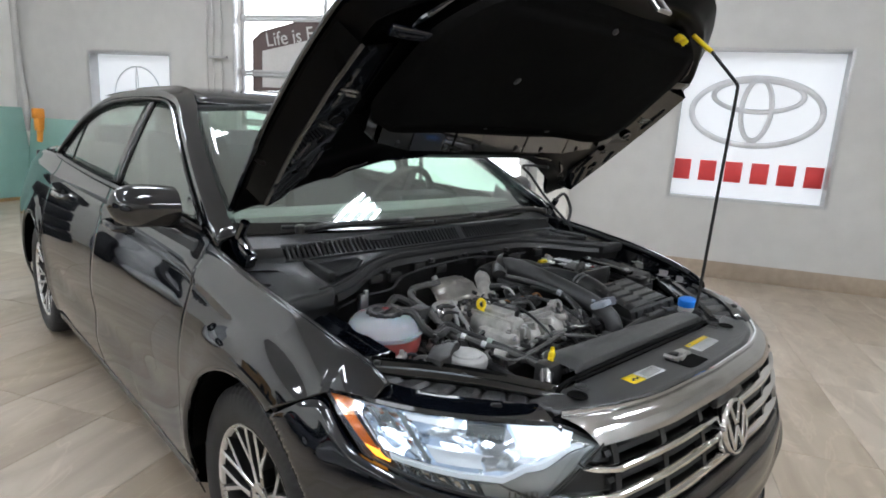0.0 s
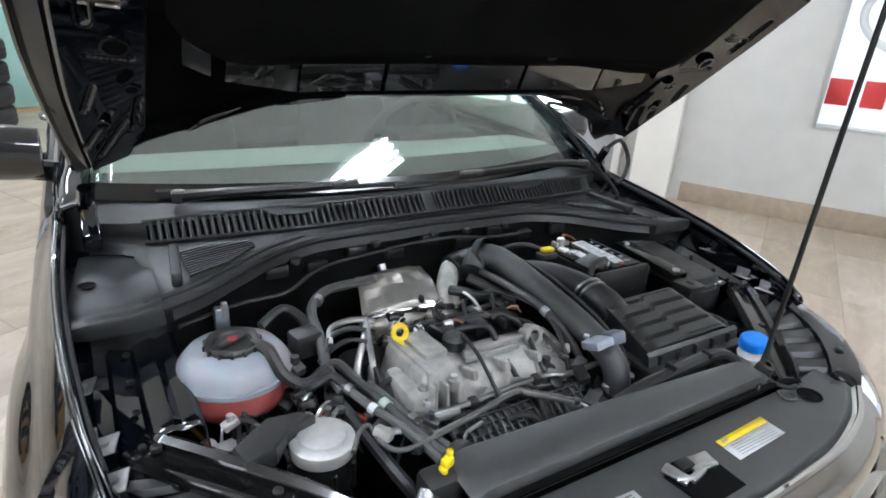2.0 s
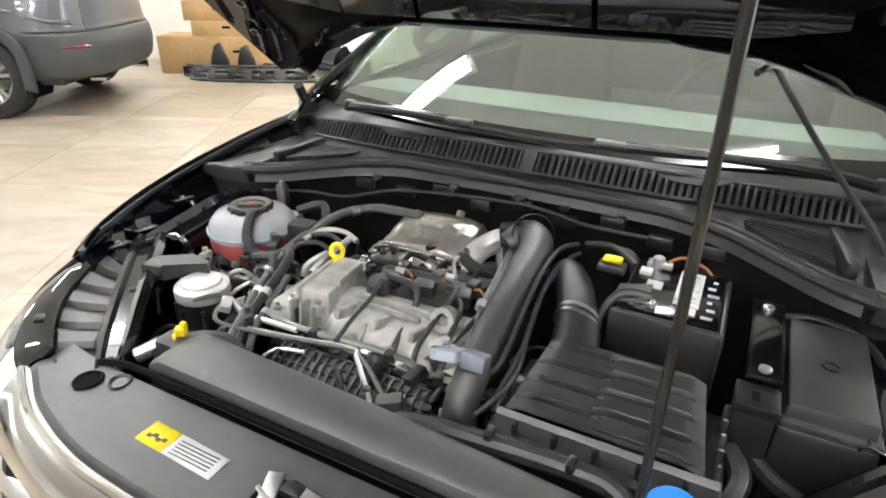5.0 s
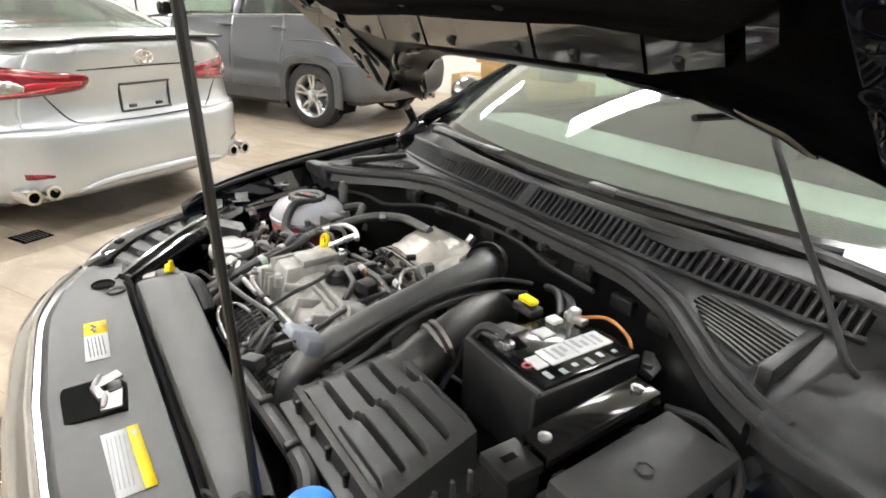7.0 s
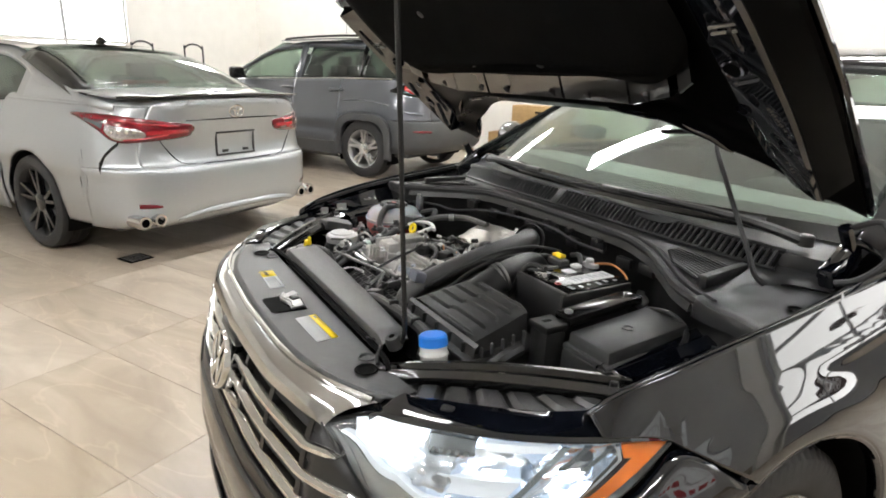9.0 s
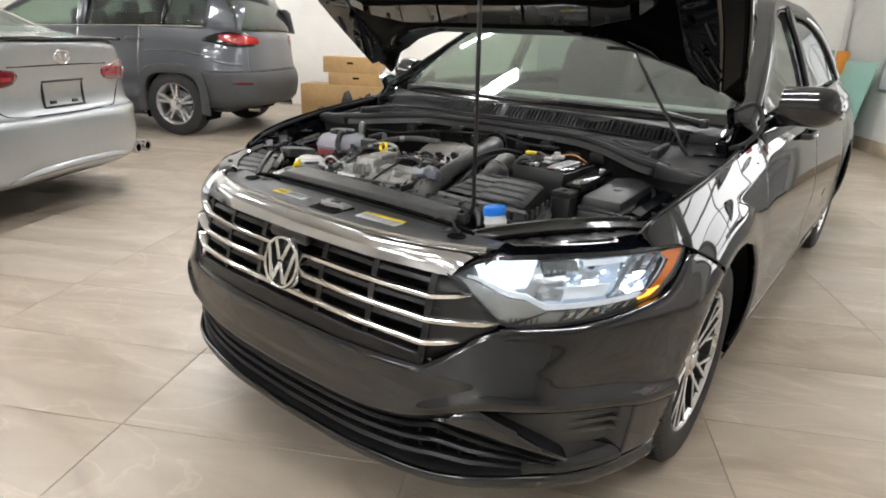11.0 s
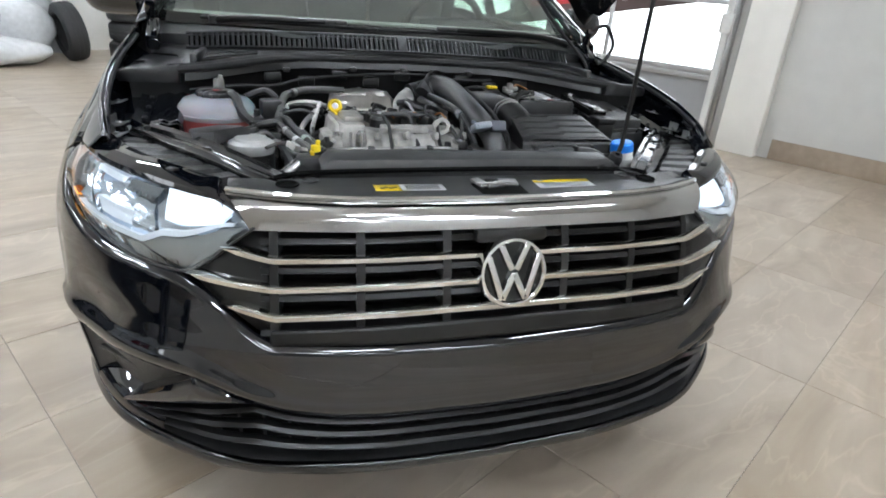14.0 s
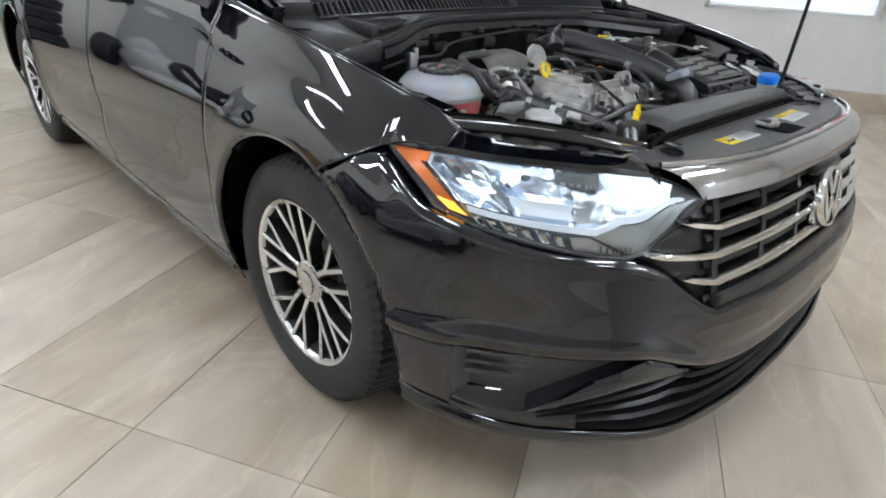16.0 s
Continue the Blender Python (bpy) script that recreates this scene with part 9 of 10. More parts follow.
class Tail:
    """Rounded tail and hind flanks of a car in its own axes: a superellipse in plan that grows out of the flanks at the rear axle."""

    def __init__(self, yc, power, half, back):
        self.yc, self.n, self.half, self.back = yc, power, half, back

    def plan(self, t, z):
        S, B = self.half(z), self.yc - self.back(z)
        if t >= 1:
            return S, self.yc + t - 1
        k = self.n / 2
        q = t ** k / (t ** k + (1 - t) ** k)
        th = math.pi / 2 * (1 - q)
        return S * max(0, math.cos(th)) ** (2 / self.n), self.yc - B * max(0, math.sin(th)) ** (2 / self.n)

    def at(self, sg, t, z, off=0.0):
        x, y = self.plan(t, z)
        x0, y0 = self.plan(max(t - 0.01, 0), z)
        x1, y1 = self.plan(t + 0.01, z)
        L = math.hypot(x1 - x0, y1 - y0)
        return Vector((sg * (x + off * (y1 - y0) / L), y - off * (x1 - x0) / L, z))

    def rear(self, x, z, off=0.0):
        S = self.half(z)
        k = min(0.985, abs(x) / S)
        return Vector((x, self.yc - (self.yc - self.back(z)) * (1 - k ** self.n) ** (1 / self.n) - off, z))

    def panel(self, root, name, sg, t0, t1, z0, z1, material, label="", off=0.0, nt=60, nz=24, arch=None, solid=0.012):
        """Part of the shell; sg 0 takes both sides at once; arch (y, z, r) cuts a wheel opening."""
        bm = bmesh.new()
        ts = [t0 + (t1 - t0) * i / nt for i in range(nt + 1)]
        cols = [(sg, t) for t in ts] if sg else [(-1, t) for t in reversed(ts)] + [(1, t) for t in ts[1:]]
        rows = []
        for s_, t in cols:
            a, b = (z0(t) if callable(z0) else z0), (z1(t) if callable(z1) else z1)
            rows.append([self.at(s_, t, a + (b - a) * j / nz, off) for j in range(nz + 1)])
        loft(bm, rows)
        if arch:
            ay, az, r = arch
            bmesh.ops.delete(bm, geom=[f for f in bm.faces if math.hypot(f.calc_center_median().y - ay, f.calc_center_median().z - az) < r], context="FACES")
            for v in bm.verts:
                d = math.hypot(v.co.y - ay, v.co.z - az)
                if v.is_boundary and abs(d - r) < 0.03:
                    v.co.y, v.co.z = ay + (v.co.y - ay) / d * r, az + (v.co.z - az) / d * r
        bmesh.ops.recalc_face_normals(bm, faces=bm.faces)
        return part(name, bm, material, root, label, solid=solid, offset=0, sharp=50)

    def patch(self, root, name, sg, rows, material, label="", off=0.008, thick=0.008, nv=6, bulge=0.0):
        """A lens or trim piece that lies on the shell between rows of (t, low z, high z)."""
        f = table(rows)
        a, b = rows[0][0], rows[-1][0]
        bm = bmesh.new()
        loft(bm, [[self.at(sg, t, f(t)[0] + (f(t)[1] - f(t)[0]) * j / nv, off + bulge * math.sin(math.pi * j / nv)) for j in range(nv + 1)] for t in [a + (b - a) * i / 40 for i in range(41)]])
        return part(name, bm, material, root, label, solid=thick, offset=0, sharp=50)


# -- silver sedan --
cam_car = thing("silver_sedan", "silver sedan with red tail lamps, seen from behind", "car", room(-2.38, -2.13, 0), HEAD)
CW = table([(0.235, 0.868), (0.32, 0.885), (0.5, 0.905), (1.1, 0.92), (2.5, 0.92), (3.9, 0.915), (4.4, 0.87), (4.75, 0.72)])
CB = table([(0.235, 0.765, 1.02), (0.5, 0.79, 1.035), (1.1, 0.80, 1.03), (1.6, 0.805, 1.01), (2.5, 0.82, 0.98), (3.3, 0.82, 0.95), (4.2, 0.78, 0.86), (4.75, 0.62, 0.74)])
CAX, CARCH, CHUB = (1.10, 3.925), 0.372, 0.335
SED_S = table([(0.24, 0.865), (0.32, 0.890), (0.45, 0.908), (0.56, 0.905), (0.64, 0.918), (0.72, 0.914), (0.85, 0.885), (0.95, 0.850), (1.03, 0.806), (1.06, 0.775), (1.098, 0.70)])
SED_T = table([(0.24, 0.12), (0.30, 0.035), (0.40, 0.004), (0.55, 0.0), (0.625, 0.006), (0.655, 0.030), (0.68, 0.062), (0.76, 0.075), (0.9, 0.052), (1.0, 0.036), (1.06, 0.028), (1.098, 0.040)])
SED = Tail(1.10, 4.2, SED_S, SED_T)
for sg in (-1, 1):
    SED.panel(cam_car, "rear_quarter_panel", sg, 0.44, 1.42, lambda t: 0.655 if t < 0.635 else 0.655 - 0.385 * min(1, (t - 0.635) / 0.02), 1.04, SILVER, nt=90, nz=36, arch=(1.10, CHUB, CARCH))
    SED.panel(cam_car, "rear_shoulder", sg, 0.30, 1.42, 1.038, 1.098, SILVER, nt=60, nz=8)
    shell_side(cam_car, sg, "rear_door", 1.526, 2.42, CW, CB, 0.24, CAX, CARCH, CHUB, SILVER)
    shell_side(cam_car, sg, "front_door", 2.426, 3.45, CW, CB, 0.24, CAX, CARCH, CHUB, SILVER)
    shell_side(cam_car, sg, "fender", 3.456, 4.75, CW, CB, 0.27, CAX, CARCH, CHUB, SILVER)
    for ay in CAX:
        well(cam_car, sg * 0.9, ay, CHUB, CARCH)
        road_wheel(cam_car, sg * 0.80, ay, 0.335, 0.245, 0.225, 5, SAT_BLACK, PLASTIC_SAT, 0.19)
    bm = bmesh.new()
    CR = table([(1.15, 1.13), (1.5, 1.28), (1.9, 1.365), (2.4, 1.385), (2.8, 1.345), (3.3, 1.15), (3.55, 1.0)])
    grid(bm, lambda u, v: (lambda y: (sg * (CB(y)[0] - 0.01 - 0.22 * v * (CR(y) - CB(y)[1]) / 0.4), y, CB(y)[1] + 0.01 + (CR(y) - CB(y)[1] - 0.02) * v))(1.28 + 2.1 * u), 24, 6)
    part("side_glass", bm, GLASS_DK, cam_car, solid=0.004)
    bm = bmesh.new()
    loft(bm, [[(sg * (CB(y)[0] + 0.0 - 0.22 * (CR(y) - CB(y)[1]) / 0.4 + dx), y, CR(y) + dz) for dx, dz in ((0.006, -0.03), (0.004, 0.0), (-0.03, 0.03), (-0.08, 0.045))] for y in [1.0 + 0.1 * k for k in range(25)]])
    part("roof_rail", bm, SILVER, cam_car, solid=0.01)
    bm = bmesh.new()       # C pillar sail
    loft(bm, [[(sg * (CB(y)[0] + 0.004 - 0.22 * v * (z1 - CB(y)[1]) / 0.4), y, CB(y)[1] - 0.004 + (z1 - CB(y)[1]) * v) for v in (0, 0.5, 1)] for y, z1 in ((0.26, 1.055), (0.42, 1.085), (0.62, 1.11), (0.9, 1.165), (1.15, 1.235), (1.3, 1.285), (1.42, 1.31))])
    part("rear_pillar", bm, SILVER, cam_car, solid=0.01)
    bm = bmesh.new()       # black band between the pillar and the rear window
    loft(bm, [[(sg * (0.655 - 0.10 * t), 0.62 + 0.85 * t, 1.122 + 0.275 * t + 0.03 * math.sin(math.pi * t)), (sg * (0.71 - 0.11 * t), 0.60 + 0.86 * t, 1.112 + 0.27 * t + 0.02 * math.sin(math.pi * t)), (sg * (0.775 - 0.10 * t), 0.60 + 0.88 * t, 1.05 + 0.27 * t)] for t in [k / 8 for k in range(9)]])
    part("pillar_trim", bm, GLOSS, cam_car, solid=0.006)


def cam_rear(x, z, off=0.0):
    return SED.rear(x, z, off)


SED.panel(cam_car, "rear_bumper", 0, 0.0, 0.655, 0.25, 0.653, SILVER, nt=60, nz=24)
SED.panel(cam_car, "tail_panel", 0, 0.0, 0.44, 0.655, 1.098, SILVER, nt=50, nz=24)
bm = bmesh.new()
grid(bm, lambda u, v: ((2 * u - 1) * (0.76 + 0.02 * v), 0.03 + 0.24 * abs(2 * u - 1) ** 4 * (1 - v) + 0.62 * v, 1.088 + 0.03 * v + 0.02 * (1 - (2 * u - 1) ** 2)), 30, 8)
part("boot_top", bm, SILVER, cam_car, solid=0.012)
bm = bmesh.new()
loft(bm, [[(x, 0.005 + 0.20 * (abs(x) / 0.78) ** 4 + dy, 1.108 - 0.02 * (x / 0.78) ** 2 + dz) for dy, dz in ((0.0, 0.0), (-0.010, 0.012), (0.004, 0.018), (0.09, 0.012), (0.1, 0.0))] for x in [-0.74 + 1.48 * k / 24 for k in range(25)]], close=True, caps=True)
part("boot_spoiler", bm, GLOSS, cam_car, "thin black boot spoiler")
bm = bmesh.new()
grid(bm, lambda u, v: ((2 * u - 1) * (0.66 - 0.10 * v), 0.62 + 0.85 * v, 1.125 + 0.275 * v + 0.03 * math.sin(math.pi * v) + 0.02 * (1 - (2 * u - 1) ** 2)), 16, 10)
part("rear_window", bm, GLASS, cam_car, solid=0.004)
bm = bmesh.new()
grid(bm, lambda u, v: ((2 * u - 1) * 0.57, 1.42 + 1.32 * v, 1.395 + 0.05 * math.sin(math.pi * (0.15 + 0.75 * v)) + 0.02 * (1 - (2 * u - 1) ** 2)), 16, 12)
part("roof", bm, GLOSS, cam_car, "gloss black roof")
bm = bmesh.new()
grid(bm, lambda u, v: ((2 * u - 1) * (0.56 + 0.14 * v), 2.72 + 0.85 * v, 1.40 - 0.42 * v + 0.03 * math.sin(math.pi * v)), 12, 8)
part("windscreen", bm, GLASS, cam_car, solid=0.004)
bm = bmesh.new()
grid(bm, lambda u, v: ((2 * u - 1) * (0.80 - 0.14 * v * v), 3.5 + 1.3 * v, 0.985 - 0.16 * v - 0.10 * v ** 6), 16, 12)
part("hood", bm, SILVER, cam_car, solid=0.012)
bm = bmesh.new()
grid(bm, lambda u, v: ((2 * u - 1) * 0.70, 4.84 - 0.14 * abs(2 * u - 1) ** 3, 0.25 + 0.55 * v), 14, 6)
part("front_bumper", bm, SILVER, cam_car, solid=0.02)
bm = bmesh.new()
lathe(bm, [(0.001, 0.0), (0.04, 0.01), (0.03, 0.035), (0.012, 0.055), (0, 0.06)], 14, Matrix.Translation((0, 1.62, 1.445)) @ Matrix.Diagonal((0.6, 2.0, 1, 1)))
part("roof_aerial", bm, GLOSS, cam_car)
for sg in (-1, 1):
    SED.patch(cam_car, "tail_lamp", sg, [(0.252, 0.884, 0.908), (0.262, 0.856, 0.924), (0.30, 0.840, 0.934), (0.36, 0.832, 0.948), (0.42, 0.824, 0.962), (0.49, 0.816, 0.976), (0.53, 0.832, 0.984), (0.58, 0.888, 0.990), (0.64, 0.940, 0.992), (0.69, 0.970, 0.990), (0.715, 0.981, 0.988)], TAIL, "dark red tail lamp", 0.006, 0.012, 8, 0.006)
    SED.patch(cam_car, "clear_lens", sg, [(0.425, 0.850, 0.876), (0.45, 0.840, 0.900), (0.50, 0.832, 0.914), (0.53, 0.846, 0.922), (0.56, 0.890, 0.930)], LENS_FACET, "clear faceted lens", 0.015, 0.006)
    SED.patch(cam_car, "smoked_lens", sg, [(0.57, 0.902, 0.948), (0.60, 0.926, 0.956), (0.645, 0.950, 0.966)], LAMP_GR, "smoked outer lens", 0.015, 0.006)
    SED.patch(cam_car, "clear_lens", sg, [(0.275, 0.872, 0.894), (0.33, 0.868, 0.896), (0.40, 0.866, 0.894), (0.425, 0.868, 0.890)], TAIL_BAR, "bright red light bar", 0.015, 0.006)
    for rows in ([(0.315, 0.912, 0.924), (0.42, 0.922, 0.938), (0.52, 0.946, 0.962), (0.62, 0.968, 0.978)], [(0.35, 0.856, 0.868), (0.42, 0.840, 0.850), (0.49, 0.828, 0.838)]):
        SED.patch(cam_car, "light_bar", sg, rows, TAIL_BAR, "bright red light bar", 0.017, 0.006, 2)
    for tt in (0.455, 0.48, 0.505, 0.53):
        SED.patch(cam_car, "lens_facet", sg, [(tt, 0.872, 0.905), (tt + 0.012, 0.878, 0.912)], CHROME, "small bright facet", 0.020, 0.006, 2)
    bm = bmesh.new()
    loft(bm, [[SED.at(sg, t, z + dz, 0.005) for dz in (-0.013, 0.013)] for t, z in ((0.505, 0.815), (0.525, 0.78), (0.548, 0.735), (0.57, 0.675), (0.582, 0.635))])
    part("air_slot", bm, GLOSS, cam_car, "black slot below the lamp", solid=0.008, offset=0)
    SED.patch(cam_car, "reflector", sg, [(0.40, 0.398, 0.412), (0.43, 0.396, 0.424), (0.475, 0.398, 0.430)], TAIL, "red reflector", 0.004, 0.008, 2)
    bm = bmesh.new()       # seam between bumper and flank
    tube(bm, [SED.at(sg, t, z, 0.002) for t, z in ((0.582, 0.655), (0.62, 0.655), (0.655, 0.652), (0.668, 0.60), (0.672, 0.50))], 0.003, 5)
    part("panel_gap", bm, DEEP, cam_car)
    for dx in (0.645, 0.755):
        bm = bmesh.new()
        lathe(bm, [(0.028, 0.06), (0.028, -0.04), (0.043, -0.04), (0.045, -0.03), (0.043, 0.1)], 22, Matrix.Translation((sg * dx, 0.10, 0.315)) @ Matrix.Rotation(radians(90), 4, "X") @ Matrix.Rotation(math.pi, 4, "Y"))
        bm.transform(Matrix.Translation((0, 0.0, 0)))
        tip = part("exhaust_tip", bm, CHROME_DK, cam_car, "round chrome exhaust tip")
        bm = bmesh.new()
        lathe(bm, [(0.036, 0.0), (0, 0.0)], 18, Matrix.Translation((sg * dx, 0.085, 0.315)) @ Matrix.Rotation(radians(90), 4, "X"))
        part("bore", bm, DEEP, tip)
bm = bmesh.new()
loft(bm, [[cam_rear(x, z, o) for z, o in ((0.22, -0.10), (0.27, -0.03), (0.33 - 0.03 * (abs(x) / 0.5) ** 4, 0.012), (0.36 - 0.05 * (abs(x) / 0.5) ** 4, 0.004))] for x in [-0.52 + 1.04 * k / 20 for k in range(21)]])
part("diffuser", bm, SILVER, cam_car, "silver lower diffuser", solid=0.01)
bm = bmesh.new()
loft(bm, [[cam_rear(x, z, o) for z, o in ((0.20, -0.2), (0.235, -0.06), (0.265, -0.02), (0.27, 0.014))] for x in [-0.40 + 0.8 * k / 12 for k in range(13)]])
part("diffuser_insert", bm, DEEP, cam_car)
bm = bmesh.new()
for sx_, sz, cx, cz in ((0.34, 0.012, 0, 0.155), (0.34, 0.012, 0, 0.0), (0.012, 0.165, -0.165, 0.078), (0.012, 0.165, 0.165, 0.078)):
    p = cam_rear(cx, 0.70 + cz, 0.012)
    box(bm, p, (sx_, 0.012, sz), 0.003)
part("plate_frame", bm, PLASTIC, cam_car, "empty black plate frame")
for x in (-0.09, 0.09):
    bm = bmesh.new()
    box(bm, cam_rear(x, 0.725, 0.008), (0.05, 0.01, 0.02), 0.003)
    part("plate_clip", bm, PLASTIC, cam_car)
for ry, rz, oz in ((0.062, 0.042, 0), (0.044, 0.017, 0.02), (0.016, 0.037, 0.003)):
    bm = bmesh.new()
    tube(bm, [cam_rear(ry * math.cos(a), 1.0 + oz + rz * math.sin(a), 0.008) for a in [2 * math.pi * k / 24 for k in range(25)]], 0.005, 6, curved=False)
    part("badge_ring", bm, CHROME, cam_car, "chrome badge ring")
for pts in ([(-0.60, 0.875), (-0.54, 0.78), (-0.47, 0.69), (-0.40, 0.664), (-0.2, 0.657), (0, 0.655), (0.2, 0.657), (0.40, 0.664), (0.47, 0.69), (0.54, 0.78), (0.60, 0.875)], [(-0.40, 0.95), (-0.2, 0.952), (0, 0.953), (0.2, 0.952), (0.40, 0.95)]):
    bm = bmesh.new()
    tube(bm, [cam_rear(x, z, 0.004) for x, z in pts], 0.005, 6)
    part("panel_gap", bm, DEEP, cam_car)
bm = bmesh.new()
loft(bm, [[cam_rear(x, z, 0.006) for z in (0.955, 0.968)] for x in [-0.38 + 0.76 * k / 10 for k in range(11)]])
part("boot_crease", bm, SILVER, cam_car)
bm = bmesh.new()
box(bm, (0, 2.4, 0.30), (1.6, 4.2, 0.16), 0.04)
box(bm, (0, 2.2, 0.62), (1.5, 2.4, 0.5), 0.1)
for x in (-0.38, 0.38):
    box(bm, (x, 1.75, 1.02), (0.5, 0.16, 0.36), 0.05)
    box(bm, (x, 1.72, 1.24), (0.24, 0.09, 0.14), 0.03)
part("cabin", bm, SEAT, cam_car)
LEATHER = mat("red_leather", (0.20, 0.03, 0.02), 0.5)
for x in (-0.38, 0.38):
    bm = bmesh.new()
    box(bm, (x, 1.64, 1.02), (0.44, 0.02, 0.28), 0.01)
    part("seat_panel", bm, LEATHER, cam_car, "red leather seat back")

SUV_TAIL = mat("suv_tail", (0.42, 0.012, 0.012), 0.12, coat=1.0)
CLAD = mat("grey_cladding", (0.060, 0.061, 0.064), 0.5, var=0.15, scale=60, bump=0.3, bscale=500)

# -- grey SUV --
suv = thing("grey_suv", "slate grey compact SUV with silver wheels", "car", room(-2.66, -5.93, 0), HEAD)
SW = table([(0.12, 0.80), (0.3, 0.88), (0.95, 0.925), (2.5, 0.92), (3.6, 0.925), (4.2, 0.88), (4.5, 0.74)])
SB = table([(0.12, 0.74, 1.17), (0.5, 0.80, 1.20), (1.0, 0.81, 1.195), (2.0, 0.825, 1.165), (3.0, 0.83, 1.13), (3.4, 0.82, 1.10), (4.2, 0.76, 1.04), (4.5, 0.62, 0.95)])
SAX, SARCH, SHUB = (0.93, 3.62), 0.40, 0.36
SUV_S = table([(0.32, 0.86), (0.42, 0.895), (0.60, 0.908), (0.72, 0.925), (0.80, 0.918), (0.95, 0.895), (1.05, 0.872), (1.12, 0.845), (1.195, 0.812)])
SUV_T = table([(0.32, 0.12), (0.42, 0.03), (0.60, 0.0), (0.70, 0.025), (0.78, 0.062), (0.95, 0.075), (1.08, 0.085), (1.195, 0.115)])
TRUCK = Tail(0.93, 3.6, SUV_S, SUV_T)
for sg in (-1, 1):
    TRUCK.panel(suv, "rear_quarter_panel", sg, 0.40, 1.37, lambda t: 0.74 if t < 0.70 else 0.74 - 0.30 * min(1, (t - 0.70) / 0.05), 1.195, GREYP, nt=90, nz=30, arch=(0.93, SHUB, SARCH))
    for rows in ([(0.46, 0.80, 0.828), (0.56, 0.815, 0.84), (0.66, 0.86, 0.872)], [(0.72, 0.90, 0.912), (0.85, 0.935, 0.945), (1.0, 0.945, 0.953), (1.3, 0.935, 0.941)]):
        TRUCK.patch(suv, "body_crease", sg, rows, GREYP, "", 0.004, 0.010, 4, 0.006)
    bm = bmesh.new()
    tube(bm, [(sg * (SB(y)[0] + 0.004), y, SB(y)[1] + 0.012) for y in (0.55, 0.9, 1.3, 1.8, 2.3, 2.8, 3.2)], 0.010, 8)
    part("belt_trim", bm, CHROME, suv, "bright belt strip")
    shell_side(suv, sg, "rear_door", 1.306, 2.10, SW, SB, 0.42, SAX, SARCH, SHUB, GREYP)
    shell_side(suv, sg, "front_door", 2.106, 3.10, SW, SB, 0.42, SAX, SARCH, SHUB, GREYP)
    shell_side(suv, sg, "fender", 3.106, 4.5, SW, SB, 0.42, SAX, SARCH, SHUB, GREYP)
    bm = bmesh.new()
    loft(bm, [[(sg * (SW(y) - dx), y, z) for dx, z in ((-0.004, 0.44), (0.0, 0.40), (0.02, 0.27), (0.10, 0.22))] for y in [1.36 + 0.1 * k for k in range(19)]])
    part("sill_cladding", bm, CLAD, suv, solid=0.01)
    for ay in SAX:
        well(suv, sg * 0.91, ay, SHUB, SARCH)
        road_wheel(suv, sg * 0.80, ay, 0.36, 0.232, 0.23, 5, ALU_BR, STEEL, 0.17)
        bm = bmesh.new()      # squared-off arch cladding
        arc = []
        for k in range(49):
            a = radians(-14 + 208 * k / 48)
            c, sn = math.cos(a), math.sin(a)
            arc.append((c, sn, 0.945 * (abs(c) ** 3.4 + abs(sn) ** 3.4) ** (-1 / 3.4)))
        loft(bm, [[(sg * (0.922 + dx), ay + r * q * c, SHUB + r * q * sn) for dx, r in ((-0.06, SARCH - 0.03), (0.012, SARCH - 0.022), (0.022, SARCH + 0.01), (0.018, SARCH + 0.055), (-0.004, SARCH + 0.07))] for c, sn, q in arc])
        part("arch_cladding", bm, CLAD, suv, "grey-black squared arch cladding", solid=0.01)
    SR = table([(0.25, 1.40), (0.6, 1.55), (1.2, 1.60), (2.0, 1.61), (2.6, 1.56), (3.2, 1.30), (3.45, 1.14)])
    gx = lambda y, v: SB(y)[0] - 0.01 - 0.26 * v * (SR(y) - SB(y)[1]) / 0.45
    for nm, ya, yb in (("window", 0.52, 1.02), ("window", 1.06, 2.02), ("window", 2.12, 3.16)):
        bm = bmesh.new()
        grid(bm, lambda u, v: (lambda y: (sg * gx(y, v), y, SB(y)[1] + 0.02 + (SR(y) - SB(y)[1] - 0.05) * v))(ya + (yb - ya) * u), 12, 6)
        part(nm, bm, GLASS_DK if ya < 2 else GLASS, suv, solid=0.004)
    for y, hw, pm in ((1.04, 0.022, GLOSS), (2.07, 0.05, GREYP)):
        bm = bmesh.new()
        loft(bm, [[(sg * (gx(y, v) + 0.008), y + dy + 0.06 * v, SB(y)[1] + (SR(y) - SB(y)[1]) * v) for dy in (-hw, hw)] for v in (0, 0.5, 1)])
        part("pillar_trim", bm, pm, suv, solid=0.01)
    bm = bmesh.new()
    loft(bm, [[(sg * (gx(y, 1) + dx), y, SR(y) + dz) for dx, dz in ((0.012, -0.04), (0.01, 0.0), (-0.03, 0.035), (-0.10, 0.05))] for y in [0.15 + 0.1 * k for k in range(34)]])
    part("roof_side", bm, GREYP, suv, solid=0.01)
    bm = bmesh.new()
    loft(bm, [[(sg * (gx(y, v) + 0.006), y, SB(y)[1] - 0.01 + (SR(max(y, 0.26)) - SB(y)[1] + 0.03) * v) for v in (0, 0.33, 0.66, 1)] for y in (0.14, 0.25, 0.38, 0.5, 0.56)])
    part("rear_pillar", bm, GREYP, suv, solid=0.012)
    bm = bmesh.new()
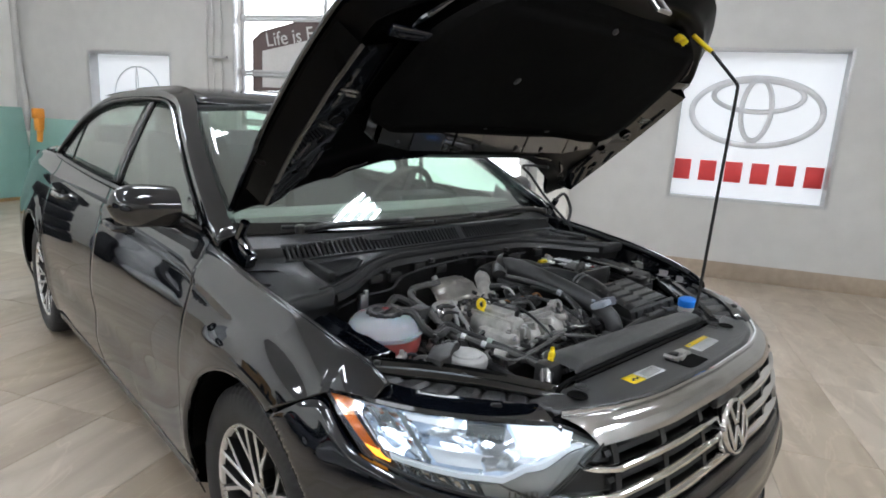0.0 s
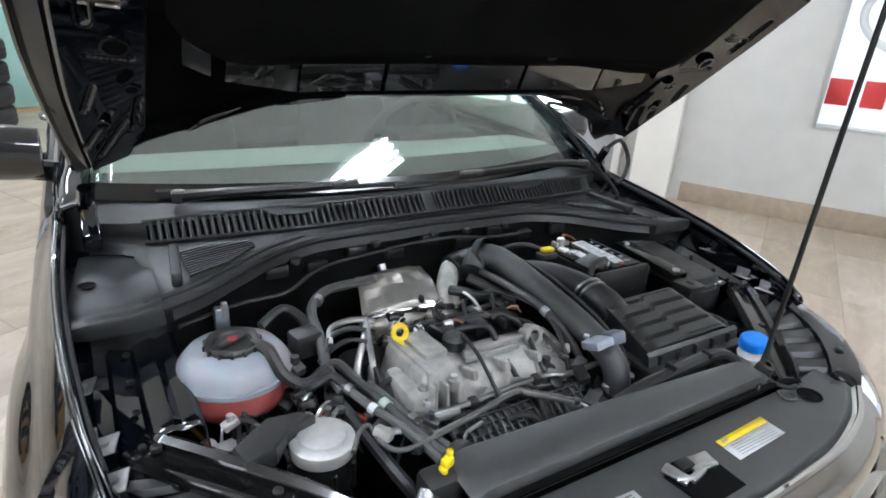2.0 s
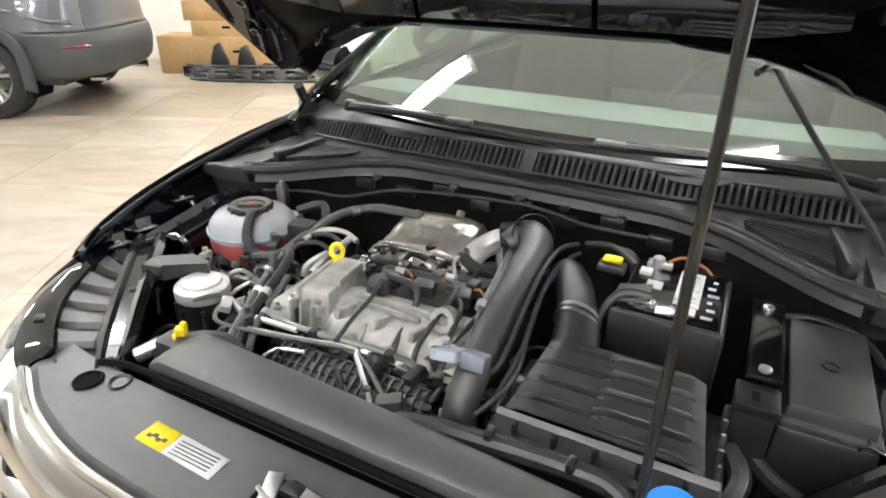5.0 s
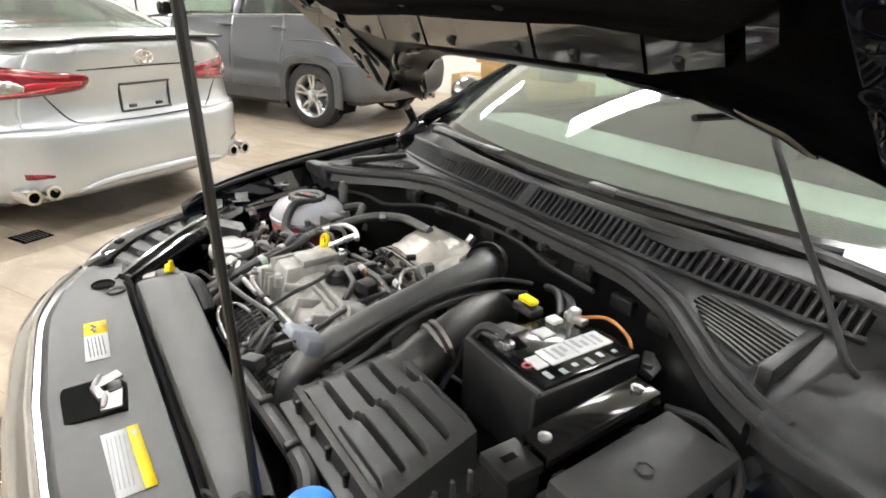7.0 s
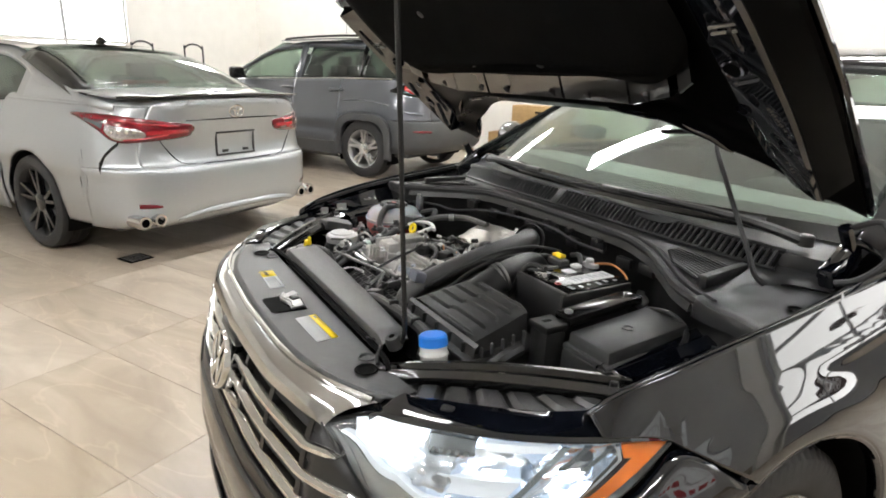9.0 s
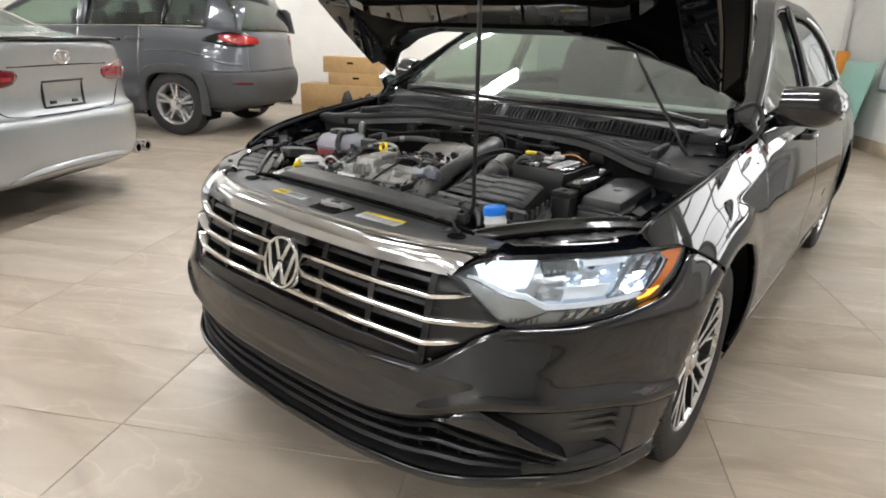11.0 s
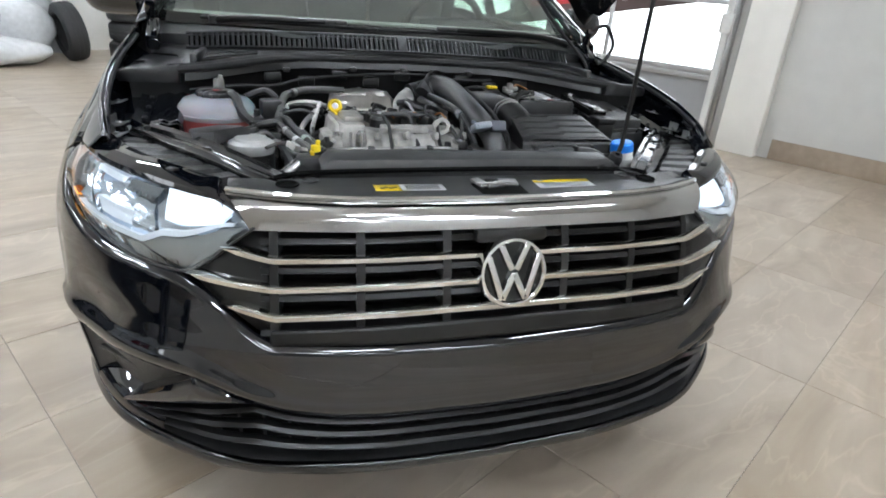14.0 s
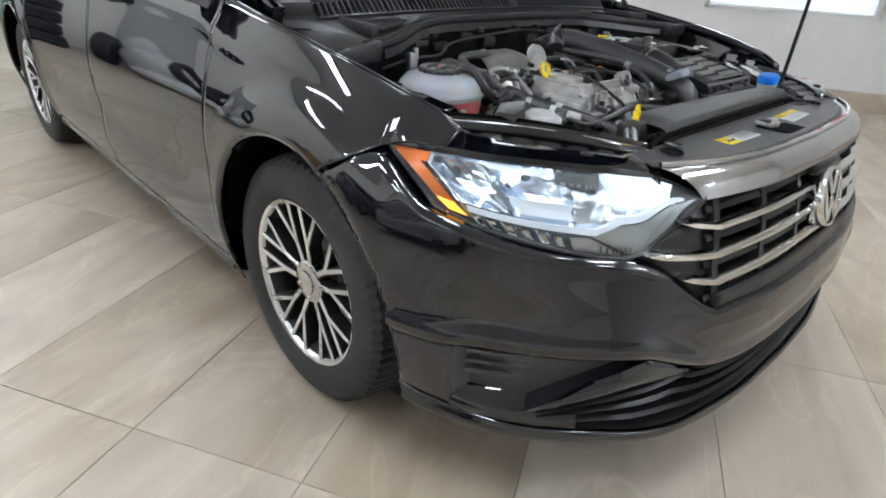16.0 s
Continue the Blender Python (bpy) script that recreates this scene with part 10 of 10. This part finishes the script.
    tube(bm, [(sg * 0.60, 0.45, 1.655), (sg * 0.60, 0.6, 1.695), (sg * 0.60, 1.5, 1.715), (sg * 0.59, 2.4, 1.68), (sg * 0.58, 2.5, 1.65)], 0.014, 8)
    part("roof_bar", bm, PLASTIC_SAT, suv)
    mir = new("door_mirror")
    mir.parent = suv
    bm = bmesh.new()
    box(bm, (sg * 0.98, 3.06, 1.22), (0.22, 0.10, 0.15), 0.04)
    part("mirror_shell", bm, GLOSS, mir)
    bm = bmesh.new()
    tube(bm, [(sg * 0.83, 3.05, 1.16), (sg * 0.92, 3.05, 1.18)], 0.02, 8)
    part("mirror_stalk", bm, GLOSS, mir)
    for y in (1.36, 2.2):
        bm = bmesh.new()
        tube(bm, [(sg * 0.875, y - 0.1, 1.06), (sg * 0.915, y - 0.07, 1.065), (sg * 0.915, y + 0.07, 1.065), (sg * 0.875, y + 0.1, 1.06)], 0.014, 8)
        part("handle", bm, GREYP, suv)
    TRUCK.patch(suv, "tail_lamp_surround", sg, [(0.34, 1.02, 1.12), (0.46, 1.005, 1.150), (0.56, 1.02, 1.160), (0.64, 1.045, 1.14), (0.72, 1.065, 1.085)], GLOSS, "gloss black lamp surround", 0.006, 0.010)
    TRUCK.patch(suv, "tail_lamp", sg, [(0.30, 1.045, 1.105), (0.46, 1.035, 1.145), (0.54, 1.05, 1.150), (0.61, 1.09, 1.132)], SUV_TAIL, "bright red tail lamp", 0.014, 0.010, 6, 0.006)
    TRUCK.patch(suv, "reflector", sg, [(0.42, 0.60, 0.625), (0.50, 0.60, 0.63), (0.56, 0.61, 0.62)], TAIL, "red reflector", 0.006, 0.008, 2)
    bm = bmesh.new()
    tube(bm, [(sg * 0.44, 0.25, 0.30), (sg * 0.44, 0.10, 0.30)], 0.035, 12, curved=False)
    part("exhaust_tip", bm, CHROME, suv)


def suv_rear(x, z):
    prof = table([(1.15, 0.10), (1.25, 0.12), (1.58, 0.32), (1.66, 0.36)])
    return Vector((x, prof(z) + 0.12 * (abs(x) / 0.85) ** 3, z))


TRUCK.panel(suv, "tailgate", 0, 0.0, 0.40, 0.74, 1.195, GREYP, nt=40, nz=16)
TRUCK.panel(suv, "rear_bumper", 0, 0.0, 0.735, 0.34, 0.735, CLAD, "unpainted grey-black bumper", 0.004, nt=50, nz=16)
bm = bmesh.new()
grid(bm, lambda u, v: suv_rear((2 * u - 1) * (0.76 - 0.12 * v), 1.18 + 0.40 * v), 14, 6)
part("rear_window", bm, GLASS_DK, suv, solid=0.004)
bm = bmesh.new()
grid(bm, lambda u, v: ((2 * u - 1) * 0.60, 0.22 + 2.35 * v, 1.625 + 0.05 * math.sin(math.pi * (0.1 + 0.8 * v)) + 0.02 * (1 - (2 * u - 1) ** 2)), 12, 14)
part("roof", bm, GREYP, suv, solid=0.012)
bm = bmesh.new()
grid(bm, lambda u, v: ((2 * u - 1) * (0.58 + 0.16 * v), 2.56 + 0.86 * v, 1.63 - 0.49 * v), 10, 8)
part("windscreen", bm, GLASS, suv, solid=0.004)
bm = bmesh.new()
grid(bm, lambda u, v: ((2 * u - 1) * (0.82 - 0.14 * v * v), 3.38 + 1.1 * v, 1.13 - 0.11 * v - 0.08 * v ** 6), 14, 10)
part("hood", bm, GREYP, suv, solid=0.012)
bm = bmesh.new()
grid(bm, lambda u, v: ((2 * u - 1) * 0.74, 4.56 - 0.14 * abs(2 * u - 1) ** 3, 0.3 + 0.68 * v), 14, 6)
part("front_bumper", bm, GREYP, suv, solid=0.02)
bm = bmesh.new()
box(bm, (0, 2.3, 0.38), (1.6, 4.0, 0.2), 0.05)
box(bm, (0, 2.2, 0.75), (1.5, 2.6, 0.6), 0.1)
for y in (1.35, 2.3):
    for x in (-0.38, 0.38):
        box(bm, (x, y, 1.15), (0.48, 0.15, 0.42), 0.05)
        box(bm, (x, y - 0.02, 1.42), (0.24, 0.09, 0.14), 0.03)
part("cabin", bm, SEAT, suv)

# ---- goods along the far wall ----
def at_room(ob, u, v, z=0.0, turn=0.0):
    ob.matrix_world = Matrix.Translation(room(u, v, z)) @ ROOM @ Matrix.Rotation(radians(turn), 4, "Z")
    return ob


def carton(u0, u1, v, z0, z1, depth, turn=0.0):
    root = thing("cardboard_box", "long brown cardboard carton lying on its side", "box", group="cartons by the wall")
    at_room(root, (u0 + u1) / 2, v, z0, turn)
    w, h = u1 - u0, z1 - z0
    bm = bmesh.new()
    box(bm, (0, 0, h / 2), (w, depth, h), 0.006)
    part("carton_body", bm, CARD, root)
    bm = bmesh.new()
    box(bm, (0, -depth / 2 - 0.001, h * 0.62), (0.10, 0.004, 0.03), 0.001)
    part("hand_hole", bm, DEEP, root)
    bm = bmesh.new()
    box(bm, (0, 0, h + 0.0008), (w * 0.99, 0.06, 0.0015))
    part("tape", bm, mat("tape", (0.5, 0.36, 0.18), 0.3), root)


carton(-3.1, -1.14, -7.75, 0.0, 0.452, 0.5)
carton(-2.66, -1.80, -7.75, 0.454, 0.632, 0.45, 1.5)
carton(-2.74, -1.88, -7.76, 0.634, 0.868, 0.44, -1.5)
bm = bmesh.new()
rows = []
for i in range(15):
    t = i / 14
    r = 0.105 * math.sin(math.pi * min(0.93, max(0.06, t))) ** 0.28 * (0.92 + 0.08 * math.sin(3 * t))
    rows.append([(-0.225 + 0.45 * t + 0.012 * math.sin(3 * a), r * 1.2 * math.cos(a), max(0.0, 0.10 + r * math.sin(a) + 0.007 * math.sin(5 * a + 9 * t))) for a in [2 * math.pi * k / 22 for k in range(22)]])
loft(bm, rows, close=True, caps=True)
ob = part("bag", bm, TARP)
at_room(tagged(ob, "dark green cloth bag lying on a carton", "bag"), -1.556, -7.66, 0.454)
bm = bmesh.new()
grid(bm, lambda u, v: (-0.12 + 0.24 * u, -0.1 + 0.2 * v, 0.02 + 0.09 * math.sin(math.pi * u) * math.sin(math.pi * v) + 0.02 * math.sin(11 * u + 7 * v)), 12, 12)
at_room(tagged(part("plastic_film", bm, BAG, solid=0.004), "crumpled clear plastic film on a carton", "plastic film"), -1.74, -7.62, 0.635)
bm = bmesh.new()
grid(bm, lambda u, v: (-0.26 + 0.52 * u, -0.16 + 0.32 * v, 0.02 + 0.07 * math.sin(math.pi * u) * math.sin(math.pi * v) + 0.018 * math.sin(13 * u + 9 * v) * math.sin(math.pi * u)), 18, 14)
at_room(tagged(part("plastic_film", bm, BAG, solid=0.004), "crumpled pale plastic film on the floor", "plastic film"), -0.72, -7.35, 0.0)


def bumper_cover(u, v, z, w, turn=0.0):
    """A loose car bumper lying on the floor."""
    root = thing("car_bumper", "loose black car bumper lying on the floor", "bumper", group="loose bumpers")
    at_room(root, u, v, z, turn)
    bow = lambda x: 0.16 * abs(2 * x / w) ** 3
    for z, d, h, mt in ((0.022, 0.0, 0.044, PLASTIC), (0.085, 0.03, 0.034, PLASTIC_GREY), (0.135, 0.07, 0.030, PLASTIC)):
        bm = bmesh.new()
        rows = []
        for i in range(25):
            x = (-w / 2 + w * i / 24) * (1 - 0.5 * d)
            y = bow(x) + d
            q = h * (0.42 + 0.08 * math.sin(i * 1.7 + w * 9 + z * 40))
            rows.append([(x, y - 0.030, z - q), (x, y - 0.042, z), (x, y - 0.026, z + q), (x, y + 0.03, z + q * 0.8), (x, y + 0.03, z - q * 0.8)])
        loft(bm, rows, close=True, caps=True)
        part("bumper_strip", bm, mt, root)
    rnd = random.Random(round(w * 100 + turn))
    for k in range(8):
        x = -w * 0.44 + w * 0.88 * k / 7 + rnd.uniform(-0.05, 0.05)
        bm = bmesh.new()
        box(bm, (x, bow(x) + 0.02, 0.07), (rnd.uniform(0.05, 0.16), 0.06, 0.12), 0.012)
        part("bumper_bracket", bm, rnd.choice((PLASTIC_SAT, PLASTIC_GREY)), root)


bumper_cover(-1.75, -6.95, 0.0, 1.7)
bumper_cover(-1.85, -7.22, 0.0, 1.8, 3)
bumper_cover(-1.42, -7.36, 0.0, 1.0, -4)
for u, h in ((-2.32, 0.40), (-1.99, 0.38)):
    root = thing("car_bracket", "black plastic car bracket leaning on a carton", "car part", group="loose brackets")
    at_room(root, u, -7.44, 0.0)
    bm = bmesh.new()
    prism(bm, [(-0.13, 0), (0.13, 0), (0.10, 0.2), (0.02, h), (-0.05, h - 0.04), (-0.10, 0.2)], 0.05, Matrix.Rotation(radians(90), 4, "X") @ Matrix.Translation((0, 0, 0.0)), 0.008)
    part("bracket_body", bm, PLASTIC, root)


def loose_tyre(m, label, width=0.21, r=0.33):
    root = thing("tyre", label, "tyre", group="loose tyres")
    root.matrix_world = m
    h = width / 2
    bm = bmesh.new()
    lathe(bm, [(0.205, -h + 0.02), (0.22, -h), (r - 0.05, -h - 0.006), (r - 0.012, -h + 0.014), (r, -h + 0.045), (r, -0.03), (r - 0.008, -0.028), (r - 0.008, -0.02), (r, -0.018), (r, 0.018), (r - 0.008, 0.02), (r - 0.008, 0.028), (r, 0.03), (r, h - 0.045), (r - 0.012, h - 0.014), (r - 0.05, h + 0.006), (0.22, h), (0.205, h - 0.02), (0.225, h - 0.05), (0.225, -h + 0.05), (0.205, -h + 0.02)], 56)
    part("tyre_body", bm, RUBBER, root)
    return root


for k in range(4):
    loose_tyre(Matrix.Translation(room(2.22 + 0.012 * (k % 2), -7.62 + 0.01 * k, 0.115 + 0.231 * k)), "black tyre stacked flat on the floor", r=0.41 - 0.004 * k)
loose_tyre(Matrix.Translation(room(1.42, -7.75, 0.33)) @ ROOM @ Matrix.Rotation(radians(82), 4, "Y"), "black tyre standing upright by the wall")
loose_tyre(Matrix.Translation(room(0.42, -7.72, 0.50)) @ ROOM @ Matrix.Rotation(radians(40), 4, "X") @ Matrix.Rotation(radians(-22), 4, "Y"), "worn tyre leaning on plastic bags")


def plastic_sack(u, v, w, d, h, seed, z=0.0):
    rnd = random.Random(seed)
    bm = bmesh.new()
    rows = []
    ph = [rnd.uniform(0, 6) for _ in range(4)]
    for i in range(19):
        t = i / 18
        k = math.sin(math.pi * min(0.98, max(0.02, t))) ** 0.45
        rows.append([(w * (t - 0.5), d / 2 * k * math.cos(a) * (1 + 0.06 * math.sin(4 * a + 7 * t + ph[0])), max(0.0, h / 2 + h / 2 * k * math.sin(a) * (1 + 0.10 * math.sin(3 * a + 9 * t + ph[1]) + 0.05 * math.sin(11 * t + ph[2])))) for a in [2 * math.pi * q / 22 for q in range(22)]])
    loft(bm, rows, close=True, caps=True)
    ob = part("plastic_bag", bm, BAG, sharp=60)
    return at_room(tagged(ob, "full pale plastic bag slumped on the floor", "bag", "plastic bags"), u, v, z, rnd.uniform(-8, 8))


plastic_sack(0.62, -7.45, 1.0, 0.5, 0.30, 1)
plastic_sack(0.85, -7.85, 0.9, 0.45, 0.72, 2)
plastic_sack(1.05, -8.1, 0.6, 0.4, 0.95, 5)
# grey board and green glass sheets leaning on the wall
bm = bmesh.new()
box(bm, (0, 0, 0.75), (1.05, 0.04, 1.5), 0.006, (-7, 0, 0))
at_room(tagged(part("board", bm, DOOR_PAN), "dark grey board leaning on the wall", "board"), 0.95, -8.5, 0.0)
for k, (u, w, h) in enumerate(((3.1, 1.1, 1.15), (3.4, 1.3, 1.0), (4.0, 1.2, 1.2))):
    bm = bmesh.new()
    box(bm, (0, 0, h / 2), (w, 0.012, h), 0.002, (-8, 0, 0))
    at_room(tagged(part("glass_sheet", bm, GLASS_ED), "pale green glass sheet leaning on the wall", "glass sheet", "glass sheets"), u, -8.40 + 0.06 * k, 0.045)
bm = bmesh.new()
box(bm, (0, 0, 0.02), (2.6, 0.26, 0.04), 0.006)
at_room(tagged(part("timber_batten", bm, CARD), "timber batten under the glass sheets", "batten"), 3.4, -8.36, 0.0)
bm = bmesh.new()
box(bm, (0, 0, 0.10), (0.12, 0.10, 0.18), 0.02)
box(bm, (0, 0.02, 0.24), (0.16, 0.06, 0.14), 0.02)
box(bm, (0, 0, -0.06), (0.08, 0.08, 0.16), 0.02)
at_room(tagged(part("clamp", bm, ORANGE), "orange plastic clamp on a glass sheet", "clamp"), 4.60, -8.05, 0.93)
bm = bmesh.new()
box(bm, (0, 0, 0.56), (0.012, 1.1, 1.12), 0.002, (0, 8, 0))
at_room(tagged(part("glass_sheet", bm, GLASS_ED), "pale green glass sheet leaning on the wall", "glass sheet", "glass sheets"), 4.56, -7.70, 0.0)
# bent rails beside the far wall
for v in (-5.78, -6.82):
    bm = bmesh.new()
    tube(bm, [(0, -0.20, 0), (0, -0.20, 1.50)] + [(0, -0.20 * math.cos(math.pi * k / 8), 1.50 + 0.16 * math.sin(math.pi * k / 8) ** 0.7) for k in range(1, 8)] + [(0, 0.20, 1.50), (0, 0.20, 0)], 0.016, 8, 3)
    at_room(tagged(part("hoop_rail", bm, PLASTIC_SAT), "bent dark steel hoop rail by the wall", "rail", "hoop rails"), -9.1, v)
# vertical joint in the far wall
bm = bmesh.new()
box(bm, (0, 0, CEIL / 2), (0.012, 0.006, CEIL))
at_room(tagged(part("trim", bm, DOOR_PAN), "thin vertical joint strip on the wall", "trim", kind="structure"), -6.92, -8.697)
# floor drain
drain = thing("floor_drain", "square dark floor drain grate", "drain", room(-2.75, -1.46, 0.0), HEAD)
bm = bmesh.new()
box(bm, (0, 0, 0.002), (0.17, 0.17, 0.005), 0.001)
part("drain_frame", bm, DEEP, drain)
for k in range(7):
    bm = bmesh.new()
    box(bm, (-0.06 + 0.02 * k, 0, 0.005), (0.008, 0.14, 0.004), 0.001, seg=1)
    part("drain_bar", bm, STEEL, drain)

# ---- tiled floor, last: grout bed and tiles ----
bm = bmesh.new()
box(bm, ((WALL_U + WALL_UB) / 2, -(WALL_V + WALL_VB) / 2, -0.053), (WALL_U - WALL_UB + 0.4, WALL_VB - WALL_V + 0.4, 0.1))
floor = part("floor", bm, GROUT, smooth=False)
floor.matrix_world = ROOM
tagged(floor, "glossy beige floor tiles with fine dark joints", "floor", kind="structure")
TU, TV, U0, V0 = 0.947, 0.4640, -0.614, -1.020


def tile_mesh(bm, u, v, u1, v1):
    g, c = 0.0013, 0.0010
    lo = [(u + g, -(v + g)), (u1 - g, -(v + g)), (u1 - g, -(v1 - g)), (u + g, -(v1 - g))]
    hi = [(u + g + c, -(v + g + c)), (u1 - g - c, -(v + g + c)), (u1 - g - c, -(v1 - g - c)), (u + g + c, -(v1 - g - c))]
    a = [bm.verts.new((x, y, -0.003)) for x, y in lo]
    m = [bm.verts.new((x, y, -c * 0.6)) for x, y in lo]
    t = [bm.verts.new((x, y, 0.0)) for x, y in hi]
    for p, q in ((a, m), (m, t)):
        for i in range(4):
            bm.faces.new((p[i], q[i], q[(i + 1) % 4], p[(i + 1) % 4]))
    bm.faces.new(t[::-1])


one = bmesh.new()
tile_mesh(one, -TU / 2, -TV / 2, TU / 2, TV / 2)
ONE = finish("tile", one, TILE, smooth=False)
rest = bmesh.new()
cells = []
i0, i1 = math.floor((WALL_UB - U0) / TU), math.ceil((WALL_U - U0) / TU)
j0, j1 = math.floor((WALL_V - V0) / TV), math.ceil((WALL_VB - V0) / TV)
for i in range(i0, i1):
    for j in range(j0, j1):
        u, v = U0 + i * TU, V0 + j * TV
        cells.append((math.hypot(u + TU / 2 - 0.5, (v + TV / 2 + 0.5) * 0.9), u, v))
cells.sort()
for k, (d, u, v) in enumerate(cells):
    inside = u > WALL_UB and u + TU < WALL_U and v > WALL_V and v + TV < WALL_VB
    if k < 290 and inside:
        o = new("tile", ONE)
        o.parent = floor
        o.matrix_local = Matrix.Translation((u + TU / 2, -(v + TV / 2), 0))
    else:
        tile_mesh(rest, max(u, WALL_UB), max(v, WALL_V), min(u + TU, WALL_U), min(v + TV, WALL_VB))
r = part("outer_tiles", rest, TILE, floor, "beige floor tiles further out", smooth=False)
tagged(r, kind="stuff")
